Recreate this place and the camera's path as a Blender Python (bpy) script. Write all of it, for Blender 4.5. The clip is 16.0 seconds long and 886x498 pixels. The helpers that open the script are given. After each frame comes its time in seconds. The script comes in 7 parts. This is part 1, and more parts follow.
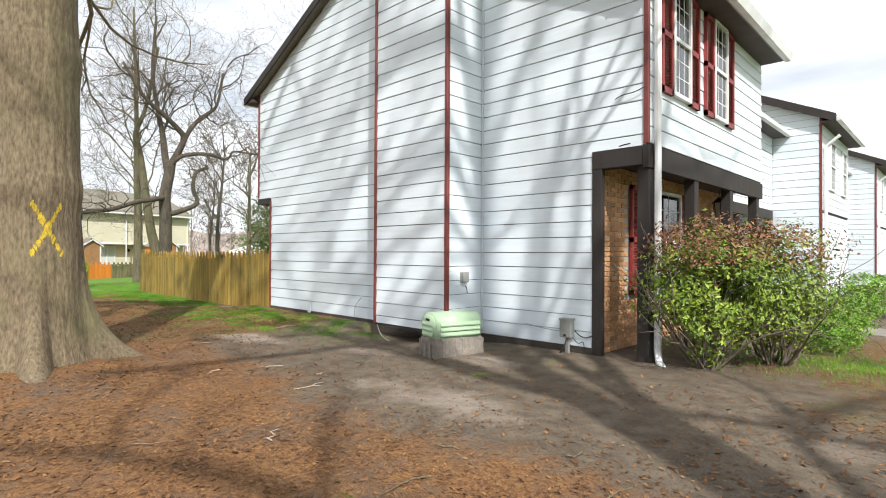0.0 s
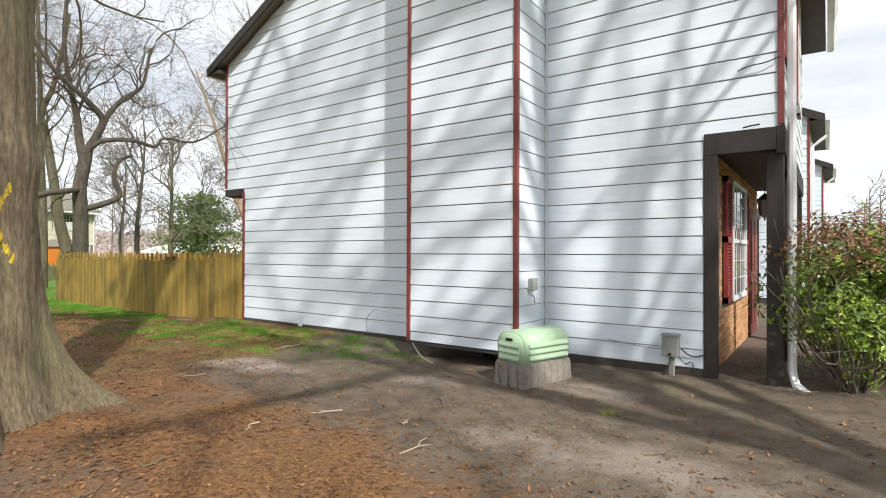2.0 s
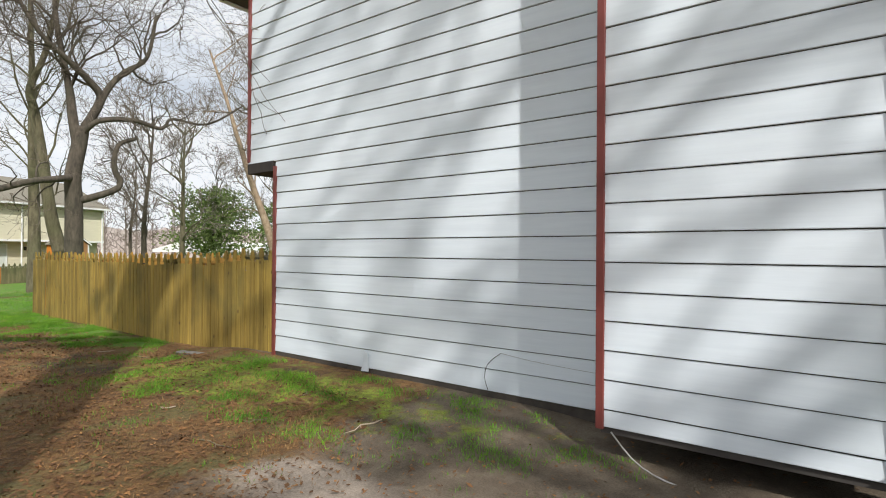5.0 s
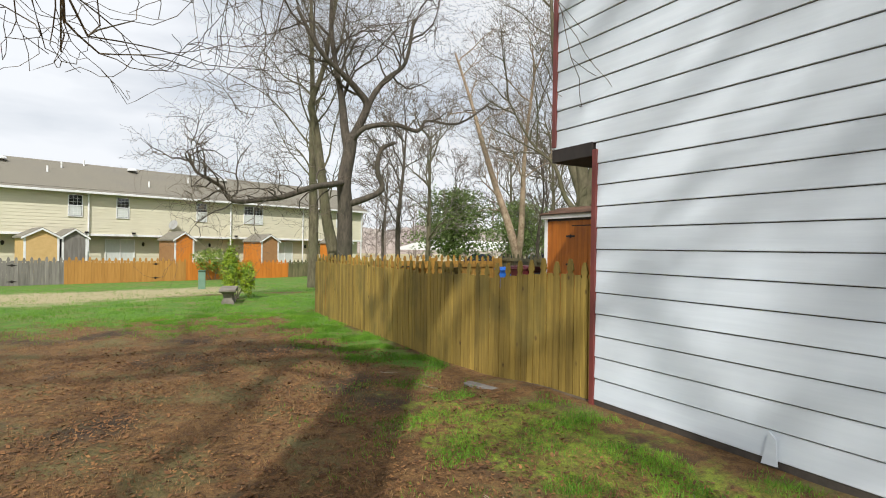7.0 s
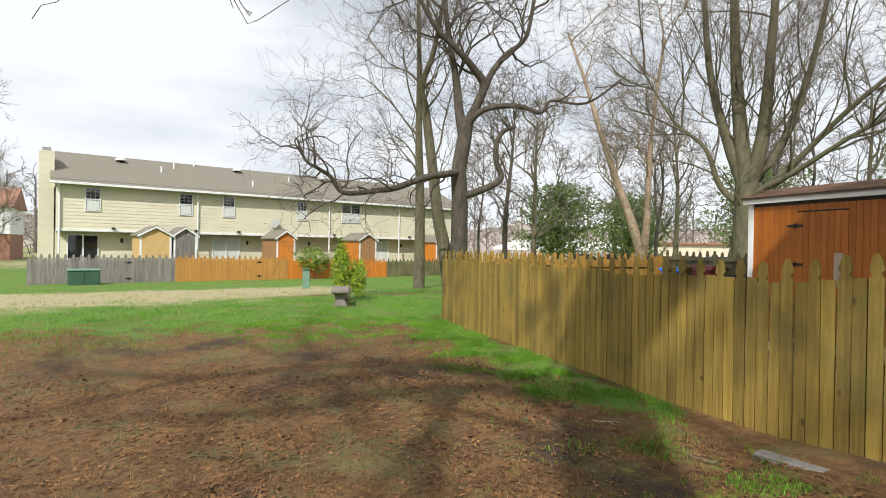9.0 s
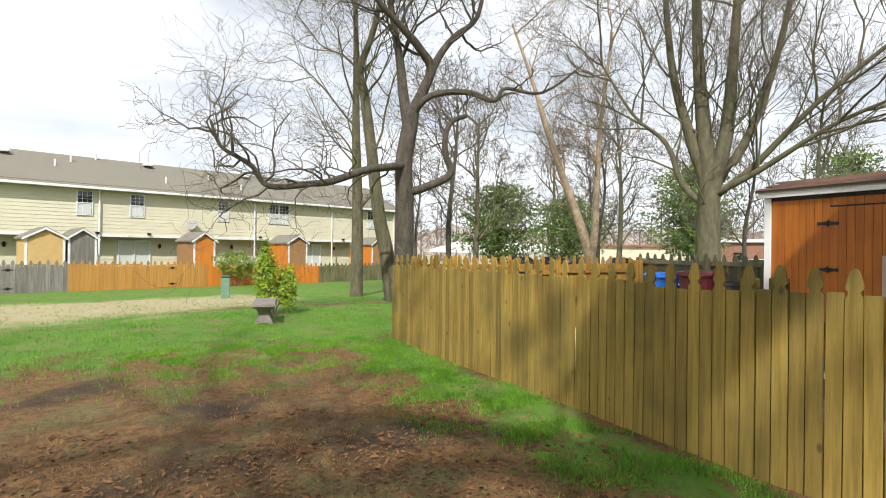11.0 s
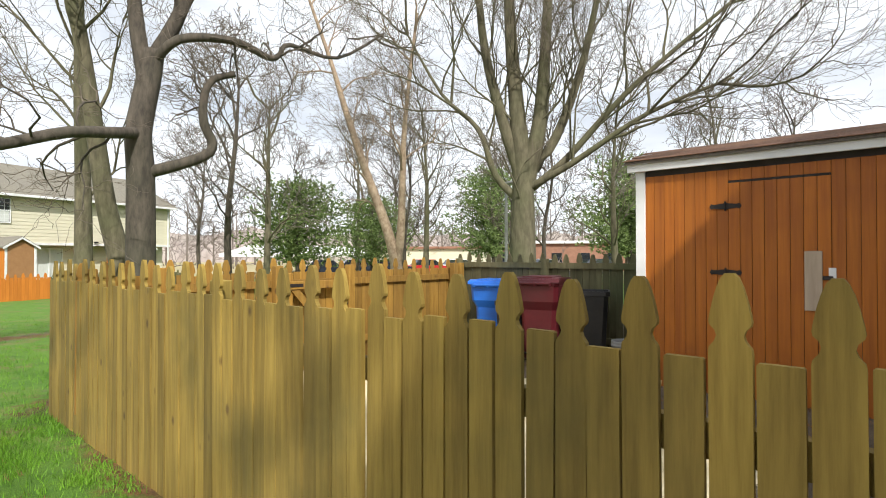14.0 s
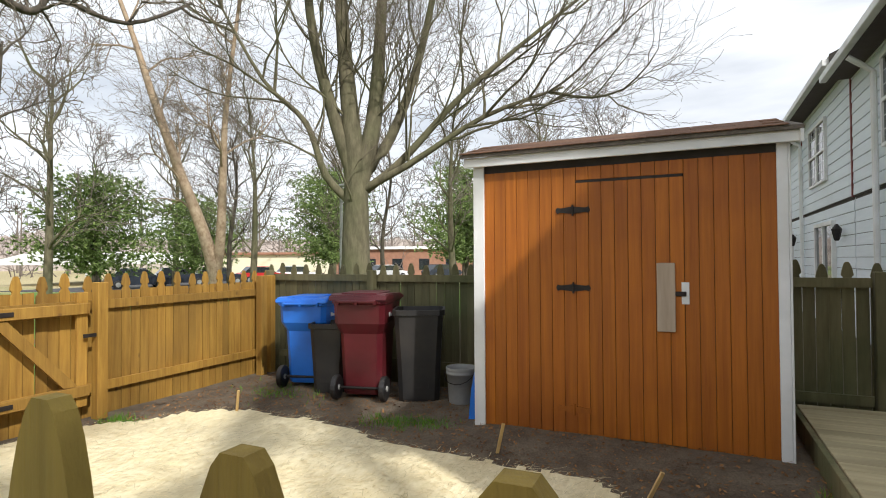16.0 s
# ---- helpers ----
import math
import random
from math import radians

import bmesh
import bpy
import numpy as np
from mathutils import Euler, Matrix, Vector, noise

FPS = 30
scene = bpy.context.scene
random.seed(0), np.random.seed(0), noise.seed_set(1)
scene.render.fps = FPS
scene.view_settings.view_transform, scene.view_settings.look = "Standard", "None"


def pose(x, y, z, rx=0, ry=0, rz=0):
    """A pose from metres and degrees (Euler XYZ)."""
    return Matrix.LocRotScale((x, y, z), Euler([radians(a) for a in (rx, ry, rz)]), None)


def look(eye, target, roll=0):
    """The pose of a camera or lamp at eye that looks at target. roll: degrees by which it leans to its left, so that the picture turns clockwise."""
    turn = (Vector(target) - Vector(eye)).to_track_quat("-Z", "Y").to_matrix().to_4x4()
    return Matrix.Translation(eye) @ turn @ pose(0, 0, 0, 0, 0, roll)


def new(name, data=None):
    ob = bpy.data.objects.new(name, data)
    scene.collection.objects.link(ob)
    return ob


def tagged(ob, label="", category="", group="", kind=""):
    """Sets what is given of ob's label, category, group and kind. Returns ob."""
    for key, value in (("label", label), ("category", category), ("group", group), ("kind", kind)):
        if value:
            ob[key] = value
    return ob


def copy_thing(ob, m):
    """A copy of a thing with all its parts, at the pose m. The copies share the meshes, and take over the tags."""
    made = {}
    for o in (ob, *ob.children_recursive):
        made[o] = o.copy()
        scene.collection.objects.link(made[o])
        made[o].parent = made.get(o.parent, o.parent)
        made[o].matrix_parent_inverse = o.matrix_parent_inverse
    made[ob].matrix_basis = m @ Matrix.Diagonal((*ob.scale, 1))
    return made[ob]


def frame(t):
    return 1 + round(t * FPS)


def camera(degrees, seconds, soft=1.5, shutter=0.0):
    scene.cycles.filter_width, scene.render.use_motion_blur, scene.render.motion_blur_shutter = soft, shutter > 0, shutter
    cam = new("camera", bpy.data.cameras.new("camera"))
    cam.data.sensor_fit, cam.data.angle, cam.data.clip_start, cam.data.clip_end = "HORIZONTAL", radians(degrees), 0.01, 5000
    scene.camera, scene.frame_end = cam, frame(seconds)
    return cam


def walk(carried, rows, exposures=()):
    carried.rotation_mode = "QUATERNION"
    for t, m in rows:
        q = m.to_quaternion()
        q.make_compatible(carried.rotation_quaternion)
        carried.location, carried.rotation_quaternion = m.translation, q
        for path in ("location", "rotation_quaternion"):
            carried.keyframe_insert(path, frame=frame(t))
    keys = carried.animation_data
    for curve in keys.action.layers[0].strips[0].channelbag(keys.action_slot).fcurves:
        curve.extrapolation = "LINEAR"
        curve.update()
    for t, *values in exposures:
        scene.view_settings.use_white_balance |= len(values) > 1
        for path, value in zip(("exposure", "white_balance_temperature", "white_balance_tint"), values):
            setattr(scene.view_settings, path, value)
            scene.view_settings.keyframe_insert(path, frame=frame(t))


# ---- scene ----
cam = camera(78.9, 16.0, soft=1.0)
# seconds, x, y, z, yaw, pitch, roll
PATH = [
    (0, 0, 0, 1.5, 44, 0.47, -0.29),
    (0.5, -0.567, -0.113, 1.495, 42.52, 0.45, -0.24),
    (1, -1.181, -0.174, 1.503, 41.59, 0.38, -0.26),
    (1.5, -1.746, -0.137, 1.52, 38.86, 0.44, -0.2),
    (2, -2.346, -0.025, 1.528, 35.52, 0.45, -0.19),
    (2.5, -2.914, 0.116, 1.547, 32.16, 0.46, -0.2),
    (3, -3.484, 0.371, 1.535, 30.11, 0.5, -0.17),
    (5.5, -6.006, 2.101, 1.627, 41.91, 0.18, -0.47),
    (6, -6.544, 2.233, 1.704, 48.38, 0.04, -0.59),
    (6.5, -7.094, 2.315, 1.689, 54.25, -0.02, -0.75),
    (7, -7.675, 2.313, 1.719, 60.09, -0.15, -0.85),
    (7.5, -8.292, 2.235, 1.694, 64.85, -0.23, -0.93),
    (8, -8.924, 2.173, 1.617, 69.24, -0.25, -0.98),
    (10.5, -11.576, 2.389, 1.585, 65.26, 0.08, -0.81),
    (11, -12.004, 2.61, 1.597, 61.81, 0.16, -0.73),
    (11.5, -12.42, 2.913, 1.594, 58.96, 0.21, -0.56),
    (12, -12.821, 3.199, 1.578, 55.81, 0.28, -0.47),
    (12.5, -13.185, 3.541, 1.564, 51.785, 0.436, -0.224),
    (13, -13.596, 3.944, 1.55, 48.914, 0.484, -0.185),
    (13.5, -13.952, 4.297, 1.551, 44.773, 0.588, -0.073),
    (14, -14.267, 4.741, 1.573, 41.525, 0.63, 0.03),
    (14.5, -14.516, 5.093, 1.582, 38.595, 0.746, -0),
    (15, -14.63, 5.436, 1.609, 34.253, 0.915, 0.189),
    (15.5, -14.672, 5.671, 1.631, 31.061, 1.029, 0.297),
    (16, -14.707, 5.802, 1.63, 24.87, 1.155, 0.34),
]
walk(cam, [(t, pose(x, y, z, 90 + pitch, roll, yaw)) for t, x, y, z, yaw, pitch, roll in PATH],
     [(0, 0.12), (3, -0.08), (5.5, -0.22), (7, -0.25), (8, -0.24), (10.5, -0.06), (12, 0.0), (13.5, 0.05), (16, -0.02)])

# world: hazy spring sky with thin broken cloud, sun from the front side of the house
SUN = Vector((0.84, -0.545, 0.89)).normalized()
world = bpy.data.worlds.new("sky")
scene.world = world
world.use_nodes = True
wn, wl = world.node_tree.nodes, world.node_tree.links
wn.clear()
sky = wn.new("ShaderNodeTexSky")
sky.sky_type, sky.sun_disc = "NISHITA", False
sky.sun_elevation, sky.sun_rotation = math.asin(SUN.z), math.atan2(SUN.x, SUN.y)
sky.air_density, sky.dust_density = 1.0, 2.0
coord = wn.new("ShaderNodeTexCoord")
stretch = wn.new("ShaderNodeMapping")
stretch.inputs["Scale"].default_value = (1.2, 1.2, 5.0)
wl.new(coord.outputs["Generated"], stretch.inputs["Vector"])
cloud = wn.new("ShaderNodeTexNoise")
cloud.inputs["Scale"].default_value, cloud.inputs["Detail"].default_value = 1.6, 7.0
wl.new(stretch.outputs["Vector"], cloud.inputs["Vector"])
cover = wn.new("ShaderNodeMapRange")
cover.inputs["From Min"].default_value, cover.inputs["From Max"].default_value = 0.36, 0.56
cover.inputs["To Min"].default_value, cover.inputs["To Max"].default_value = 0.6, 1.0
wl.new(cloud.outputs["Fac"], cover.inputs["Value"])
veil = wn.new("ShaderNodeMix")
veil.data_type = "RGBA"
wl.new(cover.outputs["Result"], veil.inputs["Factor"])
wl.new(sky.outputs["Color"], veil.inputs["A"])
veil.inputs["B"].default_value = (11.6, 12.0, 12.6, 1)
back = wn.new("ShaderNodeBackground")
back.inputs["Strength"].default_value = 0.095
wl.new(veil.outputs["Result"], back.inputs["Color"])
wl.new(back.outputs["Background"], wn.new("ShaderNodeOutputWorld").inputs["Surface"])
sun = new("sun", bpy.data.lights.new("sun", "SUN"))
sun.data.energy, sun.data.angle, sun.data.color = 5.0, radians(0.9), (1.0, 0.972, 0.935)
sun.matrix_world = look(SUN * 50, (0, 0, 0))

# ---- tools ----
def mat(name, a, b, scale=6.0, rough=0.8, bump=0.2, stretch=(1, 1, 1), stain=None, stain_scale=0.8, stain_amount=0.5, random_tone=0.0, metal=0.0, fine=4.0, island=False, knots=None):
    """Two-tone noise grain with a wider stain, at real-world size."""
    m = bpy.data.materials.new(name)
    m.use_nodes = True
    nt = m.node_tree
    n, l = nt.nodes, nt.links
    p = n["Principled BSDF"]
    geo = n.new("ShaderNodeNewGeometry")
    mp = n.new("ShaderNodeMapping")
    mp.inputs["Scale"].default_value = stretch
    info = n.new("ShaderNodeObjectInfo")
    l.new(geo.outputs["Position"], mp.inputs["Vector"])
    shift = n.new("ShaderNodeVectorMath")
    shift.operation = "MULTIPLY_ADD"
    l.new(info.outputs["Random"], shift.inputs[0])
    shift.inputs[1].default_value = (17.0, 31.0, 23.0)
    l.new(mp.outputs["Vector"], shift.inputs[2])
    g = n.new("ShaderNodeTexNoise")
    g.inputs["Scale"].default_value, g.inputs["Detail"].default_value, g.inputs["Roughness"].default_value = scale, fine, 0.65
    l.new(shift.outputs["Vector"], g.inputs["Vector"])
    ramp = n.new("ShaderNodeMapRange")
    ramp.inputs["From Min"].default_value, ramp.inputs["From Max"].default_value = 0.32, 0.68
    l.new(g.outputs["Fac"], ramp.inputs["Value"])
    mix = n.new("ShaderNodeMix")
    mix.data_type = "RGBA"
    mix.inputs["A"].default_value, mix.inputs["B"].default_value = (*a, 1), (*b, 1)
    l.new(ramp.outputs["Result"], mix.inputs["Factor"])
    out = mix.outputs["Result"]
    if stain:
        s = n.new("ShaderNodeTexNoise")
        s.inputs["Scale"].default_value, s.inputs["Detail"].default_value = stain_scale, 5.0
        l.new(geo.outputs["Position"], s.inputs["Vector"])
        r2 = n.new("ShaderNodeMapRange")
        r2.inputs["From Min"].default_value, r2.inputs["From Max"].default_value, r2.inputs["To Max"].default_value = 0.45, 0.7, stain_amount
        l.new(s.outputs["Fac"], r2.inputs["Value"])
        mx = n.new("ShaderNodeMix")
        mx.data_type = "RGBA"
        mx.inputs["B"].default_value = (*stain, 1)
        l.new(r2.outputs["Result"], mx.inputs["Factor"])
        l.new(out, mx.inputs["A"])
        out = mx.outputs["Result"]
    if knots:
        kp = n.new("ShaderNodeVectorMath")
        kp.operation = "MULTIPLY_ADD"
        l.new(info.outputs["Random"], kp.inputs[0])
        kp.inputs[1].default_value = (41.0, 57.0, 19.0)
        squash = n.new("ShaderNodeMapping")
        squash.inputs["Scale"].default_value = (1.0, 1.0, 0.6)
        l.new(geo.outputs["Position"], squash.inputs["Vector"])
        l.new(squash.outputs["Vector"], kp.inputs[2])
        vor = n.new("ShaderNodeTexVoronoi")
        vor.inputs["Scale"].default_value = 5.0
        l.new(kp.outputs["Vector"], vor.inputs["Vector"])
        spot = n.new("ShaderNodeMapRange")
        spot.inputs["From Min"].default_value, spot.inputs["From Max"].default_value = 0.05, 0.11
        spot.inputs["To Min"].default_value, spot.inputs["To Max"].default_value = 0.75, 0.0
        l.new(vor.outputs["Distance"], spot.inputs["Value"])
        kx = n.new("ShaderNodeMix")
        kx.data_type = "RGBA"
        kx.inputs["B"].default_value = (*knots, 1)
        l.new(spot.outputs["Result"], kx.inputs["Factor"])
        l.new(out, kx.inputs["A"])
        out = kx.outputs["Result"]
    if random_tone:
        hsv = n.new("ShaderNodeHueSaturation")
        tone = n.new("ShaderNodeMapRange")
        tone.inputs["To Min"].default_value, tone.inputs["To Max"].default_value = 1 - random_tone, 1 + random_tone
        l.new(geo.outputs["Random Per Island"] if island else info.outputs["Random"], tone.inputs["Value"])
        l.new(tone.outputs["Result"], hsv.inputs["Value"])
        l.new(out, hsv.inputs["Color"])
        out = hsv.outputs["Color"]
    l.new(out, p.inputs["Base Color"])
    p.inputs["Roughness"].default_value, p.inputs["Metallic"].default_value = rough, metal
    if bump:
        bp = n.new("ShaderNodeBump")
        bp.inputs["Strength"].default_value, bp.inputs["Distance"].default_value = bump, 0.02
        l.new(g.outputs["Fac"], bp.inputs["Height"])
        l.new(bp.outputs["Normal"], p.inputs["Normal"])
    return m


def glass_mat(name):
    m = bpy.data.materials.new(name)
    m.use_nodes = True
    p = m.node_tree.nodes["Principled BSDF"]
    p.inputs["Base Color"].default_value = (0.02, 0.025, 0.03, 1)
    p.inputs["Roughness"].default_value, p.inputs["IOR"].default_value = 0.04, 1.9
    return m


def bm_mesh(name, bm, material=None, smooth=False):
    me = bpy.data.meshes.new(name)
    bm.to_mesh(me)
    bm.free()
    if material:
        me.materials.append(material)
    if smooth:
        me.polygons.foreach_set("use_smooth", [True] * len(me.polygons))
    return me


def part(name, bm, material, parent, label="", smooth=False):
    ob = new(name, bm if isinstance(bm, bpy.types.Mesh) else bm_mesh(name, bm, material, smooth))
    ob.parent = parent
    return tagged(ob, label) if label else ob


def place(name, mesh, parent, m):
    """One more object on a shared mesh, under a parent, at the pose m."""
    ob = new(name, mesh)
    ob.parent = parent
    ob.matrix_basis = m
    return ob


def thing(name, label, category, x=0, y=0, z=0, rz=0, group="", kind=""):
    ob = new(name)
    ob.empty_display_size = 0.2
    ob.matrix_basis = pose(x, y, z, 0, 0, rz)
    return tagged(ob, label, category, group, kind)


def box(bm, x0, y0, z0, x1, y1, z1, bevel=0.0):
    vs = [bm.verts.new((x, y, z)) for x in (x0, x1) for y in (y0, y1) for z in (z0, z1)]
    fs = [bm.faces.new([vs[i] for i in f]) for f in ((0, 1, 3, 2), (4, 6, 7, 5), (0, 4, 5, 1), (2, 3, 7, 6), (0, 2, 6, 4), (1, 5, 7, 3))]
    if bevel:
        es = list({e for f in fs for e in f.edges})
        bmesh.ops.bevel(bm, geom=es, offset=bevel, segments=1, affect="EDGES", profile=0.6)
    return vs


def cube(x0, y0, z0, x1, y1, z1, bevel=0.004):
    bm = bmesh.new()
    box(bm, min(x0, x1), min(y0, y1), min(z0, z1), max(x0, x1), max(y0, y1), max(z0, z1), bevel)
    return bm


def prism(bm, outline, axis, a, b):
    """A flat outline of (u, v) drawn out along one axis from a to b."""
    put = {"x": lambda u, v, w: (w, u, v), "y": lambda u, v, w: (u, w, v), "z": lambda u, v, w: (u, v, w)}[axis]
    lo = [bm.verts.new(put(u, v, a)) for u, v in outline]
    hi = [bm.verts.new(put(u, v, b)) for u, v in outline]
    k = len(outline)
    bm.faces.new(lo[::-1]), bm.faces.new(hi)
    for i in range(k):
        bm.faces.new((lo[i], lo[(i + 1) % k], hi[(i + 1) % k], hi[i]))
    bmesh.ops.recalc_face_normals(bm, faces=bm.faces[:])
    return bm


def tube(bm, pts, radii, sides=6, cap=True):
    """A tapered tube along points."""
    rings, last = [], None
    up = Vector((0.3, 0.2, 1)).normalized()
    for i, p in enumerate(pts):
        d = (pts[min(i + 1, len(pts) - 1)] - pts[max(i - 1, 0)])
        d = d.normalized() if d.length > 1e-9 else Vector((0, 0, 1))
        u = d.cross(last if last is not None else (up if abs(d.dot(up)) < 0.95 else Vector((1, 0, 0))))
        u = u.normalized() if u.length > 1e-6 else d.orthogonal().normalized()
        v = d.cross(u)
        last = v * -1 if last is None else last
        last = u.cross(d)
        r = radii[i]
        rings.append([bm.verts.new(p + (u * math.cos(a) + v * math.sin(a)) * r) for a in (2 * math.pi * k / sides for k in range(sides))])
    for a, b in zip(rings, rings[1:]):
        for k in range(sides):
            bm.faces.new((a[k], a[(k + 1) % sides], b[(k + 1) % sides], b[k]))
    if cap and sides > 2:
        bm.faces.new(rings[0][::-1]), bm.faces.new(rings[-1])
    return bm


def rod(p, q, r, sides=8):
    bm = bmesh.new()
    tube(bm, [Vector(p), Vector(q)], [r, r], sides)
    return bm


def lathe(profile, sides=20):
    """Rings of (radius, height) round z."""
    bm = bmesh.new()
    rings = [[bm.verts.new((r * math.cos(2 * math.pi * k / sides), r * math.sin(2 * math.pi * k / sides), z)) for k in range(sides)] for r, z in profile]
    for a, b in zip(rings, rings[1:]):
        for k in range(sides):
            bm.faces.new((a[k], a[(k + 1) % sides], b[(k + 1) % sides], b[k]))
    bm.faces.new(rings[0][::-1]), bm.faces.new(rings[-1])
    return bm


def step(a, b, v):
    v = min(1.0, max(0.0, (v - a) / (b - a)))
    return v * v * (3 - 2 * v)


def ground_z(x, y):
    """Gentle rise from the first step to the house, a low fall beyond the lawn."""
    z = 0.15 * step(-1.5, 4.5, y + 0.55 * max(0.0, -x - 1))
    z -= 0.5 * step(-22, -40, x)
    z += 0.09 * step(4.4, 5.9, y) * step(-6.4, -8.0, x) * step(-13.2, -12.0, x) * (1 - step(6.6, 7.2, y))
    z += 0.05 * step(4.8, 6.0, y) * step(-5.4, -4.6, x) * (1 - step(7, 9, y))
    z += 0.075 * step(9.6, 10.1, y) * step(-16.9, -16.1, x) * (1 - step(-14.1, -13.7, x)) * (1 - step(12, 13, y))
    d = math.hypot(x + 7.7, y - 1.2)
    z += 0.12 * math.exp(-(d / 1.1) ** 2)
    return z

YARD_EYE, YARD_SCALE = Vector((-14.62, 5.55, 1.61)), 0.87
YARD = Matrix.Translation(YARD_EYE) @ Matrix.Scale(YARD_SCALE, 4) @ Matrix.Translation(-YARD_EYE)


def yard_z(x, y):
    """The ground as built: the fenced yard lies a step higher than the lawn."""
    z = ground_z(x, y)
    inside = step(6.15, 6.7, y) * (1 - step(10.8, 11.3, y)) * step(-19.8, -19.4, x) * (1 - step(-12.6, -12.1, x))
    if inside > 0:
        gx, gy = YARD_EYE.x + (x - YARD_EYE.x) / YARD_SCALE, YARD_EYE.y + (y - YARD_EYE.y) / YARD_SCALE
        z += inside * (YARD_EYE.z - (YARD_EYE.z - ground_z(gx, gy)) * YARD_SCALE - z)
    return z


def settle(names):
    """Sets finished yard things into the yard's own scale."""
    for ob in list(bpy.data.objects):
        if ob.parent is None and ob.name.split(".")[0] in names:
            ob.matrix_basis = YARD @ ob.matrix_basis


# ---- materials ----
M_SIDING = mat("white painted siding", (0.67, 0.735, 0.785), (0.735, 0.80, 0.845), 3.0, 0.55, 0.06, (0.4, 0.4, 6), (0.62, 0.65, 0.67), 0.9, 0.35, 0.03)
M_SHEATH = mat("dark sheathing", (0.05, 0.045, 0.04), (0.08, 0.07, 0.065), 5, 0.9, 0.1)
M_FOUNDATION = mat("dark foundation block", (0.05, 0.042, 0.035), (0.09, 0.075, 0.06), 9, 0.9, 0.4, stain=(0.03, 0.025, 0.02))
M_REDTRIM = mat("dark red painted trim", (0.17, 0.035, 0.028), (0.22, 0.05, 0.04), 9, 0.55, 0.1, (1, 1, 0.3), (0.10, 0.03, 0.03), 3, 0.4)
M_DARKTRIM = mat("black brown painted timber", (0.02, 0.016, 0.014), (0.034, 0.026, 0.022), 7, 0.75, 0.1, (1, 1, 0.3))
M_SOFFIT = mat("brown soffit", (0.05, 0.035, 0.03), (0.07, 0.05, 0.045), 6, 0.7, 0.1)
M_WHITE = mat("white painted metal", (0.76, 0.77, 0.76), (0.82, 0.82, 0.81), 5, 0.45, 0.04, stain=(0.5, 0.5, 0.46), stain_scale=2, stain_amount=0.5)
M_SHINGLE = mat("asphalt shingle", (0.10, 0.085, 0.07), (0.19, 0.165, 0.135), 40, 0.95, 0.4, random_tone=0.15)
M_BRICK = mat("orange tan brick", (0.47, 0.23, 0.10), (0.60, 0.34, 0.16), 18, 0.9, 0.4, random_tone=0.22)
M_MORTAR = mat("grey mortar", (0.40, 0.36, 0.30), (0.48, 0.44, 0.38), 30, 0.95, 0.3)
M_GLASS = glass_mat("window glass")
M_SHUTTER = mat("red painted shutter", (0.22, 0.025, 0.025), (0.28, 0.04, 0.035), 6, 0.5, 0.08)
M_PICKET = mat("weathered treated picket", (0.203, 0.133, 0.0234), (0.378, 0.261, 0.0522), 26, 0.85, 0.4, (1, 1, 0.06), (0.113, 0.0945, 0.0234), 1.7, 0.65, 0.26, fine=8, knots=(0.0765, 0.0405, 0.0126))
M_GOLD = mat("golden stained timber", (0.227, 0.113, 0.0151), (0.37, 0.21, 0.0353), 24, 0.8, 0.4, (1, 1, 0.07), (0.227, 0.126, 0.0252), 1.8, 0.45, 0.22, fine=8, knots=(0.0924, 0.042, 0.0101))
M_MOSSY = mat("mossy grey green timber", (0.111, 0.0978, 0.0467), (0.212, 0.187, 0.0935), 9, 0.9, 0.35, (1, 1, 0.12), (0.051, 0.0765, 0.0255), 1.2, 0.6, 0.15, fine=7)
M_GREYWOOD = mat("silver grey timber", (0.16, 0.145, 0.13), (0.27, 0.25, 0.22), 9, 0.9, 0.3, (1, 1, 0.12), random_tone=0.2)
M_SHED = mat("orange brown stained plank", (0.292, 0.078, 0.00227), (0.452, 0.14, 0.00624), 22, 0.6, 0.3, (1, 1, 0.04), (0.231, 0.0548, 0.0034), 1.6, 0.55, 0.09, fine=7)
M_ORANGE = mat("orange stained fence", (0.50, 0.155, 0.014), (0.62, 0.21, 0.025), 6, 0.7, 0.2, (1, 1, 0.12), random_tone=0.08)
M_TAN = mat("tan stained fence", (0.40, 0.19, 0.04), (0.50, 0.25, 0.06), 6, 0.7, 0.2, (1, 1, 0.12), random_tone=0.08)
M_CREAM = mat("cream vinyl siding", (0.62, 0.58, 0.43), (0.69, 0.65, 0.49), 2.5, 0.6, 0.05, (0.4, 0.4, 4), (0.56, 0.53, 0.41), 0.5, 0.4)
M_ROOF = mat("grey brown roof shingle", (0.15, 0.135, 0.105), (0.26, 0.24, 0.185), 16, 0.95, 0.3, (1, 1, 1), (0.18, 0.165, 0.14), 0.6, 0.5)
M_BARK = mat("grey brown oak bark", (0.085, 0.062, 0.036), (0.275, 0.215, 0.132), 38, 0.95, 1.0, (1, 1, 0.28), (0.17, 0.165, 0.075), 1.4, 0.5, fine=12)
M_BARK2 = mat("dark bark", (0.0413, 0.0338, 0.0255), (0.12, 0.099, 0.0735), 9, 0.95, 0.6, (1, 1, 0.3), (0.0675, 0.0645, 0.0413), 0.9, 0.5)
M_BARK3 = mat("olive grey bark", (0.0723, 0.0636, 0.0368), (0.174, 0.153, 0.092), 8, 0.95, 0.6, (1, 1, 0.3), (0.0935, 0.103, 0.044), 0.8, 0.6)
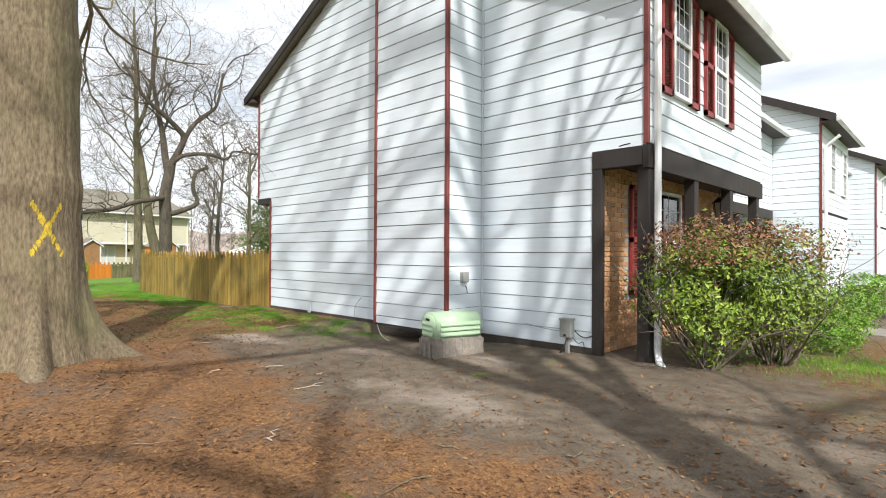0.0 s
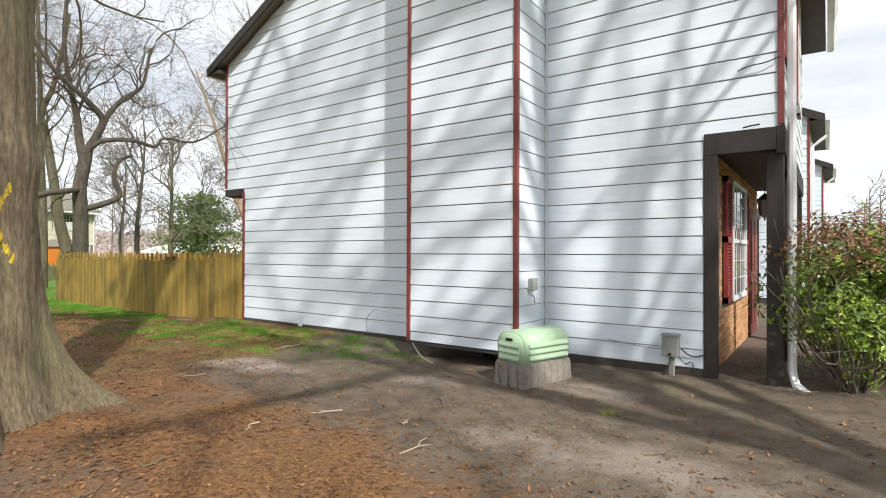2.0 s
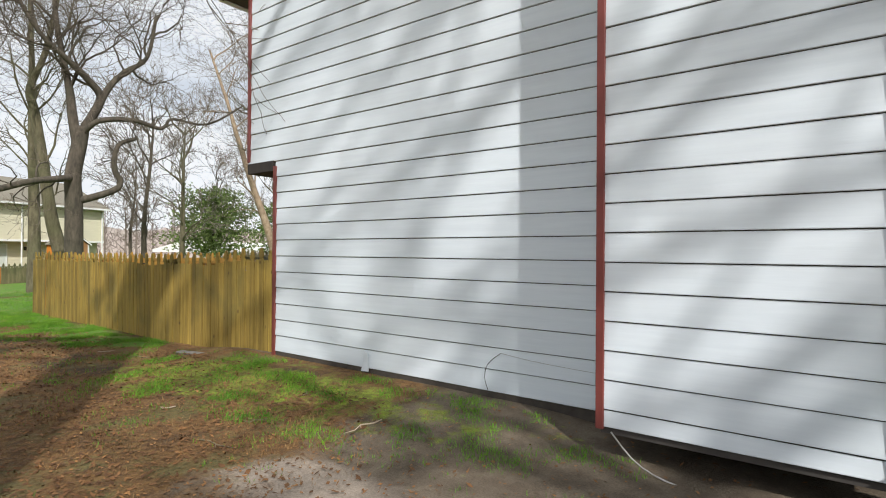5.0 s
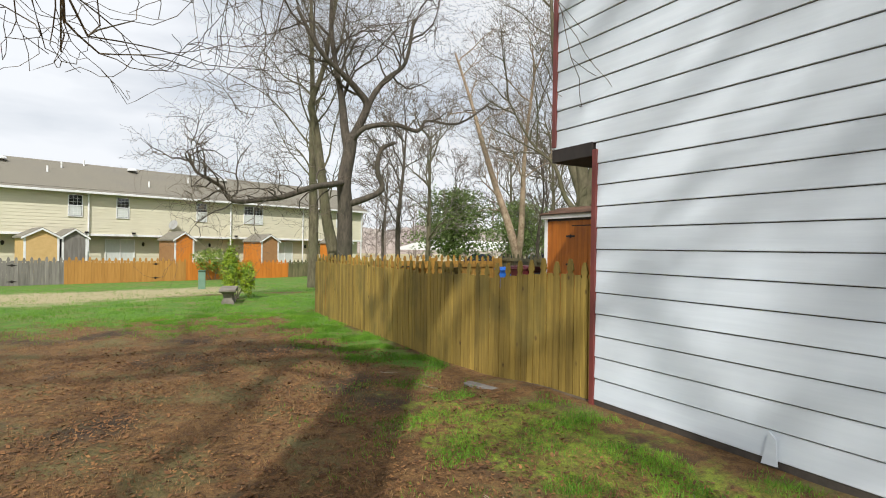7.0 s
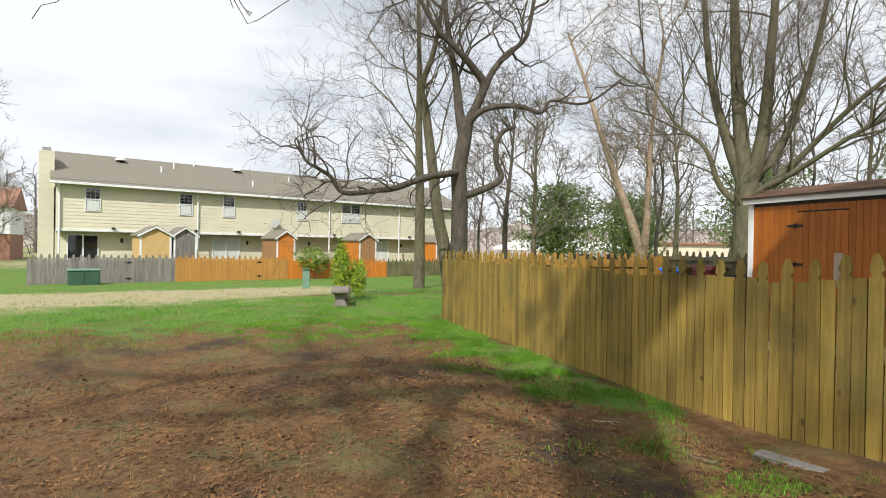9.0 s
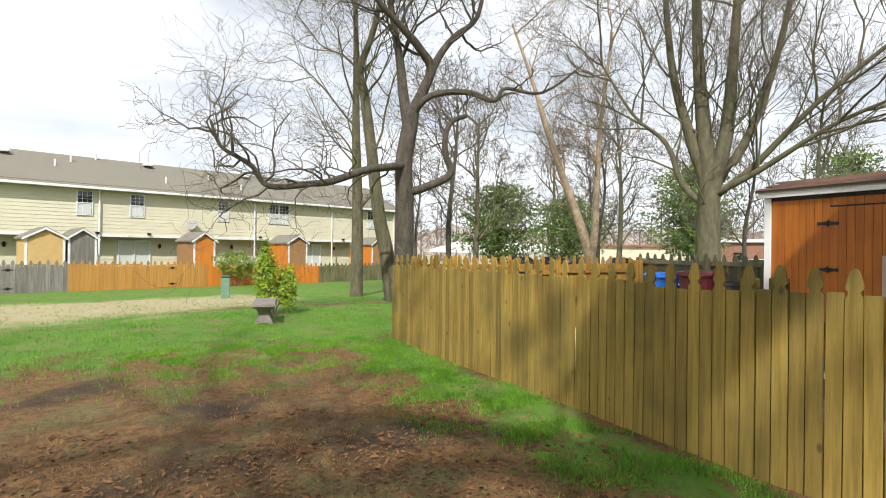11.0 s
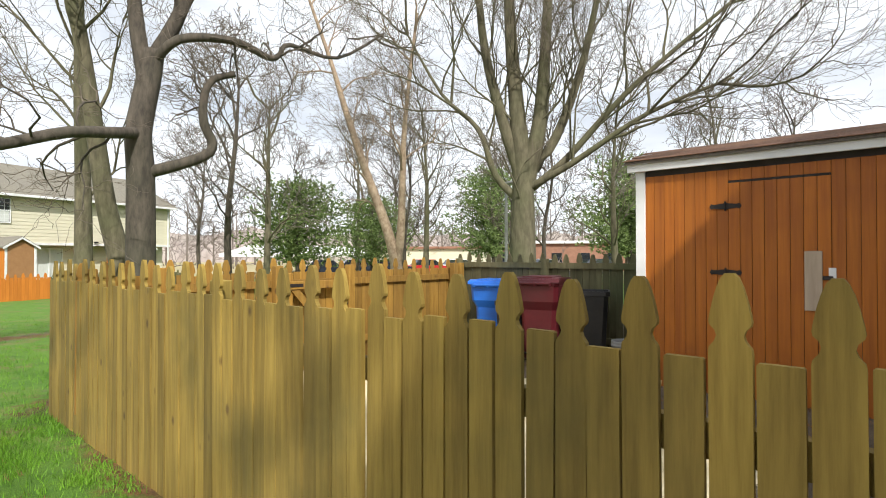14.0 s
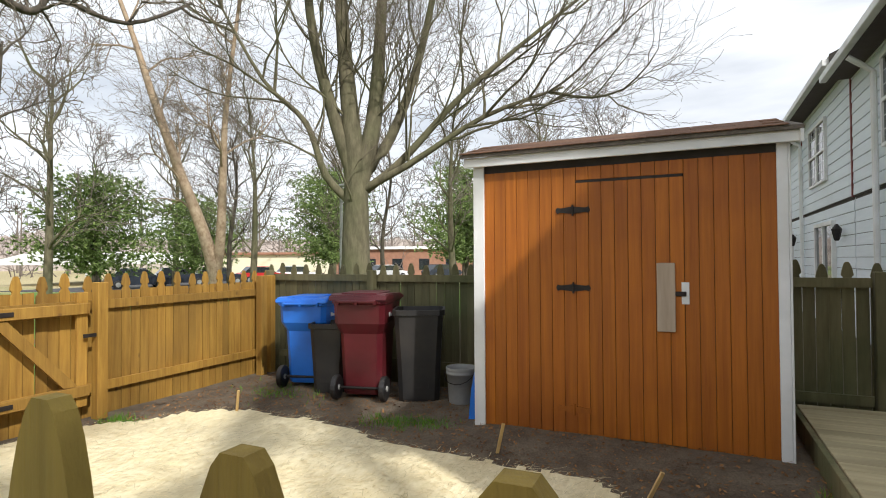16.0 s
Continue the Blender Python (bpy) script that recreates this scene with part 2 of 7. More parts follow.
M_BIRCH = mat("tan peeling bark", (0.24, 0.165, 0.10), (0.46, 0.36, 0.25), 7, 0.9, 0.5, (1, 1, 0.8), (0.15, 0.10, 0.07), 1.5, 0.5)
M_TWIG = mat("grey brown twigs", (0.10, 0.08, 0.058), (0.21, 0.172, 0.13), 2, 0.95, 0.0)
# M_TWIG made paler, with distance haze put into the colour
M_TWIGFAR = mat("haze-greyed far twigs", (0.14, 0.115, 0.095), (0.22, 0.185, 0.16), 0.5, 0.95, 0.0)
M_NEEDLE = mat("pine needles", (0.085, 0.135, 0.038), (0.21, 0.28, 0.08), 3, 0.8, 0.0, random_tone=0.4, island=True)
M_LEAF = mat("green yellow leaves", (0.045, 0.12, 0.012), (0.27, 0.34, 0.03), 7, 0.5, 0.0, random_tone=0.4, island=True)
M_HEDGE = mat("hedge leaves", (0.09, 0.22, 0.015), (0.20, 0.36, 0.03), 6, 0.6, 0.0, random_tone=0.35, island=True)
M_BRIGHTLEAF = mat("bright yellow green leaves", (0.10, 0.21, 0.01), (0.38, 0.47, 0.025), 6, 0.5, 0.0, random_tone=0.35, island=True)
M_RUSTLEAF = mat("rusty new leaves", (0.16, 0.07, 0.03), (0.26, 0.12, 0.05), 9, 0.6, 0.0, random_tone=0.3, island=True)
M_GREENBOX = mat("pale green moulded plastic", (0.33, 0.46, 0.30), (0.40, 0.54, 0.36), 5, 0.5, 0.05, stain=(0.28, 0.40, 0.25), stain_scale=3, stain_amount=0.4)
M_CONCRETE = mat("weathered concrete", (0.20, 0.175, 0.145), (0.31, 0.275, 0.235), 14, 0.95, 0.4, stain=(0.14, 0.12, 0.095), stain_scale=3)
M_METALBOX = mat("grey painted steel", (0.26, 0.27, 0.25), (0.32, 0.33, 0.31), 8, 0.5, 0.05, metal=0.2, stain=(0.2, 0.19, 0.17), stain_scale=6)
M_CABLE = mat("black cable", (0.012, 0.012, 0.012), (0.02, 0.02, 0.02), 6, 0.6, 0.0)
M_TRANSFORMER = mat("dark green enamel", (0.035, 0.085, 0.05), (0.05, 0.11, 0.065), 4, 0.5, 0.05)
M_BLUE = mat("bright blue plastic", (0.02, 0.18, 0.72), (0.03, 0.22, 0.82), 5, 0.4, 0.04, stain=(0.03, 0.11, 0.45), stain_scale=4)
M_MAROON = mat("maroon plastic", (0.10, 0.008, 0.013), (0.14, 0.014, 0.02), 5, 0.45, 0.05, stain=(0.10, 0.03, 0.03), stain_scale=4)
M_BLACK = mat("black plastic", (0.012, 0.012, 0.013), (0.022, 0.021, 0.02), 6, 0.5, 0.05, stain=(0.05, 0.042, 0.035), stain_scale=3)
M_PALEGREY = mat("pale grey plastic", (0.30, 0.30, 0.29), (0.37, 0.37, 0.35), 7, 0.6, 0.05, stain=(0.2, 0.19, 0.16), stain_scale=5)
M_IRON = mat("dark iron", (0.02, 0.018, 0.017), (0.045, 0.035, 0.03), 20, 0.6, 0.2, metal=0.5)
M_STRAW = mat("pale straw blanket", (0.66, 0.575, 0.35), (0.84, 0.75, 0.52), 32, 0.95, 0.5, (1, 0.35, 1), (0.56, 0.46, 0.25), 1.6, 0.5, fine=9)
M_CHIP = mat("wood chips and dead leaves", (0.11, 0.046, 0.015), (0.29, 0.145, 0.05), 3, 0.9, 0.0, random_tone=0.4, island=True)
M_LEAFLITTER = mat("dead leaf litter", (0.085, 0.036, 0.012), (0.2, 0.095, 0.034), 3, 0.9, 0.0, random_tone=0.35, island=True)
M_BLADE = mat("grass blades", (0.0666, 0.191, 0.0068), (0.162, 0.332, 0.017), 1.5, 0.7, 0.0, random_tone=0.35, island=True)
M_STRAWBLADE = mat("dry grass blades", (0.54, 0.45, 0.25), (0.74, 0.64, 0.41), 1.5, 0.8, 0.0, random_tone=0.3, island=True)
M_WISP = mat("brown dead grass wisps", (0.16, 0.09, 0.035), (0.30, 0.18, 0.075), 1.5, 0.9, 0.0, random_tone=0.4, island=True)
M_PORCH = mat("dull brown porch floor", (0.07, 0.05, 0.038), (0.16, 0.115, 0.085), 12, 0.9, 0.3, stain=(0.05, 0.04, 0.03), stain_scale=2)
M_DECK = mat("weathered deck boards", (0.33, 0.28, 0.165), (0.50, 0.43, 0.26), 9, 0.9, 0.3, (0.1, 1, 1), random_tone=0.12)
M_YELLOW = mat("yellow spray paint", (0.34, 0.235, 0.03), (0.72, 0.53, 0.02), 45, 0.8, 0.4)
M_RED = mat("red paint", (0.45, 0.02, 0.02), (0.5, 0.03, 0.03), 3, 0.3, 0.0)
M_CARDARK = mat("dark car paint", (0.02, 0.025, 0.035), (0.03, 0.035, 0.05), 2, 0.25, 0.0)
M_BARE = mat("raw board", (0.36, 0.28, 0.20), (0.50, 0.40, 0.30), 12, 0.8, 0.3, (1, 1, 0.1))
M_FARWHITE = mat("white canopy", (0.75, 0.75, 0.74), (0.8, 0.8, 0.79), 2, 0.7, 0.0)
M_FARBRICK = mat("far brick", (0.26, 0.13, 0.085), (0.33, 0.175, 0.115), 2, 0.9, 0.1)
M_CURTAIN = mat("pale curtain", (0.52, 0.55, 0.52), (0.66, 0.68, 0.64), 12, 0.8, 0.1, (6, 6, 0.3))
M_ASPHALT = mat("grey asphalt", (0.045, 0.045, 0.045), (0.075, 0.073, 0.07), 30, 0.95, 0.3)


def ground_material():
    """Bare earth, bark mulch, moss and lawn, laid out by where each one lies, with ragged noise edges."""
    m = bpy.data.materials.new("yard ground")
    m.use_nodes = True
    n, l = m.node_tree.nodes, m.node_tree.links
    p = n["Principled BSDF"]
    p.inputs["Roughness"].default_value = 0.95
    geo = n.new("ShaderNodeNewGeometry")

    def noise_of(scale, detail=5.0, rough=0.6):
        t = n.new("ShaderNodeTexNoise")
        t.inputs["Scale"].default_value, t.inputs["Detail"].default_value, t.inputs["Roughness"].default_value = scale, detail, rough
        l.new(geo.outputs["Position"], t.inputs["Vector"])
        return t.outputs["Fac"]

    def two(fac, a, b, lo=0.35, hi=0.65):
        r = n.new("ShaderNodeMapRange")
        r.inputs["From Min"].default_value, r.inputs["From Max"].default_value = lo, hi
        l.new(fac, r.inputs["Value"])
        x = n.new("ShaderNodeMix")
        x.data_type = "RGBA"
        l.new(r.outputs["Result"], x.inputs["Factor"])
        for k, c in (("A", a), ("B", b)):
            if isinstance(c, tuple):
                x.inputs[k].default_value = (*c, 1)
            else:
                l.new(c, x.inputs[k])
        return x.outputs["Result"]

    def attr(name):
        a = n.new("ShaderNodeAttribute")
        a.attribute_name = name
        return a.outputs["Fac"]

    def ragged(name, scale, spread):
        """The zone's weight, its edge broken up by noise."""
        s = n.new("ShaderNodeMath")
        s.operation = "MULTIPLY_ADD"
        l.new(noise_of(scale, 6.0, 0.7), s.inputs[0])
        s.inputs[1].default_value = spread
        l.new(attr(name), s.inputs[2])
        o = n.new("ShaderNodeMath")
        o.operation = "SUBTRACT"
        l.new(s.outputs["Value"], o.inputs[0])
        o.inputs[1].default_value = spread * 0.5
        return o.outputs["Value"]

    fine = noise_of(70, 8.0, 0.75)
    mid = noise_of(5, 6.0)
    earth = two(mid, two(fine, (0.061, 0.0431, 0.0272), (0.125, 0.0929, 0.0617)), two(fine, (0.115, 0.0876, 0.0574), (0.215, 0.172, 0.122)))
    mulch = two(noise_of(26, 9.0, 0.8), two(fine, (0.0731, 0.0301, 0.0103), (0.181, 0.0757, 0.0241)), two(fine, (0.172, 0.0757, 0.0224), (0.378, 0.202, 0.0731)), 0.42, 0.58)
    litter = two(noise_of(11, 9.0, 0.8), two(fine, (0.0573, 0.0271, 0.00746), (0.148, 0.0717, 0.0199)), two(fine, (0.122, 0.0584, 0.0162), (0.282, 0.156, 0.0498)), 0.42, 0.58)
    litter = two(noise_of(1.7, 7.0, 0.7), litter, two(noise_of(24, 8.0, 0.75), (0.0691, 0.0608, 0.0151), (0.2, 0.151, 0.0518)), 0.5, 0.6)
    litter = two(noise_of(0.8, 6.0, 0.65), litter, two(noise_of(30, 8.0, 0.8), (0.0259, 0.015, 0.00691), (0.0808, 0.0472, 0.0207)), 0.53, 0.66)
    sand = two(fine, (0.26, 0.21, 0.165), (0.42, 0.35, 0.28))
    earth = two(ragged("sand", 1.9, 0.8), earth, sand, 0.4, 0.75)
    mulch = two(noise_of(1.1, 7.0, 0.7), mulch, two(fine, (0.08, 0.0496, 0.0288), (0.184, 0.124, 0.08)), 0.47, 0.64)
    moss = two(noise_of(9, 8.0, 0.75), two(fine, (0.0638, 0.0829, 0.0102), (0.178, 0.197, 0.0184)), two(fine, (0.128, 0.178, 0.0143), (0.306, 0.37, 0.0286)), 0.42, 0.58)
    lawn = two(noise_of(3, 8.0, 0.75), two(fine, (0.036, 0.102, 0.00558), (0.0802, 0.204, 0.0111)), two(fine, (0.0802, 0.178, 0.0111), (0.16, 0.289, 0.025)))
    lawn = two(noise_of(1.3, 8.0, 0.75), lawn, two(fine, (0.112, 0.115, 0.0244), (0.23, 0.209, 0.0697)), 0.5, 0.62)
    dry = two(noise_of(2.5, 8.0, 0.75), two(fine, (0.28, 0.235, 0.115), (0.40, 0.34, 0.18)), two(fine, (0.34, 0.29, 0.16), (0.50, 0.43, 0.25)))
    col = two(ragged("mulch", 1.6, 0.9), earth, mulch, 0.4, 0.6)
    col = two(ragged("litter", 1.8, 1.0), col, litter, 0.4, 0.62)
    col = two(ragged("moss", 3.4, 2.0), col, moss, 0.42, 0.72)
    col = two(ragged("lawn", 1.7, 1.7), col, lawn, 0.42, 0.62)
    col = two(ragged("dry", 0.6, 0.9), col, dry, 0.42, 0.66)
    l.new(col, p.inputs["Base Color"])
    bp = n.new("ShaderNodeBump")
    bp.inputs["Strength"].default_value, bp.inputs["Distance"].default_value = 0.8, 0.02
    l.new(noise_of(45, 9.0, 0.8), bp.inputs["Height"])
    l.new(bp.outputs["Normal"], p.inputs["Normal"])
    return m


M_GROUND = ground_material()


def zone(kind, x, y):
    """How much of each ground cover lies at a place, 0 to 1."""
    def spot(cx, cy, rx, ry):
        return math.exp(-(((x - cx) / rx) ** 2 + ((y - cy) / ry) ** 2))
    if kind == "mulch":
        return min(1.0, 1.1 * spot(-7.0, 0.6, 4.0, 2.6) + 0.9 * spot(-2.2, 0.4, 3.2, 1.9) + 0.75 * spot(-0.7, 2.4, 1.7, 0.9) + 0.9 * spot(-11.5, 0.8, 4.0, 2.6) + 0.5 * spot(-1.3, 7.2, 1.6, 1.6))
    if kind == "sand":
        return min(1.0, 0.85 * spot(-8.3, 4.0, 1.4, 0.5) + 0.7 * spot(-4.4, 5.2, 1.0, 0.35) + 0.6 * spot(-3.6, 3.6, 1.8, 0.7) + 0.55 * spot(-5.8, 4.6, 0.8, 0.4) + 0.5 * spot(-0.5, 4.6, 1.4, 0.5))
    if kind == "litter":
        return min(1.0, 0.9 * math.exp(-((x + 26.5) / 0.3) ** 2) + 1.05 * step(-7.5, -10, x) * step(-26, -22.5, x) * (0.75 + 0.35 * step(2.2, 3.6, y)) * step(-14, -8, y) * (1 - step(6.0, 6.3, y)) + 0.8 * spot(0.5, 9, 3, 5))
    if kind == "moss":
        return min(0.68, 0.68 * spot(-9.4, 5.35, 2.3, 0.7) + 0.62 * spot(-11.5, 4.9, 1.6, 0.8) + 0.65 * spot(-0.8, 8.0, 1.6, 0.9) + 0.6 * spot(-3.3, 5.55, 0.5, 0.25) + 0.6 * spot(-3.9, 4.6, 0.25, 0.2) + 0.35 * spot(-2.2, 1.4, 1.0, 0.5))
    if kind == "lawn":
        fence_strip = 0.8 * step(-12.8, -15.0, x) * math.exp(-((y - 5.6) / 0.66) ** 2)
        far = 0.9 * step(-17.0, -22.5, x) * (1 - 0.85 * math.exp(-((x + 26.5) / 0.3) ** 2)) * (1 - step(11.4, 11.6, y) * 0.1) * (0 if -20 < x < -12 and y > 6.1 else 1)
        front = 0.55 * step(7, 13, y) * step(-1.5, 2, x)
        return min(1.0, max(fence_strip, far, front, 0.8 * step(5, 12, x), 0.5 * step(0.5, -3.5, y) * step(-12, -16, x)))
    band = 0.9 * math.exp(-((x + 28.0 + 0.5 * max(-8.0, y)) / 5.0) ** 2) * step(10, 4, y)
    far = 0.55 * step(-36, -60, x) + 0.5 * step(25, 40, y)
    return min(1.0, max(band, far))


def spaced(lo, hi, inner_lo, inner_hi, d, grow):
    xs, x, s = [], inner_hi, d
    a = inner_lo
    while a < inner_hi:
        xs.append(a)
        a += d
    while x < hi:
        xs.append(x)
        x += s
        s *= grow
    xs.append(hi)
    x, s, low = inner_lo, d, []
    while x > lo:
        s *= grow
        x -= s
        low.append(max(x, lo))
    return low[::-1] + xs


def build_ground():
    xs, ys = spaced(-900, 900, -21.0, 2.0, 0.14, 1.13), spaced(-900, 900, -3.0, 11.5, 0.14, 1.13)
    verts, faces = [], []
    for x in xs:
        for y in ys:
            z = yard_z(x, y)
            if abs(x) < 60 and abs(y) < 60:
                z += 0.016 * (noise.noise(Vector((x * 1.3, y * 1.3, 0))) + 0.5 * noise.noise(Vector((x * 4.5, y * 4.5, 3))))
            verts.append((x, y, z))
    k = len(ys)
    for i in range(len(xs) - 1):
        for j in range(k - 1):
            faces.append((i * k + j, (i + 1) * k + j, (i + 1) * k + j + 1, i * k + j + 1))
    me = bpy.data.meshes.new("ground")
    me.from_pydata(verts, [], faces)
    for kind in ("sand", "mulch", "litter", "moss", "lawn", "dry"):
        at = me.attributes.new(kind, "FLOAT", "POINT")
        at.data.foreach_set("value", [zone(kind, x, y) for x, y, _ in verts])
    me.materials.append(M_GROUND)
    me.polygons.foreach_set("use_smooth", [True] * len(faces))
    tagged(new("ground", me), "bare earth, bark mulch and patchy spring grass", "ground", kind="structure")


build_ground()

# ---- the white clapboard town house ----
WALL_Y, WALL_R, LAP = 6.15, 6.32, 0.2045
X_WEST1, X_WEST2, X_FRONT, X_BRICK = -11.42, -12.0, -2.72, -3.40
Z_FLOOR2, EAVE_Z, PITCH = 2.78, 5.20, 0.47
RIDGE_X = (X_WEST2 + X_FRONT) / 2
CH_W, CH_E, CH_Y = -6.87, -5.28, 5.55


def lap_board(parent, axis, at, out, a0, a1, z, top=None, h=LAP):
    """One tapered clapboard with its butt edge proud; axis 'x' runs along x on a wall at y = at, out is the side it faces."""
    t0, t1 = (a0, a1) if top is None else top
    bm = bmesh.new()
    ends = []
    for u_b, u_t in ((a0, t0), (a1, t1)):
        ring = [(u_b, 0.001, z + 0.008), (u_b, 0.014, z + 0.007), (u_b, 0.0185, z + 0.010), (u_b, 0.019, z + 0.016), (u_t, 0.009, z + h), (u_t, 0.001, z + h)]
        ends.append([bm.verts.new((u, at + out * d, v) if axis == "x" else (at + out * d, u, v)) for u, d, v in ring])
    k = 6
    for i in range(k):
        bm.faces.new((ends[0][i], ends[0][(i + 1) % k], ends[1][(i + 1) % k], ends[1][i]))
    bm.faces.new(ends[0]), bm.faces.new(ends[1][::-1])
    bmesh.ops.recalc_face_normals(bm, faces=bm.faces[:])
    part("plank", bm, M_SIDING, parent)


def roof_z(x):
    return EAVE_Z + PITCH * (min(x - X_WEST2, X_FRONT - x))


def build_house():
    house = thing("house", "two-storey white clapboard town house with dark red trim", "house", kind="structure")
    y1 = 11.35
    bm = bmesh.new()
    mid = (CH_W + CH_E) / 2
    prism(bm, [(X_WEST1, 0.02), (mid, 0.02), (mid, roof_z(mid)), (RIDGE_X, roof_z(RIDGE_X)), (X_WEST2, EAVE_Z), (X_WEST2, Z_FLOOR2 - 0.02), (X_WEST1, Z_FLOOR2 - 0.02)], "y", WALL_Y, y1)
    prism(bm, [(mid, 0.02), (X_BRICK, 0.02), (X_BRICK, Z_FLOOR2 - 0.02), (X_FRONT, Z_FLOOR2 - 0.02), (X_FRONT, EAVE_Z), (mid, roof_z(mid))], "y", WALL_R, y1)
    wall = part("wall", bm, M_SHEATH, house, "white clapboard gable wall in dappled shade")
    part("foundation", cube(X_WEST1 + 0.03, WALL_Y - 0.012, -0.2, mid, WALL_Y + 0.2, 0.30, 0), M_FOUNDATION, house, "dark block foundation")
    part("foundation", cube(mid + 0.003, WALL_R - 0.012, -0.2, X_BRICK - 0.02, WALL_R + 0.2, 0.30, 0), M_FOUNDATION, house, "dark block foundation")
    # gable wall boards
    z = 0.288
    while z < 8.4:
        lim = lambda zz: X_WEST2 + max(0.0, (zz - EAVE_Z) / PITCH)
        zt = z + LAP
        w = X_WEST1 if z < Z_FLOOR2 - 0.12 else lim(z)
        wt = w if z < Z_FLOOR2 - 0.12 else lim(zt)
        if w < CH_W:
            lap_board(wall, "x", WALL_Y, -1, w, CH_W - 0.01, z, (min(wt, CH_W - 0.02), CH_W - 0.01))
        e = X_BRICK - 0.03 if z < Z_FLOOR2 - 0.05 else X_FRONT - max(0.0, (z - EAVE_Z) / PITCH)
        et = e if z < Z_FLOOR2 - 0.05 else X_FRONT - max(0.0, (zt - EAVE_Z) / PITCH)
        if e > CH_E + 0.03:
            lap_board(wall, "x", WALL_R, -1, CH_E + 0.01, e, z, (CH_E + 0.01, max(et, CH_E + 0.02)))
        z += LAP
    # chimney chase
    bm = cube(CH_W, CH_Y, 0.33, CH_E, WALL_Y - 0.002, 8.9, 0)
    box(bm, mid + 0.003, WALL_Y - 0.0015, 0.33, CH_E, WALL_R - 0.002, 8.9)
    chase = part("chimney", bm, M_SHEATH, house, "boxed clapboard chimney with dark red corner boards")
    z = 0.493
    for face in (("x", CH_Y, -1, CH_W + 0.01, CH_E - 0.01), ("y", CH_E, 1, CH_Y + 0.01, WALL_R - 0.02), ("y", CH_W, -1, CH_Y + 0.01, WALL_Y - 0.02)):
        lap_board(chase, *face, 0.37, h=0.12)
    while z < 8.6:
        lap_board(chase, "x", CH_Y, -1, CH_W + 0.01, CH_E - 0.01, z)
        lap_board(chase, "y", CH_E, 1, CH_Y + 0.01, WALL_R - 0.02, z)
        lap_board(chase, "y", CH_W, -1, CH_Y + 0.01, WALL_Y - 0.02, z)
        z += LAP
    for x in (CH_W, CH_E):
        part("corner_board", cube(x - 0.028, CH_Y - 0.034, 0.36, x + 0.028, CH_Y + 0.022, 8.7), M_REDTRIM, chase)
    part("corner_strip", cube(CH_E + 0.024, WALL_R - 0.042, 0.36, CH_E + 0.044, WALL_R - 0.022, 8.2, 0.002), M_SIDING, chase)
    for x, wy, z0, zz in ((X_WEST1, WALL_Y, 0.22, Z_FLOOR2 - 0.1), (X_WEST2, WALL_Y, Z_FLOOR2, EAVE_Z + 0.02), (X_FRONT, WALL_R, Z_FLOOR2 + 0.05, EAVE_Z + 0.02)):
        part("corner_board", cube(x - 0.028, wy - 0.034, z0, x + 0.03, wy + 0.03, zz), M_REDTRIM, house, "dark red corner board")
    # underside of the rear overhang
    part("overhang_band", cube(X_WEST2 - 0.02, WALL_Y - 0.03, Z_FLOOR2 - 0.16, X_WEST1 - 0.03, y1, Z_FLOOR2 - 0.022), M_DARKTRIM, house, "black boxed overhang")
    # rear wall boards
    z = Z_FLOOR2
    while z < EAVE_Z:
        lap_board(wall, "y", X_WEST2, -1, WALL_Y + 0.03, y1, z)
        z += LAP
    # front upper wall
    z = Z_FLOOR2 + 0.06
    while z < EAVE_Z - 0.05:
        lap_board(wall, "y", X_FRONT, 1, WALL_R + 0.03, y1, z)
        z += LAP
    part("header_band", cube(X_FRONT - 0.04, WALL_R - 0.03, Z_FLOOR2 - 0.24, X_FRONT + 0.035, y1, Z_FLOOR2 + 0.04), M_DARKTRIM, house, "dark brown porch beam")
    part("header_return", cube(X_BRICK - 0.02, WALL_R - 0.036, Z_FLOOR2 - 0.2, X_FRONT - 0.042, WALL_R + 0.12, Z_FLOOR2 + 0.03), M_DARKTRIM, house)
    part("porch_ceiling", cube(X_BRICK, WALL_R + 0.12, Z_FLOOR2 - 0.1, X_FRONT - 0.05, y1, Z_FLOOR2 - 0.03, 0), M_SOFFIT, house)
    part("jamb_post", cube(X_BRICK - 0.02, WALL_R - 0.032, 0.08, X_BRICK + 0.11, WALL_R + 0.06, Z_FLOOR2 - 0.2), M_DARKTRIM, house, "dark painted corner post")
    for y in (6.42, 7.95, 9.55, 11.1):
        part("post", cube(X_FRONT - 0.13, y - 0.075, 0.2, X_FRONT + 0.02, y + 0.075, Z_FLOOR2 - 0.2, 0.008), M_DARKTRIM, house, "square dark brown porch post")
    part("porch_slab", cube(X_BRICK - 0.02, WALL_R, -0.1, X_FRONT + 0.1, y1, 0.2, 0.01), M_PORCH, house, "dull brown porch floor")
    # roof
    th, ov, gy = 0.08, 0.36, WALL_Y - 0.2
    for s, xe, wall_x in ((-1, X_WEST2 - ov, X_WEST2), (1, X_FRONT + ov, X_FRONT)):
        ze = EAVE_Z - PITCH * ov + 0.05
        bm = bmesh.new()
        prism(bm, [(xe, ze), (RIDGE_X, roof_z(RIDGE_X) + 0.05), (RIDGE_X, roof_z(RIDGE_X) + 0.05 + th), (xe, ze + th)], "y", gy, y1 + 0.15)
        part("roof", bm, M_ROOF, house, "grey brown shingle roof slope")
        bm = bmesh.new()
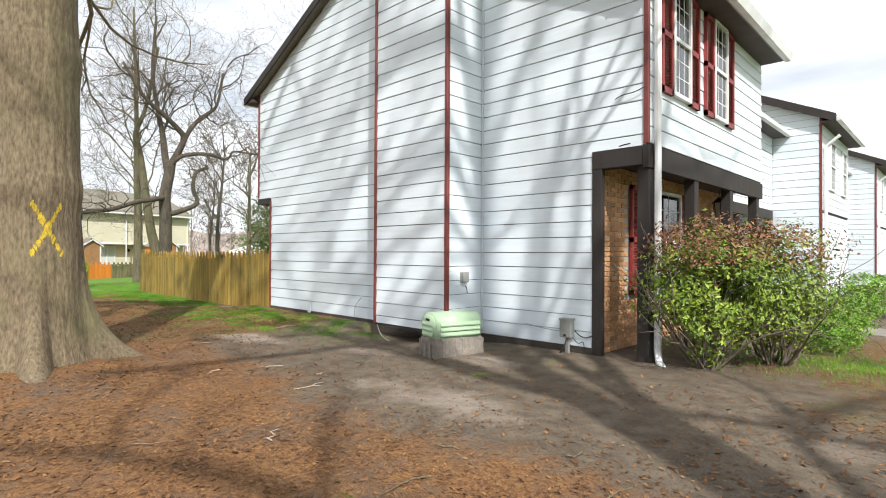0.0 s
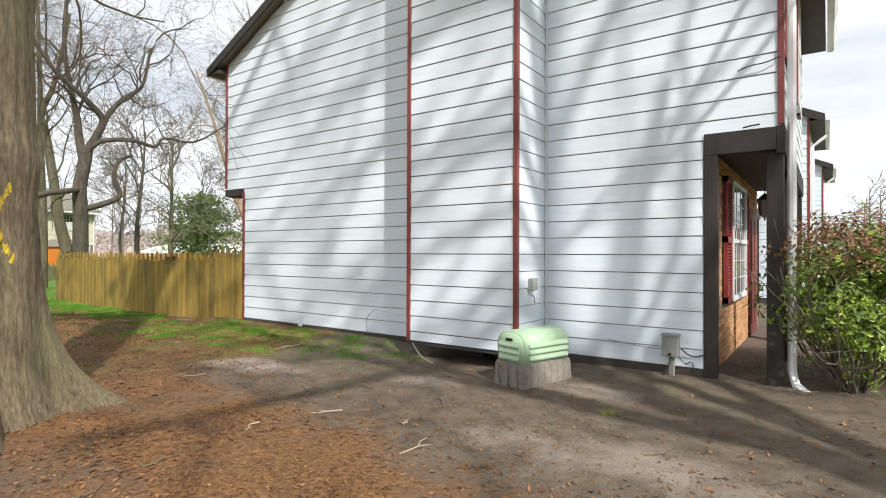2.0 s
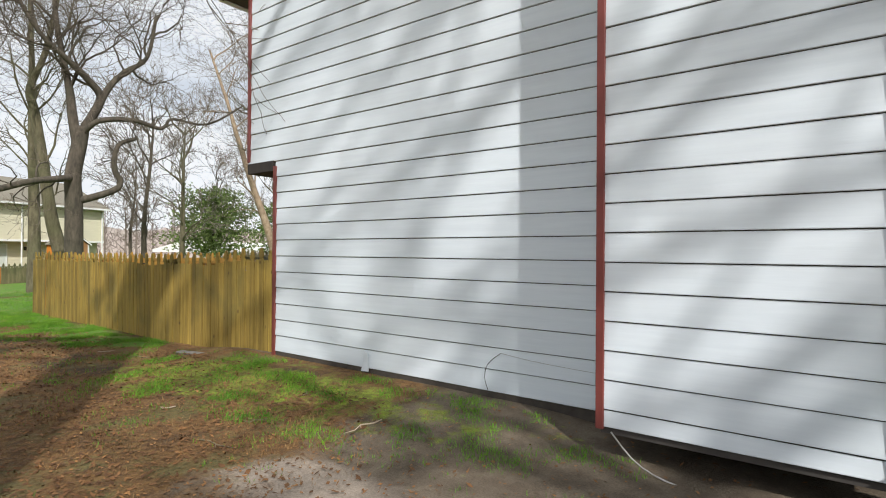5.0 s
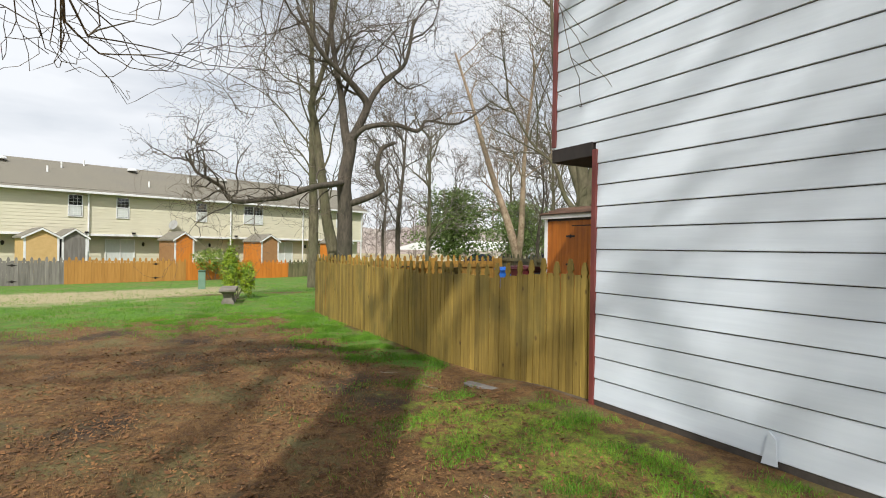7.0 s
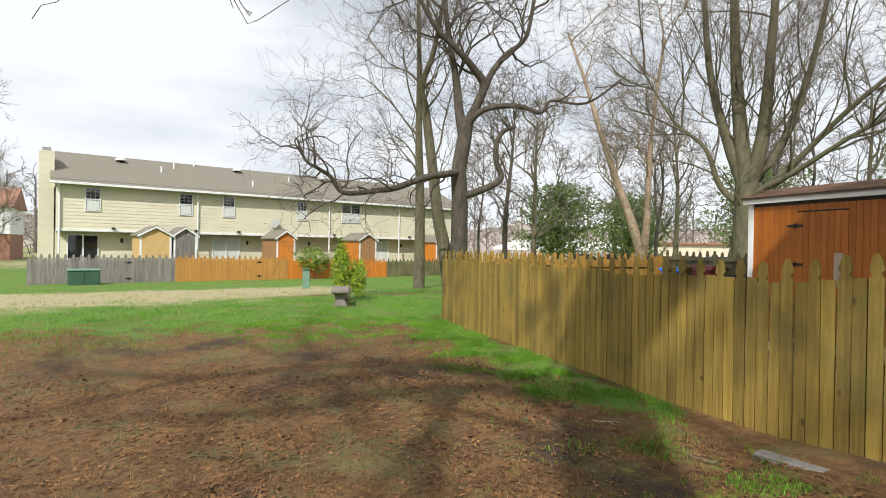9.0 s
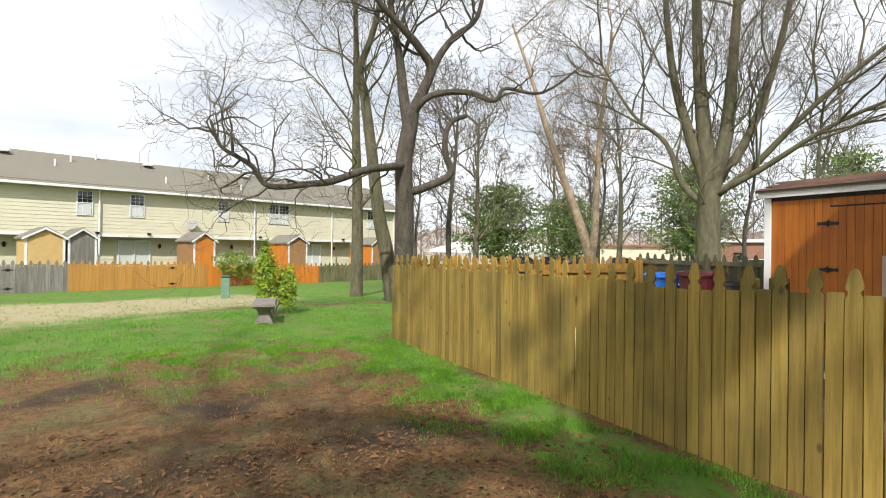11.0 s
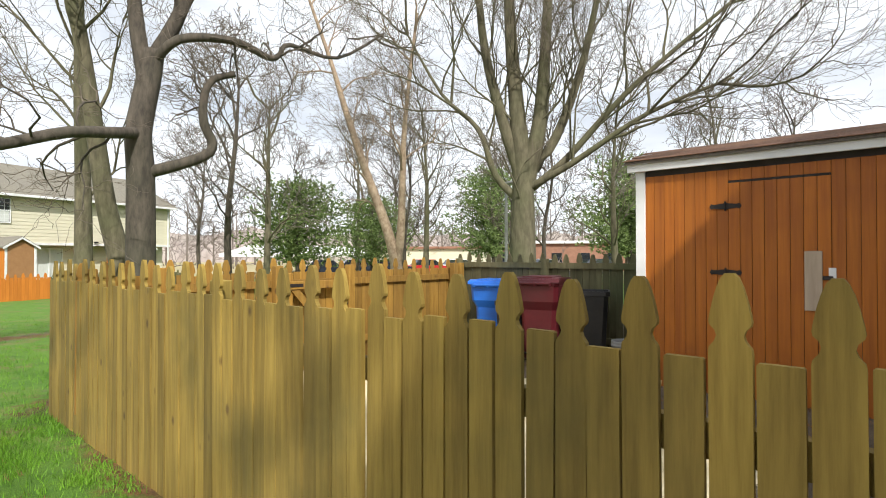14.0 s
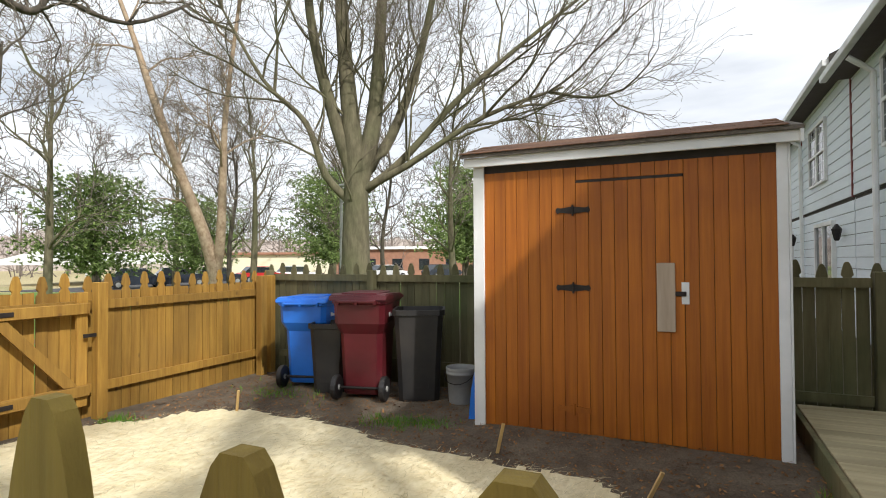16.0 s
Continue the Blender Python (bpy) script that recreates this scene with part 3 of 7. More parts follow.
        prism(bm, [(xe - s * 0.01, ze - 0.07), (RIDGE_X, roof_z(RIDGE_X) - 0.02), (RIDGE_X, roof_z(RIDGE_X) + 0.056 + th), (xe + s * 0.02, ze + th + 0.006)], "y", gy - 0.03, gy - 0.002)
        part("rake_board", bm, M_DARKTRIM, house, "dark brown rake board")
        bm = bmesh.new()
        prism(bm, [(wall_x, ze - 0.04), (xe, ze - 0.04), (xe, ze + 0.02), (wall_x, ze + 0.02)], "y", gy + 0.01, y1)
        part("soffit", bm, M_SOFFIT, house, "dark brown soffit")
        bm = bmesh.new()
        gx = xe + s * 0.02
        prism(bm, [(gx, ze - 0.04), (gx + s * 0.09, ze - 0.04), (gx + s * 0.13, ze + 0.09), (gx + s * 0.11, ze + 0.09), (gx + s * 0.08, ze - 0.02), (gx, ze - 0.02)], "y", gy - 0.02, y1 + 0.1)
        part("gutter", bm, M_WHITE, house, "white painted gutter")
    # corner downspout
    bm = bmesh.new()
    tube(bm, [Vector(p) for p in ((X_FRONT + 0.36, 6.44, 5.0), (X_FRONT + 0.20, 6.44, 4.86), (X_FRONT + 0.085, 6.44, 4.7), (X_FRONT + 0.085, 6.44, 0.35), (X_FRONT + 0.12, 6.4, 0.22), (X_FRONT + 0.22, 6.3, 0.16))], [0.042] * 6, 8)
    part("downspout", bm, M_WHITE, house, "white metal downspout")
    # brick ground-floor wall
    bm = cube(X_BRICK - 0.005, WALL_R + 0.08, 0.2, X_BRICK + 0.008, y1, Z_FLOOR2 - 0.1, 0)
    brick_wall = part("brick_wall", bm, M_MORTAR, house, "orange tan brick wall in shade")
    return house, brick_wall


HOUSE, BRICK_WALL = build_house()


def build_window(parent, x, y0, z0, y1, z1, out, curtain=False, rows=3, cols=2):
    """A double-hung window in a wall that faces along x."""
    w = part("window", cube(x, y0, z0, x + out * 0.03, y1, z1, 0), M_GLASS if not curtain else M_CURTAIN, parent, "white framed double-hung window")
    f = 0.05
    zm = (z0 + z1) / 2
    bm = bmesh.new()
    for a in ((y0 - f, z0 - f, y0, z1 + f), (y1, z0 - f, y1 + f, z1 + f), (y0, z0 - f, y1, z0), (y0, z1, y1, z1 + f), (y0, zm - 0.025, y1, zm + 0.025)):
        box(bm, min(x, x + out * 0.06), a[0], a[1], max(x, x + out * 0.06), a[2], a[3])
    part("frame", bm, M_WHITE, w)
    bm = bmesh.new()
    for half in ((z0, zm - 0.025), (zm + 0.025, z1)):
        for i in range(1, cols + 1):
            y = y0 + (y1 - y0) * i / (cols + 1)
            box(bm, min(x, x + out * 0.034), y - 0.006, half[0], max(x, x + out * 0.034), y + 0.006, half[1])
        for j in range(1, rows):
            zz = half[0] + (half[1] - half[0]) * j / rows
            box(bm, min(x, x + out * 0.033), y0, zz - 0.006, max(x, x + out * 0.033), y1, zz + 0.006)
    part("muntin", bm, M_WHITE, w)
    return w


def build_shutter(parent, x, y0, z0, y1, z1, out):
    bm = bmesh.new()
    X = lambda d: (min(x, x + out * d), max(x, x + out * d))
    a, b = X(0.045)
    for s in ((y0, z0, y0 + 0.05, z1), (y1 - 0.05, z0, y1, z1), (y0, z0, y1, z0 + 0.07), (y0, z1 - 0.07, y1, z1), (y0, (z0 + z1) / 2 - 0.035, y1, (z0 + z1) / 2 + 0.035)):
        box(bm, a, s[0], s[1], b, s[2], s[3])
    sh = part("shutter", bm, M_SHUTTER, parent, "dark red louvred shutter")
    bm = bmesh.new()
    z = z0 + 0.08
    while z < z1 - 0.09:
        prism(bm, [(x + out * 0.006, z + 0.025), (x + out * 0.034, z), (x + out * 0.04, z + 0.006), (x + out * 0.012, z + 0.031)], "y", y0 + 0.045, y1 - 0.045)
        z += 0.038
    part("louvre", bm, M_SHUTTER, sh)


for ya, yb in ((7.05, 7.56), (8.63, 9.14)):
    build_window(HOUSE, X_FRONT + 0.014, ya, 3.6, yb, 4.98, 1)
    build_shutter(HOUSE, X_FRONT + 0.018, ya - 0.40, 3.53, ya - 0.055, 5.02, 1)
    build_shutter(HOUSE, X_FRONT + 0.018, yb + 0.055, 3.53, yb + 0.40, 5.02, 1)
build_window(HOUSE, X_BRICK + 0.03, 7.74, 0.98, 9.0, 2.42, 1)
for ya in (7.26, 9.07):
    build_shutter(HOUSE, X_BRICK + 0.03, ya, 0.93, ya + 0.42, 2.48, 1)

# ---- fences ----
def picket_mesh(name, material, w, h, gothic=True, t=0.019):
    """A board with a gothic head: blunt tip, swelling shoulder, round notch; or square cut."""
    bm = bmesh.new()
    if gothic:
        k = w / 0.092
        head = ((0.50, 0.182), (0.48, 0.170), (0.36, 0.156), (0.31, 0.143), (0.35, 0.130), (0.47, 0.119), (0.49, 0.110), (0.46, 0.093), (0.39, 0.062), (0.30, 0.032), (0.20, 0.010), (0.11, 0.0))
        half = [(w / 2, 0)] + [(w * u, h - k * v) for u, v in head]
    else:
        half = [(w / 2, 0), (w / 2, h - 0.004), (w / 2 - 0.004, h)]
    prism(bm, half + [(-u, v) for u, v in half[::-1]], "y", -t / 2, t / 2)
    return bm_mesh(name, bm, material)


def build_fence(name, label, x0, y0, x1, y1, material, tall, short, pitch, width, seed, rails=(0.28, 1.1), rail_side=1, post_step=2.4, tall_every=2, sink=0.03, phase=0, wave=0.0, skip=None, rail_material=None):
    rnd = random.Random(seed)
    f = thing(name, label, "fence", kind="structure")
    d = Vector((x1 - x0, y1 - y0, 0))
    length, ang = d.length, math.degrees(math.atan2(d.y, d.x))
    d.normalize()
    side = Vector((-d.y, d.x, 0)) * rail_side
    talls = [picket_mesh("picket", material, width * k, tall + e) for k, e in ((1.0, 0.0), (0.99, 0.012), (1.0, -0.012))]
    shorts = [picket_mesh("board", material, width * k, short + e, False) for k, e in ((1.0, 0.0), (0.97, 0.01), (0.985, -0.012), (0.96, 0.004))]
    n = int(length / pitch + 0.01)
    for i in range(n + 1):
        s = i * pitch
        if skip and skip[0] < s < skip[1]:
            continue
        x, y = x0 + d.x * s, y0 + d.y * s
        z = ground_z(x, y) - sink + wave * math.sin(s * 0.8)
        is_tall = (i + phase) % tall_every == 0
        off = side * -0.0035 * (i % 2)
        place("picket" if is_tall else "board", rnd.choice(talls if is_tall else shorts), f, pose(x + off.x, y + off.y, z + rnd.uniform(-0.009, 0.009), rnd.uniform(-0.3, 0.3), rnd.uniform(-0.4, 0.4), ang + rnd.uniform(-0.35, 0.35)))
    for rz in rails:
        bm = bmesh.new()
        a = Vector((x0, y0, ground_z(x0, y0) + rz)) + side * 0.014
        b = Vector((x1, y1, ground_z(x1, y1) + rz)) + side * 0.014
        vs = [bm.verts.new(p + side * u + Vector((0, 0, v))) for p in (a, b) for u, v in ((0, 0), (0.038, 0), (0.038, 0.085), (0, 0.085))]
        for q in ((0, 1, 2, 3), (7, 6, 5, 4), (0, 4, 5, 1), (1, 5, 6, 2), (2, 6, 7, 3), (3, 7, 4, 0)):
            bm.faces.new([vs[k] for k in q])
        bmesh.ops.recalc_face_normals(bm, faces=bm.faces[:])
        part("rail", bm, rail_material or material, f)
    posts = max(1, round(length / post_step))
    pm = bm_mesh("post", cube(-0.045, -0.045, 0, 0.045, 0.045, short + 0.10, 0.006), rail_material or material)
    for i in range(posts + 1):
        s = min(length - 0.05, max(0.05, length * i / posts))
        p = Vector((x0, y0, 0)) + d * s + side * 0.10
        place("post", pm, f, pose(p.x, p.y, ground_z(p.x, p.y) - 0.05, 0, 0, ang))
    return f


YARD_W, YARD_S = -20.0, 11.6
build_fence("fence_front", "weathered wooden fence with gothic pickets beside the lawn", -11.52, 6.24, -14.095, 6.083, M_PICKET, 1.40, 1.245, 0.0988, 0.0905, 3, rails=(0.26, 0.95), phase=1, rail_side=-1)
build_fence("fence_front", "weathered wooden fence with gothic pickets beside the lawn", -14.187, 6.074, YARD_W - 0.09, 6.02, M_PICKET, 1.405, 1.235, 0.0988, 0.0905, 4, rails=(0.26, 0.95), phase=0, rail_side=-1)
build_fence("fence_side", "golden stained picket fence with a braced gate", YARD_W + 0.02, 6.12, YARD_W + 0.02, YARD_S - 0.1, M_GOLD, 1.39, 1.24, 0.0988, 0.0915, 5, rails=(0.24, 1.03), rail_side=-1, post_step=5)
build_fence("fence_back", "mossy grey green picket fence", YARD_W, YARD_S, -11.6, YARD_S + 0.05, M_MOSSY, 1.47, 1.31, 0.0988, 0.094, 6, rails=(0.2, 1.22), rail_side=-1, post_step=1.75)

# ---- garden shed ----
SHED_X0, SHED_X1, SHED_Y = -16.45, -14.12, 10.27


def build_shed():
    g = 0.21
    shed = thing("garden_shed", "orange brown plank shed with white trim and shingle roof", "shed")
    x0, x1, y0, y1 = SHED_X0, SHED_X1, SHED_Y, SHED_Y + 1.0
    zt = 2.52
    bm = bmesh.new()
    prism(bm, [(y0 + 0.012, g), (y1, g), (y1, zt - 0.03), ((y0 + y1) / 2, zt + 0.10), (y0 + 0.012, zt - 0.03)], "x", x0 + 0.01, x1 - 0.01)
    part("body", bm, M_SHEATH, shed)
    n = round((x1 - x0 - 0.13) / 0.1016)
    w = (x1 - x0 - 0.13) / n
    meshes = {}
    dx0, dx1, dz0, dz1 = -15.60, -14.81, 0.23, 2.25
    door = part("door", cube(dx0 + 0.004, y0 + 0.006, dz0, dx1 - 0.004, y0 + 0.011, dz1, 0), M_SHEATH, shed, "plank shed door, shut")

    def plank(h, wd):
        key = (round(h, 3), round(wd, 3))
        if key not in meshes:
            meshes[key] = bm_mesh("plank", cube(-wd / 2, -0.014, 0, wd / 2, 0, h, 0.002), M_SHED)
        return meshes[key]

    for i in range(n):
        xc = x0 + 0.075 + w * (i + 0.5)
        if dx0 < xc < dx1:
            place("plank", plank(dz1 - dz0, w - 0.0035), door, pose(xc, y0 - 0.006, dz0))
            place("plank", plank(zt - 0.14 - dz1 - 0.024, w - 0.003), shed, pose(xc, y0, dz1 + 0.024))
        else:
            place("plank", plank(zt - 0.14 - g, w - 0.003), shed, pose(xc, y0, g))
    for i in range(9):
        yc = y0 + 0.06 + 0.1016 * (i + 0.5)
        place("plank", plank(zt - g + 0.02, w - 0.003), shed, pose(x1 + 0.002, yc, g, 0, 0, 90))
    for x, ww, zb in ((x0, 0.075, -0.02), (x1 - 0.045, 0.045, -0.01)):
        part("corner_trim", cube(x - 0.012, y0 - 0.034, g + zb, x + ww + 0.012, y0 - 0.012, zt - 0.06), M_WHITE, shed, "chipped white corner board")
    part("corner_trim", cube(x1 + 0.0135, y0 - 0.033, g - 0.01, x1 + 0.028, y0 + 0.07, zt - 0.06), M_WHITE, shed)
    part("fascia", cube(x0 - 0.08, y0 - 0.09, zt - 0.088, x1 + 0.08, y0 - 0.068, zt - 0.005), M_WHITE, shed, "white fascia board")
    for k, (ya, yb) in enumerate(((y0 - 0.12, (y0 + y1) / 2), (y1 + 0.12, (y0 + y1) / 2))):
        bm = bmesh.new()
        prism(bm, [(ya, zt - 0.01), (yb, zt + 0.15), (yb, zt + 0.18), (ya, zt + 0.02)], "x", x0 - 0.1, x1 + 0.1)
        part("roof", bm, M_SHINGLE, shed, "brown shingle roof slope")
    # shingle courses
    slope = math.degrees(math.atan2(0.16, 0.62))
    tab = bm_mesh("shingle", cube(-0.152, 0, 0, 0.152, 0.16, 0.008, 0.002), M_SHINGLEBROWN)
    for r in range(5):
        yy, zz = y0 - 0.135 + 0.125 * r * math.cos(radians(slope)), zt + 0.02 + 0.125 * r * math.sin(radians(slope))
        for i in range(9):
            xx = x0 - 0.1 + 0.14 + 0.307 * i - (0.14 if r % 2 else 0)
            if x0 - 0.05 < xx < x1 - 0.0:
                place("shingle", tab, shed, pose(xx, yy, zz + 0.004 * r, slope + 1.6, 0, 0))
    for s in (1,):
        for ya, yb in ((y0 - 0.12, (y0 + y1) / 2), (y1 + 0.12, (y0 + y1) / 2)):
            bm = bmesh.new()
            prism(bm, [(ya, zt - 0.1), (yb, zt + 0.06), (yb, zt + 0.15), (ya, zt - 0.005)], "x", x1 + 0.075, x1 + 0.095)
            part("rake_board", bm, M_WHITE, shed)
    # hinges, hasp, repair board
    for z in (2.03, 1.40, 0.42):
        bm = bmesh.new()
        for s in (-1, 1):
            prism(bm, [(dx0, z - 0.03), (dx0 + s * 0.1, z - 0.018), (dx0 + s * 0.125, z - 0.026), (dx0 + s * 0.14, z), (dx0 + s * 0.125, z + 0.026), (dx0 + s * 0.1, z + 0.018), (dx0, z + 0.03)], "y", y0 - 0.028, y0 - 0.022)
        tube(bm, [Vector((dx0, y0 - 0.028, z - 0.045)), Vector((dx0, y0 - 0.028, z + 0.045))], [0.009, 0.009], 8)
        part("hinge", bm, M_IRON if z > 1 else M_SHED, door, "black iron strap hinge")
    part("repair_board", cube(dx1 - 0.16, y0 - 0.038, 1.08, dx1 - 0.03, y0 - 0.021, 1.60, 0.004), M_BARE, door, "bare pale repair board")
    part("hasp_plate", cube(dx1 + 0.012, y0 - 0.022, 1.29, dx1 + 0.066, y0 - 0.014, 1.455, 0.002), M_WHITE, shed, "white hasp plate")
    part("hasp", cube(dx1 - 0.03, y0 - 0.034, 1.35, dx1 + 0.045, y0 - 0.0225, 1.385, 0.003), M_IRON, door)
    # dark bar standing in for the shade in the gap over the door
    part("door_gap", cube(dx0 + 0.01, y0 - 0.013, dz1 + 0.001, dx1 + 0.02, y0 - 0.001, dz1 + 0.022, 0), M_IRON, door)


M_SHINGLEBROWN = mat("brown shingle tab", (0.11, 0.055, 0.03), (0.21, 0.11, 0.065), 45, 0.95, 0.4, random_tone=0.2)
build_shed()

# ---- trees ----
def mesh_from(name, verts, faces, material, smooth=True):
    me = bpy.data.meshes.new(name)
    me.from_pydata(verts, [], faces)
    me.materials.append(material)
    if smooth:
        me.polygons.foreach_set("use_smooth", [True] * len(faces))
    return me


class Wood:
    """Collects tapered limbs; thick ones and twigs go to two meshes."""

    def __init__(self, seed):
        self.rnd = random.Random(seed)
        self.thick, self.thin = ([], []), ([], [])

    def limb(self, pts, radii, sides, thin=False):
        verts, faces = self.thin if thin else self.thick
        base = len(verts)
        ref = Vector((0.31, 0.17, 0.93)).normalized()
        for i, p in enumerate(pts):
            d = pts[min(i + 1, len(pts) - 1)] - pts[max(i - 1, 0)]
            d = d.normalized() if d.length > 1e-9 else Vector((0, 0, 1))
            u = d.cross(ref if abs(d.dot(ref)) < 0.97 else Vector((1, 0, 0))).normalized()
            v = d.cross(u)
            r = radii[i]
            for k in range(sides):
                a = 2 * math.pi * k / sides
                verts.append(tuple(p + u * (math.cos(a) * r) + v * (math.sin(a) * r)))
        for i in range(len(pts) - 1):
            o = base + i * sides
            for k in range(sides):
                faces.append((o + k, o + (k + 1) % sides, o + sides + (k + 1) % sides, o + sides + k))
        faces.append(tuple(range(base + (len(pts) - 1) * sides, base + len(pts) * sides)))

    def grow(self, p, d, length, r, level, spec):
        """A wandering limb and its side limbs. spec: depth, wander, lift, spread, kids, seg."""
        rnd = self.rnd
        depth = spec["depth"]
        n = max(3, int(spec.get("seg", 7) - level))
        pts, radii = [p.copy()], [r]
        step_len = length / n
        d = d.normalized()
        kids = []
        wander, lift = spec["wander"] * (1 + 0.25 * level), spec["lift"]
        for i in range(n):
            d = (d + Vector((rnd.gauss(0, wander), rnd.gauss(0, wander), rnd.gauss(0, wander) + lift * (0.5 if level > 2 else 1)))).normalized()
            if p.z + d.z * step_len < spec.get("floor", 0.3):
                d.z = abs(d.z) * 0.4
            p = p + d * step_len
            f = (i + 1) / n
            pts.append(p.copy())
            radii.append(max(spec.get("rmin", 0.0035), r * (1 - 0.72 * f)))
            kids.append((p.copy(), d.copy(), radii[-1], f))
        sides = spec.get("sides") or (10, 7, 5, 4, 3, 3)[min(level, 5)]
        self.limb(pts, radii, sides, level >= 3)
        if level < depth:
            count = spec["kids"][min(level, len(spec["kids"]) - 1)]
            for c in range(count):
                f = 0.25 + 0.75 * (c + rnd.random()) / count
                q, qd, qr, _ = kids[min(n - 1, int(f * n))]
                side = qd.orthogonal().normalized()
                side.rotate(Matrix.Rotation(rnd.uniform(0, 2 * math.pi), 3, qd))
                nd = qd * math.cos(spec["spread"]) + side * math.sin(spec["spread"])
                self.grow(q, nd, length * rnd.uniform(0.42, 0.72), max(0.004, min(qr * 0.75, r * 0.5)), level + 1, spec)

    def finish(self, name, label, thick, thin, base, kind=""):
        t = thing(name, label, "tree", *base)
        off = Vector(base)
        for nm, (verts, faces), m in (("trunk", self.thick, thick), ("crown", self.thin, thin)):
            if verts:
                me = mesh_from(nm, [(v[0] - off.x, v[1] - off.y, v[2] - off.z) for v in verts], faces, m)
                part(nm, me, m, t)
        return t


def curve_limb(w, pts, r0, r1, sides=9):
    """A limb along given bends, smoothed."""
    P = [Vector(p) for p in pts]
    out = []
    for i in range(len(P) - 1):
        a, b, c, d = P[max(i - 1, 0)], P[i], P[i + 1], P[min(i + 2, len(P) - 1)]
        for k in range(4):
            t = k / 4
            out.append(0.5 * ((2 * b) + (c - a) * t + (2 * a - 5 * b + 4 * c - d) * t * t + (3 * b - a - 3 * c + d) * t ** 3))
    out.append(P[-1])
    n = len(out)
    w.limb(out, [r0 + (r1 - r0) * i / (n - 1) for i in range(n)], sides)
    return out


def sprout(w, pts, spec, count, length, r, start=0.2, level=2, up=0.3):
    n = len(pts)
    for c in range(count):
        i = min(n - 2, int((start + (1 - start) * (c + w.rnd.random()) / count) * n))
        d = (pts[i + 1] - pts[i]).normalized()
        side = d.orthogonal().normalized()
        side.rotate(Matrix.Rotation(w.rnd.uniform(0, 6.283), 3, d))
        w.grow(pts[i], side + d * 0.7 + Vector((0, 0, up)), length * w.rnd.uniform(0.6, 1.2), r * w.rnd.uniform(0.7, 1.1), level, spec)


SPEC = dict(depth=4, wander=0.17, lift=0.05, spread=0.75, kids=(8, 7, 6, 5), seg=9)


def near_oak():
    """The marked tree by the path: buttressed trunk with limbs overhead."""
    w = Wood(11)
    bx, by = -7.72, 1.18
    base = (bx, by, ground_z(bx, by) - 0.1)
    verts, faces = w.thick
    sides, rows = 150, 110
    for j in range(rows):
        z = base[2] + (j / (rows - 1)) ** 1.6 * 9.0
        h = z - base[2]
        for k in range(sides):
            a = 2 * math.pi * k / sides
            flare = math.exp(-h / 0.42)
            lobes = max(0.0, math.cos(a * 5 + 0.8 * math.sin(a * 2 + 1.1))) ** 1.3
            r = 0.47 - 0.016 * h + flare * (0.20 + 0.50 * lobes) + 0.02 * noise.noise(Vector((math.cos(a) * 2.4, math.sin(a) * 2.4, h * 0.9)))
            r += 0.012 * noise.noise(Vector((math.cos(a) * 9, math.sin(a) * 9, h * 1.3)))
            ridge = noise.noise(Vector((math.cos(a) * 11, math.sin(a) * 11, h * 0.9))) + 0.6 * noise.noise(Vector((math.cos(a) * 26, math.sin(a) * 26, h * 2.4)))
            r += 0.016 * abs(ridge)
            r += 0.03 * math.exp(-((h - 2.05) / 0.18) ** 2) + 0.03 * math.exp(-((h - 3.6) / 0.2) ** 2)
            verts.append((bx + r * math.cos(a), by + r * math.sin(a), z))
    for j in range(rows - 1):
        for k in range(sides):
            faces.append((j * sides + k, j * sides + (k + 1) % sides, (j + 1) * sides + (k + 1) % sides, (j + 1) * sides + k))
    spec = dict(SPEC, lift=0.02, depth=3, kids=(5, 5, 4, 3))
    top = Vector((bx, by, base[2] + 8.6))
    for ang, tilt, ln in ((20, 0.9, 9), (110, 0.8, 7), (215, 0.9, 8.5), (285, 0.9, 9), (335, 0.55, 10), (60, 0.4, 9)):
        d = Vector((math.cos(radians(ang)) * math.sin(tilt), math.sin(radians(ang)) * math.sin(tilt), math.cos(tilt)))
        w.grow(top + Vector((0, 0, w.rnd.uniform(-2.0, 0.2))), d, ln, 0.2, 1, spec)
    # low drooping boughs
    droop = dict(depth=4, wander=0.15, lift=-0.04, spread=0.5, kids=(4, 5, 5, 4), seg=11, floor=3.1)
    for ang, z0, ln in ((150, 5.6, 5.0), (164, 5.5, 5.8), (176, 5.6, 6.2), (190, 6.0, 5.8)):
        d = Vector((math.cos(radians(ang)), math.sin(radians(ang)), 0.22))
        w.grow(Vector((bx, by, z0)) + d * 0.3, d, ln, 0.045, 1, droop)
    t = w.finish("oak_tree", "large grey oak with flared roots and a yellow painted cross", M_BARK, M_TWIG, base)
    # sprayed cross, lying on the bark
    cross = bmesh.new()
    view = math.atan2(-1.18 - 0.1, 7.72)

    def bark(a, h):
        r = 0.47 - 0.016 * h + math.exp(-h / 0.42) * (0.20 + 0.50 * max(0.0, math.cos(a * 5 + 0.8 * math.sin(a * 2 + 1.1))) ** 1.3)
        r += 0.02 * noise.noise(Vector((math.cos(a) * 2.4, math.sin(a) * 2.4, h * 0.9))) + 0.012 * noise.noise(Vector((math.cos(a) * 9, math.sin(a) * 9, h * 1.3)))
        ridge = noise.noise(Vector((math.cos(a) * 11, math.sin(a) * 11, h * 0.9))) + 0.6 * noise.noise(Vector((math.cos(a) * 26, math.sin(a) * 26, h * 2.4)))
        r += 0.03 * math.exp(-((h - 2.05) / 0.18) ** 2) + 0.016 * abs(ridge) + 0.004
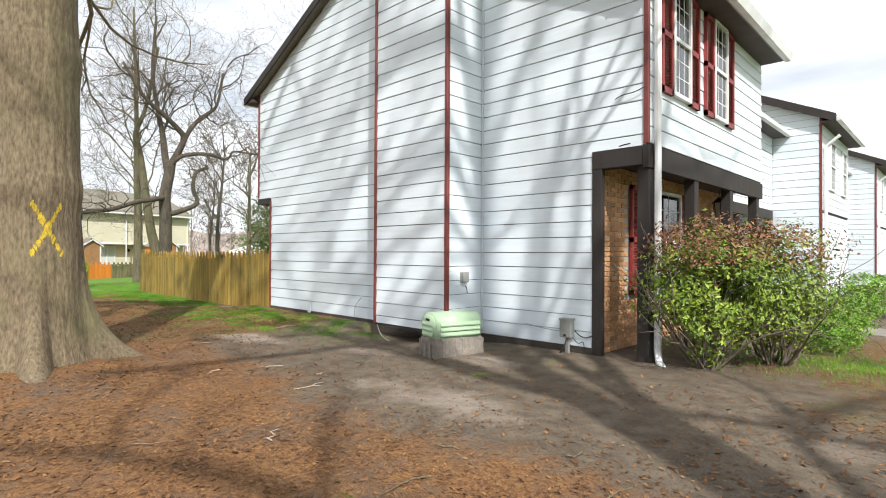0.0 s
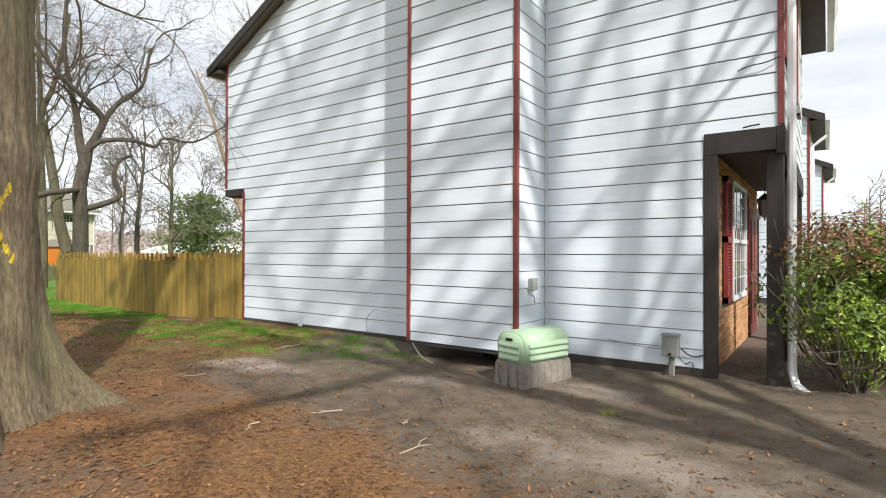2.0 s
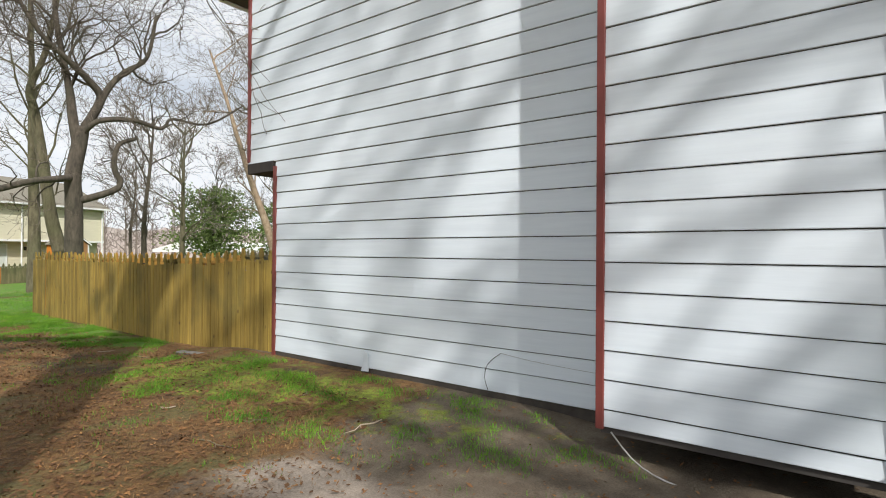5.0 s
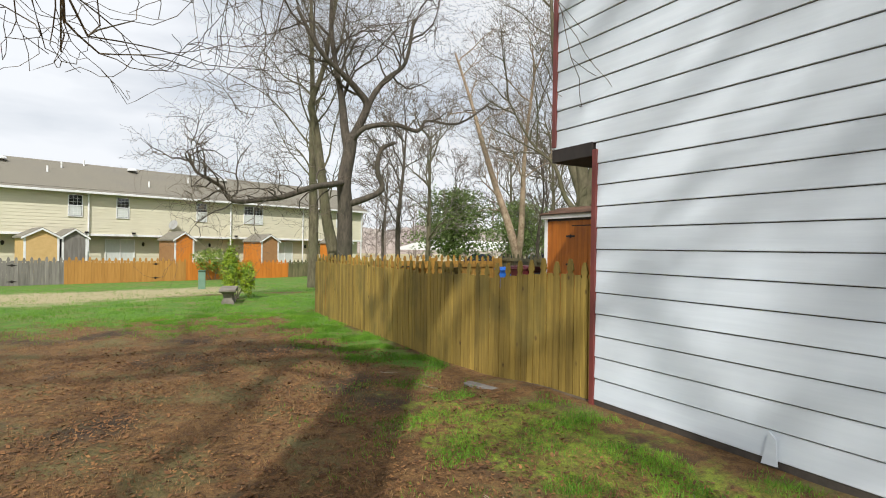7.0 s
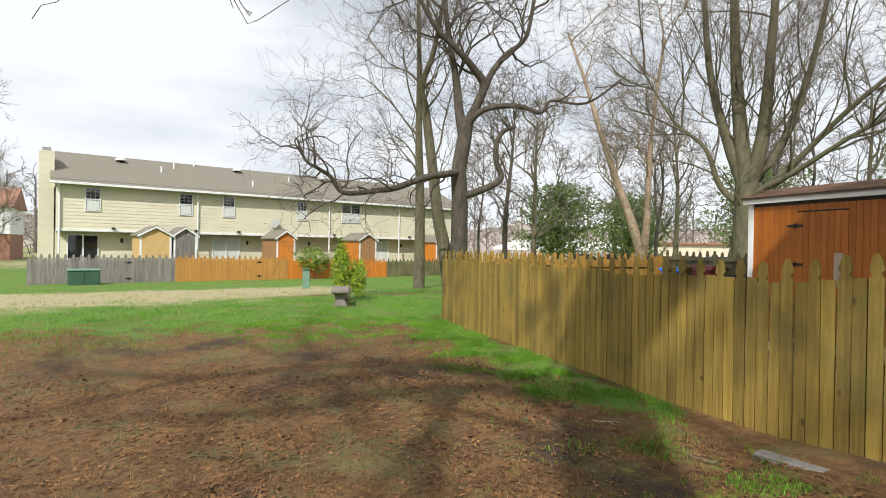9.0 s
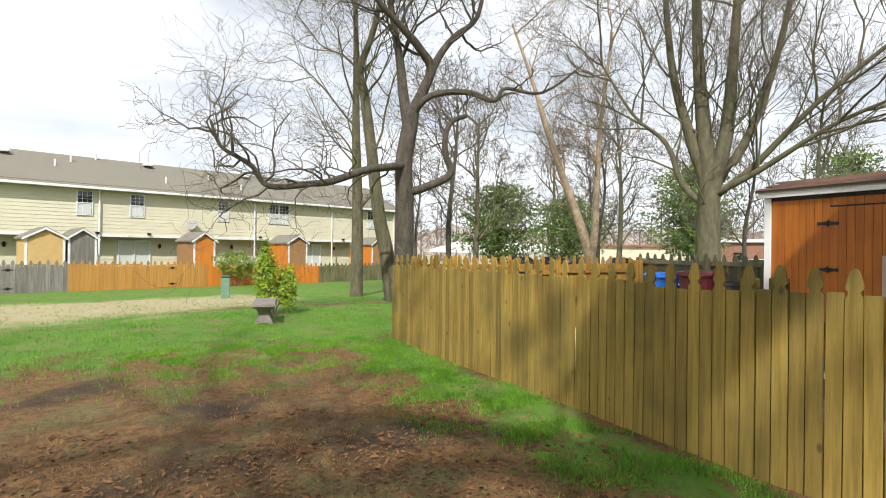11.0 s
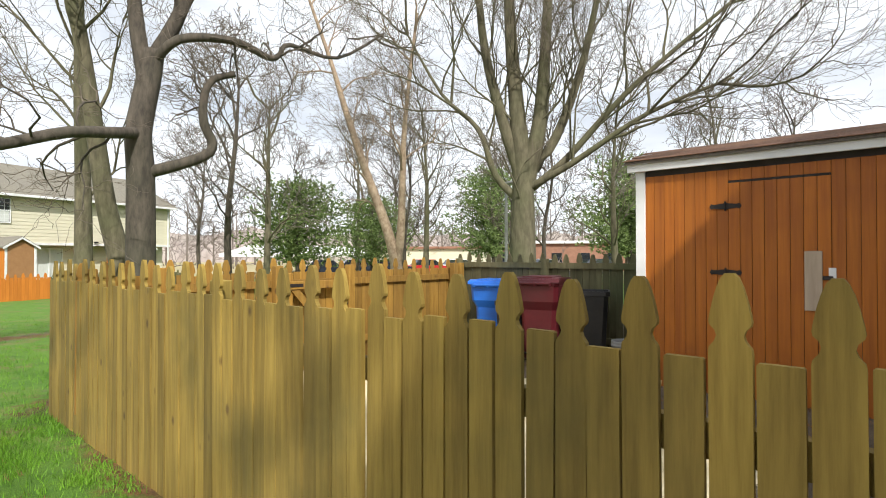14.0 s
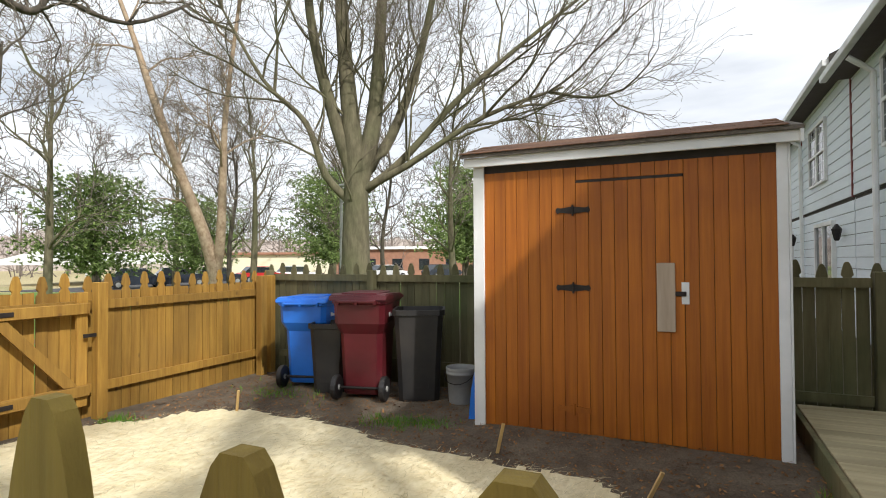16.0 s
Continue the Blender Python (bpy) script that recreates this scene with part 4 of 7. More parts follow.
        return Vector((r * math.cos(a), r * math.sin(a), h))
    rnd = random.Random(5)
    for s in (-1, 1):
        prev = None
        for i in range(61):
            f = i / 60
            a = view + s * (f - 0.5) * 0.66 + 0.30
            h = 1.58 + (f - 0.5) * 0.58
            wd = 0.031 + rnd.uniform(-0.018, 0.014) - 0.016 * abs(f - 0.5)
            e = [cross.verts.new(bark(a - s * wd * 1.1, h + wd)), cross.verts.new(bark(a + s * wd * 1.1, h - wd))]
            if prev and rnd.random() < 0.86:
                cross.faces.new((prev[0], prev[1], e[1], e[0]))
            prev = e
    bmesh.ops.recalc_face_normals(cross, faces=cross.faces[:])
    part("paint_mark", cross, M_YELLOW, t, "yellow spray-painted cross")


near_oak()


def gnarled_oak():
    """Dark oak behind the fence corner with one long level limb and a crooked one."""
    w = Wood(23)
    bx, by = -25.6, 8.68
    g = ground_z(bx, by)
    curve_limb(w, [(bx, by, g - 0.1), (bx, by, 1.5), (bx, by - 0.01, 3.15), (bx, by - 0.05, 3.96), (bx, by + 0.12, 5.0), (bx, by + 0.2, 5.6)], 0.28, 0.21, 14)
    spec = dict(SPEC, wander=0.2, lift=0.03)
    # leader stems
    for pts, r in (([(bx, by + 0.1, 4.9), (bx - 0.1, by - 0.05, 6.0), (bx - 0.2, by - 0.1, 6.8), (bx - 0.2, by - 0.26, 7.6), (bx - 0.3, by - 0.5, 9.5), (bx - 0.2, by - 0.4, 12)], 0.17),
                   ([(bx, by + 0.18, 5.4), (bx + 0.1, by + 0.7, 6.6), (bx + 0.2, by + 0.35, 7.1), (bx + 0.3, by - 0.3, 7.6), (bx + 0.4, by - 1.1, 8.2), (bx + 0.5, by - 1.9, 9.4)], 0.16),
                   ([(bx + 0.1, by + 0.66, 6.4), (bx + 0.15, by + 0.95, 7.1), (bx + 0.2, by + 1.45, 7.75), (bx + 0.3, by + 2.1, 8.4), (bx + 0.3, by + 2.4, 10)], 0.12)):
        sprout(w, curve_limb(w, pts, r, 0.05), dict(spec, kids=(6, 5, 5, 4)), 7, 2.8, 0.045, 0.3, 1)
    # long level limb towards the lawn
    low = curve_limb(w, [(bx, by, 3.95), (bx + 0.5, by - 0.65, 3.77), (bx + 0.9, by - 1.45, 3.58), (bx + 1.0, by - 2.35, 3.22), (bx + 1.0, by - 2.85, 3.12), (bx + 1.0, by - 3.8, 3.0), (bx + 1.0, by - 4.15, 3.4), (bx + 1.05, by - 4.5, 3.6), (bx + 1.1, by - 4.85, 3.8), (bx + 1.15, by - 5.05, 4.3)], 0.115, 0.03)
    sprout(w, low, dict(SPEC, wander=0.24, lift=0.0), 26, 1.9, 0.03, 0.12, 2, 0.25)
    # crooked limb
    crook = curve_limb(w, [(bx, by, 3.15), (bx + 0.3, by + 0.45, 3.32), (bx + 0.4, by + 1.05, 3.6), (bx + 0.4, by + 1.22, 3.87), (bx + 0.4, by + 1.04, 4.27), (bx + 0.4, by + 1.04, 4.8), (bx + 0.4, by + 1.22, 5.2), (bx + 0.45, by + 1.66, 5.42)], 0.125, 0.065)
    sprout(w, crook, dict(SPEC, wander=0.26), 7, 1.2, 0.025, 0.5, 2)
    right = curve_limb(w, [(bx, by + 0.15, 5.3), (bx + 0.5, by + 0.5, 5.8), (bx + 0.8, by + 1.45, 5.97), (bx + 0.8, by + 2.25, 5.85), (bx + 0.8, by + 2.52, 5.98), (bx + 0.8, by + 2.78, 6.28), (bx + 0.8, by + 4.1, 6.35), (bx + 0.8, by + 5.6, 7.4)], 0.1, 0.03)
    sprout(w, right, dict(SPEC, wander=0.24, lift=-0.03), 9, 1.6, 0.03, 0.2, 2, 0.0)
    w.finish("oak_tree", "dark gnarled bare oak with a long level limb", M_BARK2, M_TWIG, (bx, by, g))


gnarled_oak()


def stem_tree(name, label, seed, base, stems, thick, thin, spec, count, length, r, start=0.3):
    w = Wood(seed)
    for pts, r0, r1 in stems:
        line = curve_limb(w, [(base[0] + x, base[1] + y, base[2] + z) for x, y, z in pts], r0, r1, 10)
        sprout(w, line, spec, count, length, r, start, 1, 0.5)
    return w.finish(name, label, thick, thin, base)


stem_tree("young_tree", "slim straight bare tree beside the gravel track", 31, (-30.3, 8.95, ground_z(-30.3, 8.95)),
          [([(0, 0, -0.1), (0, 0.0, 3), (-0.05, -0.08, 6), (0.05, -0.15, 9), (0, -0.3, 14)], 0.24, 0.05)], M_BARK3, M_TWIG, dict(SPEC, lift=0.06, wander=0.13, kids=(6, 6, 5, 4)), 13, 3.4, 0.045, 0.25)
stem_tree("leaning_tree", "bare tree with a bowed trunk", 37, (-27.2, 9.05, ground_z(-27.2, 9.05)),
          [([(0, 0, -0.1), (0, -0.25, 1.5), (0, -0.5, 2.6), (0, -0.75, 4.4), (0, -1.0, 6.1), (0, -1.15, 6.9), (0.1, -0.75, 8.2), (0.2, -0.3, 11)], 0.25, 0.06)], M_BARK3, M_TWIG, dict(SPEC, lift=0.05, wander=0.15, kids=(6, 6, 5, 4)), 9, 3.0, 0.04, 0.4)
stem_tree("birch_tree", "tan barked tree with a leaning fork", 41, (-29.6, 19.3, ground_z(-29.6, 19.3)),
          [([(0, 0, -0.1), (0, 0, 1.2), (-0.4, -0.2, 2.8), (-1.2, -0.55, 5.0), (-2.06, -0.96, 7.7), (-2.6, -1.2, 9.5), (-3.6, -1.7, 12.5)], 0.27, 0.05),
           ([(-0.05, 0, 0.8), (0.15, 0.1, 2.5), (0.2, 0.15, 4.8), (0.35, 0.15, 7.0), (0.8, 0.35, 11)], 0.2, 0.05)], M_BIRCH, M_TWIG, dict(SPEC, lift=0.05), 9, 3.0, 0.05, 0.35)
stem_tree("maple_tree", "tall bare maple with many upright stems", 43, (-21.6, 16.0, ground_z(-21.6, 16.0)),
          [([(0, 0, -0.1), (0, 0, 1.7), (0, 0, 3.4), (-0.1, -0.1, 5.0), (-0.25, -0.2, 7.5), (-0.3, -0.3, 12)], 0.38, 0.08),
           ([(0, 0, 3.0), (0.35, 0.2, 4.6), (0.5, 0.3, 7.0), (0.65, 0.5, 11.5)], 0.26, 0.06),
           ([(0, 0, 3.2), (0.7, 0.4, 4.3), (1.3, 0.7, 6.2), (1.7, 0.9, 8.5), (1.9, 1.0, 11)], 0.15, 0.03),
           ([(0, 0, 2.9), (0.9, 0.45, 3.7), (2.2, 1.0, 5.2), (3.8, 1.6, 6.6), (5.4, 2.2, 7.9)], 0.11, 0.02),
           ([(0, 0, 2.7), (-0.6, -0.3, 3.4), (-1.0, -0.5, 4.6), (-1.9, -0.9, 5.6), (-2.9, -1.4, 7.6)], 0.11, 0.02),
           ([(0, 0, 3.3), (-0.4, -0.3, 4.8), (-0.8, -0.6, 7.0), (-1.0, -0.8, 11)], 0.2, 0.05),
           ([(0, 0, 3.0), (1.2, 0.3, 3.6), (2.8, 0.8, 4.6), (4.4, 1.4, 5.2)], 0.10, 0.025)], M_BARK3, M_TWIG, dict(SPEC, lift=0.08, wander=0.12, spread=0.55, kids=(7, 6, 5, 3)), 10, 2.9, 0.036, 0.3)


def shade_tree(seed, x, y, h):
    """A bare yard tree whose boughs dapple the gable wall."""
    z = ground_z(x, y)
    w = Wood(seed)
    line = curve_limb(w, [(x, y, z - 0.1), (x + 0.1, y, z + 2.5), (x, y + 0.1, z + 5), (x + 0.2, y - 0.1, z + h * 0.6), (x, y, z + h)], 0.42, 0.08, 10)
    sprout(w, line, dict(SPEC, lift=0.05, wander=0.15, depth=3, kids=(5, 4, 2), floor=3.5), 22, 7.2, 0.13, 0.34, 1, 0.35)
    # drooping boughs towards the house side, with short cross limbs
    for z0, ln, dy in ((10.6, 5.0, -0.42), (12.0, 6.2, -0.5), (13.4, 6.6, -0.38), (14.8, 7.0, -0.45), (16.0, 7.4, -0.36), (9.9, 4.6, -0.75)):
        d = Vector((-0.72, dy, -0.12))
        pts = [Vector((x, y, z + z0)) + d * (ln * f) + Vector((0, 0, 0.5 * math.sin(3.0 * f))) for f in (0, 0.25, 0.5, 0.75, 1)]
        line = curve_limb(w, pts, 0.085, 0.03, 7)
        for c in range(9):
            q = line[min(len(line) - 1, int((0.12 + 0.88 * (c + w.rnd.random()) / 9) * len(line)))]
            way = Vector((-0.42 + w.rnd.gauss(0, 0.22), 0.6 + w.rnd.gauss(0, 0.12), -0.1 + w.rnd.gauss(0, 0.2))) * (1 if c % 2 else -1)
            w.grow(q, way, w.rnd.uniform(1.8, 3.4), w.rnd.uniform(0.03, 0.06), 2, dict(SPEC, lift=0.0, wander=0.09, depth=3, kids=(3, 3, 2), spread=0.4, floor=3.5))
    # one heavy low bough over the bare earth
    sprout(w, curve_limb(w, [(x, y - 0.1, z + 10.0), (x - 0.7, y - 1.2, z + 9.7), (x - 1.3, y - 2.5, z + 9.3), (x - 2.1, y - 4.3, z + 8.7)], 0.15, 0.07, 8), dict(SPEC, depth=3, kids=(4, 3, 2), floor=3.5), 6, 2.5, 0.05, 0.3, 2)
    w.finish("yard_tree", "bare spreading yard tree in the front lawn", M_BARK3, M_TWIG, (x, y, z))


shade_tree(71, 3.5, 0.55, 19)

# ---- the cream row across the lawn; its own frame: x out of the facade, y along it ----
ROW = pose(-45.0, -7.0, -0.35, 0, 0, 16.5)


def row_thing(name, label, category, x, y, z=0.0, rz=0, group="", kind=""):
    t = thing(name, label, category, group=group, kind=kind)
    t.matrix_basis = ROW @ pose(x, y, z, 0, 0, rz)
    return t


def build_row():
    row = row_thing("row_house", "long cream sided row of houses with a grey roof", "house", 0, 0, kind="structure")
    y0, y1, e, fl = 0.0, 28.2, 5.1, 2.55
    part("lower_wall", cube(-8, y0, -0.4, -0.75, y1, fl + 0.1, 0), M_CREAM, row, "shaded ground-floor wall")
    wall = part("upper_wall", cube(-8.5, y0, fl, -0.012, y1, e, 0), M_SHEATH, row, "cream lapped upper wall")
    z, me = fl + 0.02, None
    while z < e:
        lap = bmesh.new()
        prism(lap, [(-0.012, z), (0.02, z), (0.004, z + 0.2), (-0.012, z + 0.2)], "y", y0, y1)
        part("plank", lap, M_CREAM, wall)
        z += 0.195
    for zz in np.arange(0.0, fl, 0.2):
        lap = bmesh.new()
        prism(lap, [(-0.76, zz), (-0.73, zz), (-0.746, zz + 0.205), (-0.76, zz + 0.205)], "y", y0, y1)
        part("plank", lap, M_CREAM, row)
    for yy, s in ((y0, -1), (y1, 1)):
        bm = bmesh.new()
        prism(bm, [(-8.5, e - 0.2), (0, e - 0.2), (0, e), (-4.2, e + 1.9), (-8.5, e)], "y", yy - 0.05, yy + 0.05)
        part("gable", bm, M_CREAM, row)
    bm = bmesh.new()
    prism(bm, [(0.45, e - 0.05), (-4.2, e + 2.1), (-9, e - 0.05), (-9, e + 0.07), (-4.2, e + 2.24), (0.45, e + 0.07)], "y", y0 - 0.25, y1 + 0.25)
    roof = part("roof", bm, M_ROOF, row, "grey brown shingle roof")
    slope = math.atan2(2.15, 4.65)
    for k in range(1, 16):
        f = k / 16
        bm = bmesh.new()
        x, z = 0.45 - 4.65 * f, e + 0.07 + 2.17 * f
        prism(bm, [(x, z), (x + 0.02, z + 0.012), (x - 0.28, z + 0.15), (x - 0.3, z + 0.138)], "y", y0 - 0.25, y1 + 0.25)
        part("shingle_course", bm, M_ROOF, roof)
    part("gutter", cube(0.44, y0 - 0.3, e - 0.08, 0.56, y1 + 0.2, e + 0.05, 0.01), M_WHITE, row, "white gutter")
    part("floor_band", cube(0.012, y0, fl - 0.08, 0.05, y1, fl + 0.06, 0.005), M_WHITE, row)
    part("overhang_soffit", cube(-0.8, y0, fl - 0.06, 0.0, y1, fl - 0.01, 0), M_SOFFIT, row)
    for y in (0.15, 7.2, 16.1, 22.1, 28.0):
        part("downspout", rod((0.1, y, 0.2), (0.1, y, e), 0.05), M_WHITE, row)
    # chimney stack on the end wall
    part("chimney", cube(-2.6, -0.75, 0, -0.9, -0.05, 6.9, 0.01), M_CREAM, row, "cream clad end chimney")
    part("chimney_cap", cube(-2.2, -0.6, 6.9, -1.3, -0.2, 7.15, 0.02), M_METALBOX, row)
    for f, y, r in ((0.80, 3.4, 0.32), (0.83, 10.6, 0.32), (0.8, 17.0, 0.3)):
        v = lathe([(r, 0), (r, 0.06), (r * 0.7, 0.16), (r * 0.2, 0.2)], 14)
        ob = part("roof_vent", v, M_WHITE, row)
        ob.location = (0.45 - 4.65 * f, y, e + 0.2 + 2.17 * f)
    for f, y in ((0.75, 6.4), (0.92, 7.8), (0.3, 10.9), (0.55, 5.5), (0.62, 14.0), (0.3, 15.6)):
        x, z = 0.45 - 4.65 * f, e + 0.05 + 2.17 * f
        part("vent_pipe", rod((x, y, z), (x, y, z + 0.42), 0.05), M_WHITE, row)
    for ya, yb in ((1.37, 2.01), (6.19, 6.85), (8.75, 9.4), (13.71, 14.34), (17.15, 17.82), (17.9, 18.59), (25.4, 26.2)):
        build_window(row, 0.012, ya, 3.66, yb, 4.9, 1, curtain=False, rows=3, cols=2)
        part("curtain", cube(0.013, ya + 0.02, 3.68, 0.0425, yb - 0.02, 4.25, 0), M_CURTAIN, row)
    for ya, yb, m in ((0.6, 2.0, M_GLASS), (8.35, 9.95, M_CURTAIN), (20.3, 21.6, M_CURTAIN)):
        d = part("patio_door", cube(-0.74, ya, 0.3, -0.71, yb, 2.25, 0), m, row, "white framed sliding patio door")
        bm = bmesh.new()
        for a in ((ya - 0.06, ya), ((ya + yb) / 2 - 0.04, (ya + yb) / 2 + 0.04), (yb, yb + 0.06)):
            box(bm, -0.745, a[0], 0.25, -0.66, a[1], 2.3)
        box(bm, -0.745, ya, 2.25, -0.66, yb, 2.32)
        part("frame", bm, M_WHITE, d)
    for y in (3.2, 10.5, 14.9, 22.8):
        part("wall_lamp", lathe([(0.03, 0), (0.07, 0.05), (0.09, 0.2), (0.03, 0.28)], 8), M_IRON, row).location = (-0.66, y, 1.85)
    for y in (2.6, 7.0, 9.6, 16.4, 23.0):
        part("flood_lamp", cube(0.05, y, fl + 0.08, 0.2, y + 0.2, fl + 0.18, 0.02), M_IRON, row)
    part("dish", lathe([(0.02, 0), (0.2, 0.03), (0.33, 0.1), (0.34, 0.11)], 16), M_PALEGREY, row, "grey satellite dish").matrix_basis = pose(0.3, 12.1, 3.3, 70, 0, 30)


build_row()


def storage_closet(y, x, wd, dp, wall, side, group):
    t = row_thing("storage_closet", "small gabled storage closet with white trim behind the fence", "shed", x, y, 0, group=group)
    part("body", cube(-dp, 0, -0.3, 0, wd, 2.32, 0), side, t)
    bm = bmesh.new()
    prism(bm, [(0, 2.3), (wd, 2.3), (wd / 2, 2.72)], "x", -dp, 0.004)
    part("gable", bm, wall, t)
    part("front", cube(0.003, 0.1, -0.3, 0.02, wd - 0.1, 2.33, 0.004), wall, t)
    for a in (0, wd - 0.1):
        part("corner_trim", cube(0.004, a, -0.3, 0.035, a + 0.1, 2.33), M_WHITE, t)
    for s in (0, 1):
        bm = bmesh.new()
        prism(bm, [(-0.12 if not s else wd + 0.12, 2.25), (wd / 2, 2.76), (wd / 2, 2.84), (-0.12 if not s else wd + 0.12, 2.33)], "x", -dp, 0.12)
        part("roof", bm, M_ROOF, t)
        bm = bmesh.new()
        prism(bm, [(-0.12 if not s else wd + 0.12, 2.2), (wd / 2, 2.7), (wd / 2, 2.8), (-0.12 if not s else wd + 0.12, 2.3)], "x", 0.122, 0.15)
        part("rake_board", bm, M_WHITE, t)


M_TANWALL = mat("tan panel", (0.55, 0.36, 0.14), (0.62, 0.42, 0.18), 4, 0.7, 0.1)
M_BROWNWALL = mat("brown panel", (0.30, 0.15, 0.06), (0.36, 0.19, 0.08), 4, 0.7, 0.1)
storage_closet(3.55, 3.4, 1.55, 2.6, M_TANWALL, M_TANWALL, "closets of the row")
storage_closet(5.2, 3.4, 1.2, 2.6, M_GREYWOOD, M_GREYWOOD, "closets of the row")
storage_closet(11.0, 3.4, 1.2, 2.6, M_ORANGE, M_BROWNWALL, "closets of the row")
storage_closet(16.75, 3.4, 1.35, 2.6, M_BROWNWALL, M_ORANGE, "closets of the row")
storage_closet(23.3, 3.4, 1.2, 2.6, M_BROWNWALL, M_ORANGE, "closets of the row")


def row_fence(y0, y1, material, label, seed, hinges=()):
    rnd = random.Random(seed)
    f = row_thing("fence", label, "fence", 7.0, 0, kind="structure")
    meshes = [picket_mesh("picket", material, 0.14, 1.43 + e, True) for e in (0, 0.02, -0.02)]
    boards = [picket_mesh("board", material, 0.14, 1.27 + e, False) for e in (0, 0.02, -0.02)]
    y, i = y0, 0
    while y < y1:
        z = -0.1 - 0.2 * step(4, 16, y)
        place("picket" if i % 2 else "board", rnd.choice(meshes if i % 2 else boards), f, pose(0, y + 0.07, z, 0, 0, 90))
        y, i = y + 0.144, i + 1
    for z in (0.25, 1.0):
        part("rail", cube(-0.06, y0, z - 0.25, -0.02, y1, z - 0.16), material, f)
    for y in hinges:
        for z in (0.2, 0.95):
            bm = bmesh.new()
            prism(bm, [(y - 0.2, z), (y - 0.05, z - 0.03), (y, z - 0.07), (y + 0.05, z - 0.03), (y + 0.2, z), (y + 0.05, z + 0.03), (y, z + 0.07), (y - 0.05, z + 0.03)], "x", 0.012, 0.022)
            part("hinge", bm, M_IRON, f, "black strap hinge")


row_fence(-1.2, 4.6, M_GREYWOOD, "silver grey weathered picket fence", 1, (2.6,))
row_fence(4.6, 10.3, M_TAN, "tan stained picket fence", 2, (8.75,))
row_fence(10.3, 16.7, M_ORANGE, "bright orange stained picket fence", 3)
row_fence(16.7, 24.0, M_MOSSY, "dark green grey picket fence", 4)


# ---- lawn things ----
def build_transformer():
    t = row_thing("transformer_cabinet", "dark green steel transformer cabinet on a pad", "utility box", 8.0, 0.2, -0.22)
    part("pad", cube(-0.5, -0.2, -0.2, 0.8, 1.6, 0.06, 0.02), M_CONCRETE, t)
    part("cabinet", cube(-0.4, 0, 0.06, 0.4, 1.15, 0.86, 0.03), M_TRANSFORMER, t)
    part("lid", cube(-0.43, -0.03, 0.86, 0.43, 1.18, 0.94, 0.025), M_PALEGREEN, t, "pale green sloped lid")
    part("door_seam", cube(0.4, 0.56, 0.1, 0.408, 0.575, 0.84, 0), M_IRON, t)
    k = row_thing("timber_skid", "dark timber skid lying on the grass", "timber", 8.2, 1.5, -0.26)
    part("beam", cube(0, 0, 0.0, 0.25, 1.0, 0.16, 0.02), M_DARKTRIM, k)


M_PALEGREEN = mat("pale green enamel", (0.13, 0.24, 0.17), (0.17, 0.29, 0.21), 4, 0.5, 0.05)
build_transformer()


def build_utility_post():
    x, y = -31.6, 4.75
    t = thing("utility_post", "short green cable pedestal in the lawn", "utility box", x, y, ground_z(x, y) - 0.02)
    part("body", cube(-0.13, -0.13, 0, 0.13, 0.13, 0.72, 0.02), M_PALEGREEN, t)
    part("cap", cube(-0.145, -0.145, 0.72, 0.145, 0.145, 0.8, 0.03), M_TRANSFORMER, t)


build_utility_post()


def build_bench():
    x, y = -23.05, 4.55
    b = thing("garden_bench", "small weathered concrete garden bench on the lawn", "bench", x, y, ground_z(x, y) - 0.03, -12)
    bm = bmesh.new()
    prism(bm, [(-0.62, 0.36), (0.62, 0.36), (0.66, 0.39), (0.66, 0.43), (0.62, 0.45), (-0.62, 0.45), (-0.66, 0.43), (-0.66, 0.39)], "y", -0.2, 0.2)
    part("seat", bm, M_CONCRETE, b)
    for s in (-1, 1):
        bm = bmesh.new()
        prism(bm, [(-0.17, 0), (-0.1, 0), (-0.07, 0.06), (0.07, 0.06), (0.1, 0), (0.17, 0), (0.15, 0.1), (0.10, 0.2), (0.12, 0.3), (0.17, 0.36), (-0.17, 0.36), (-0.12, 0.3), (-0.10, 0.2), (-0.15, 0.1)], "x", s * 0.42 - 0.05, s * 0.42 + 0.05)
        part("leg", bm, M_CONCRETE, b)


build_bench()


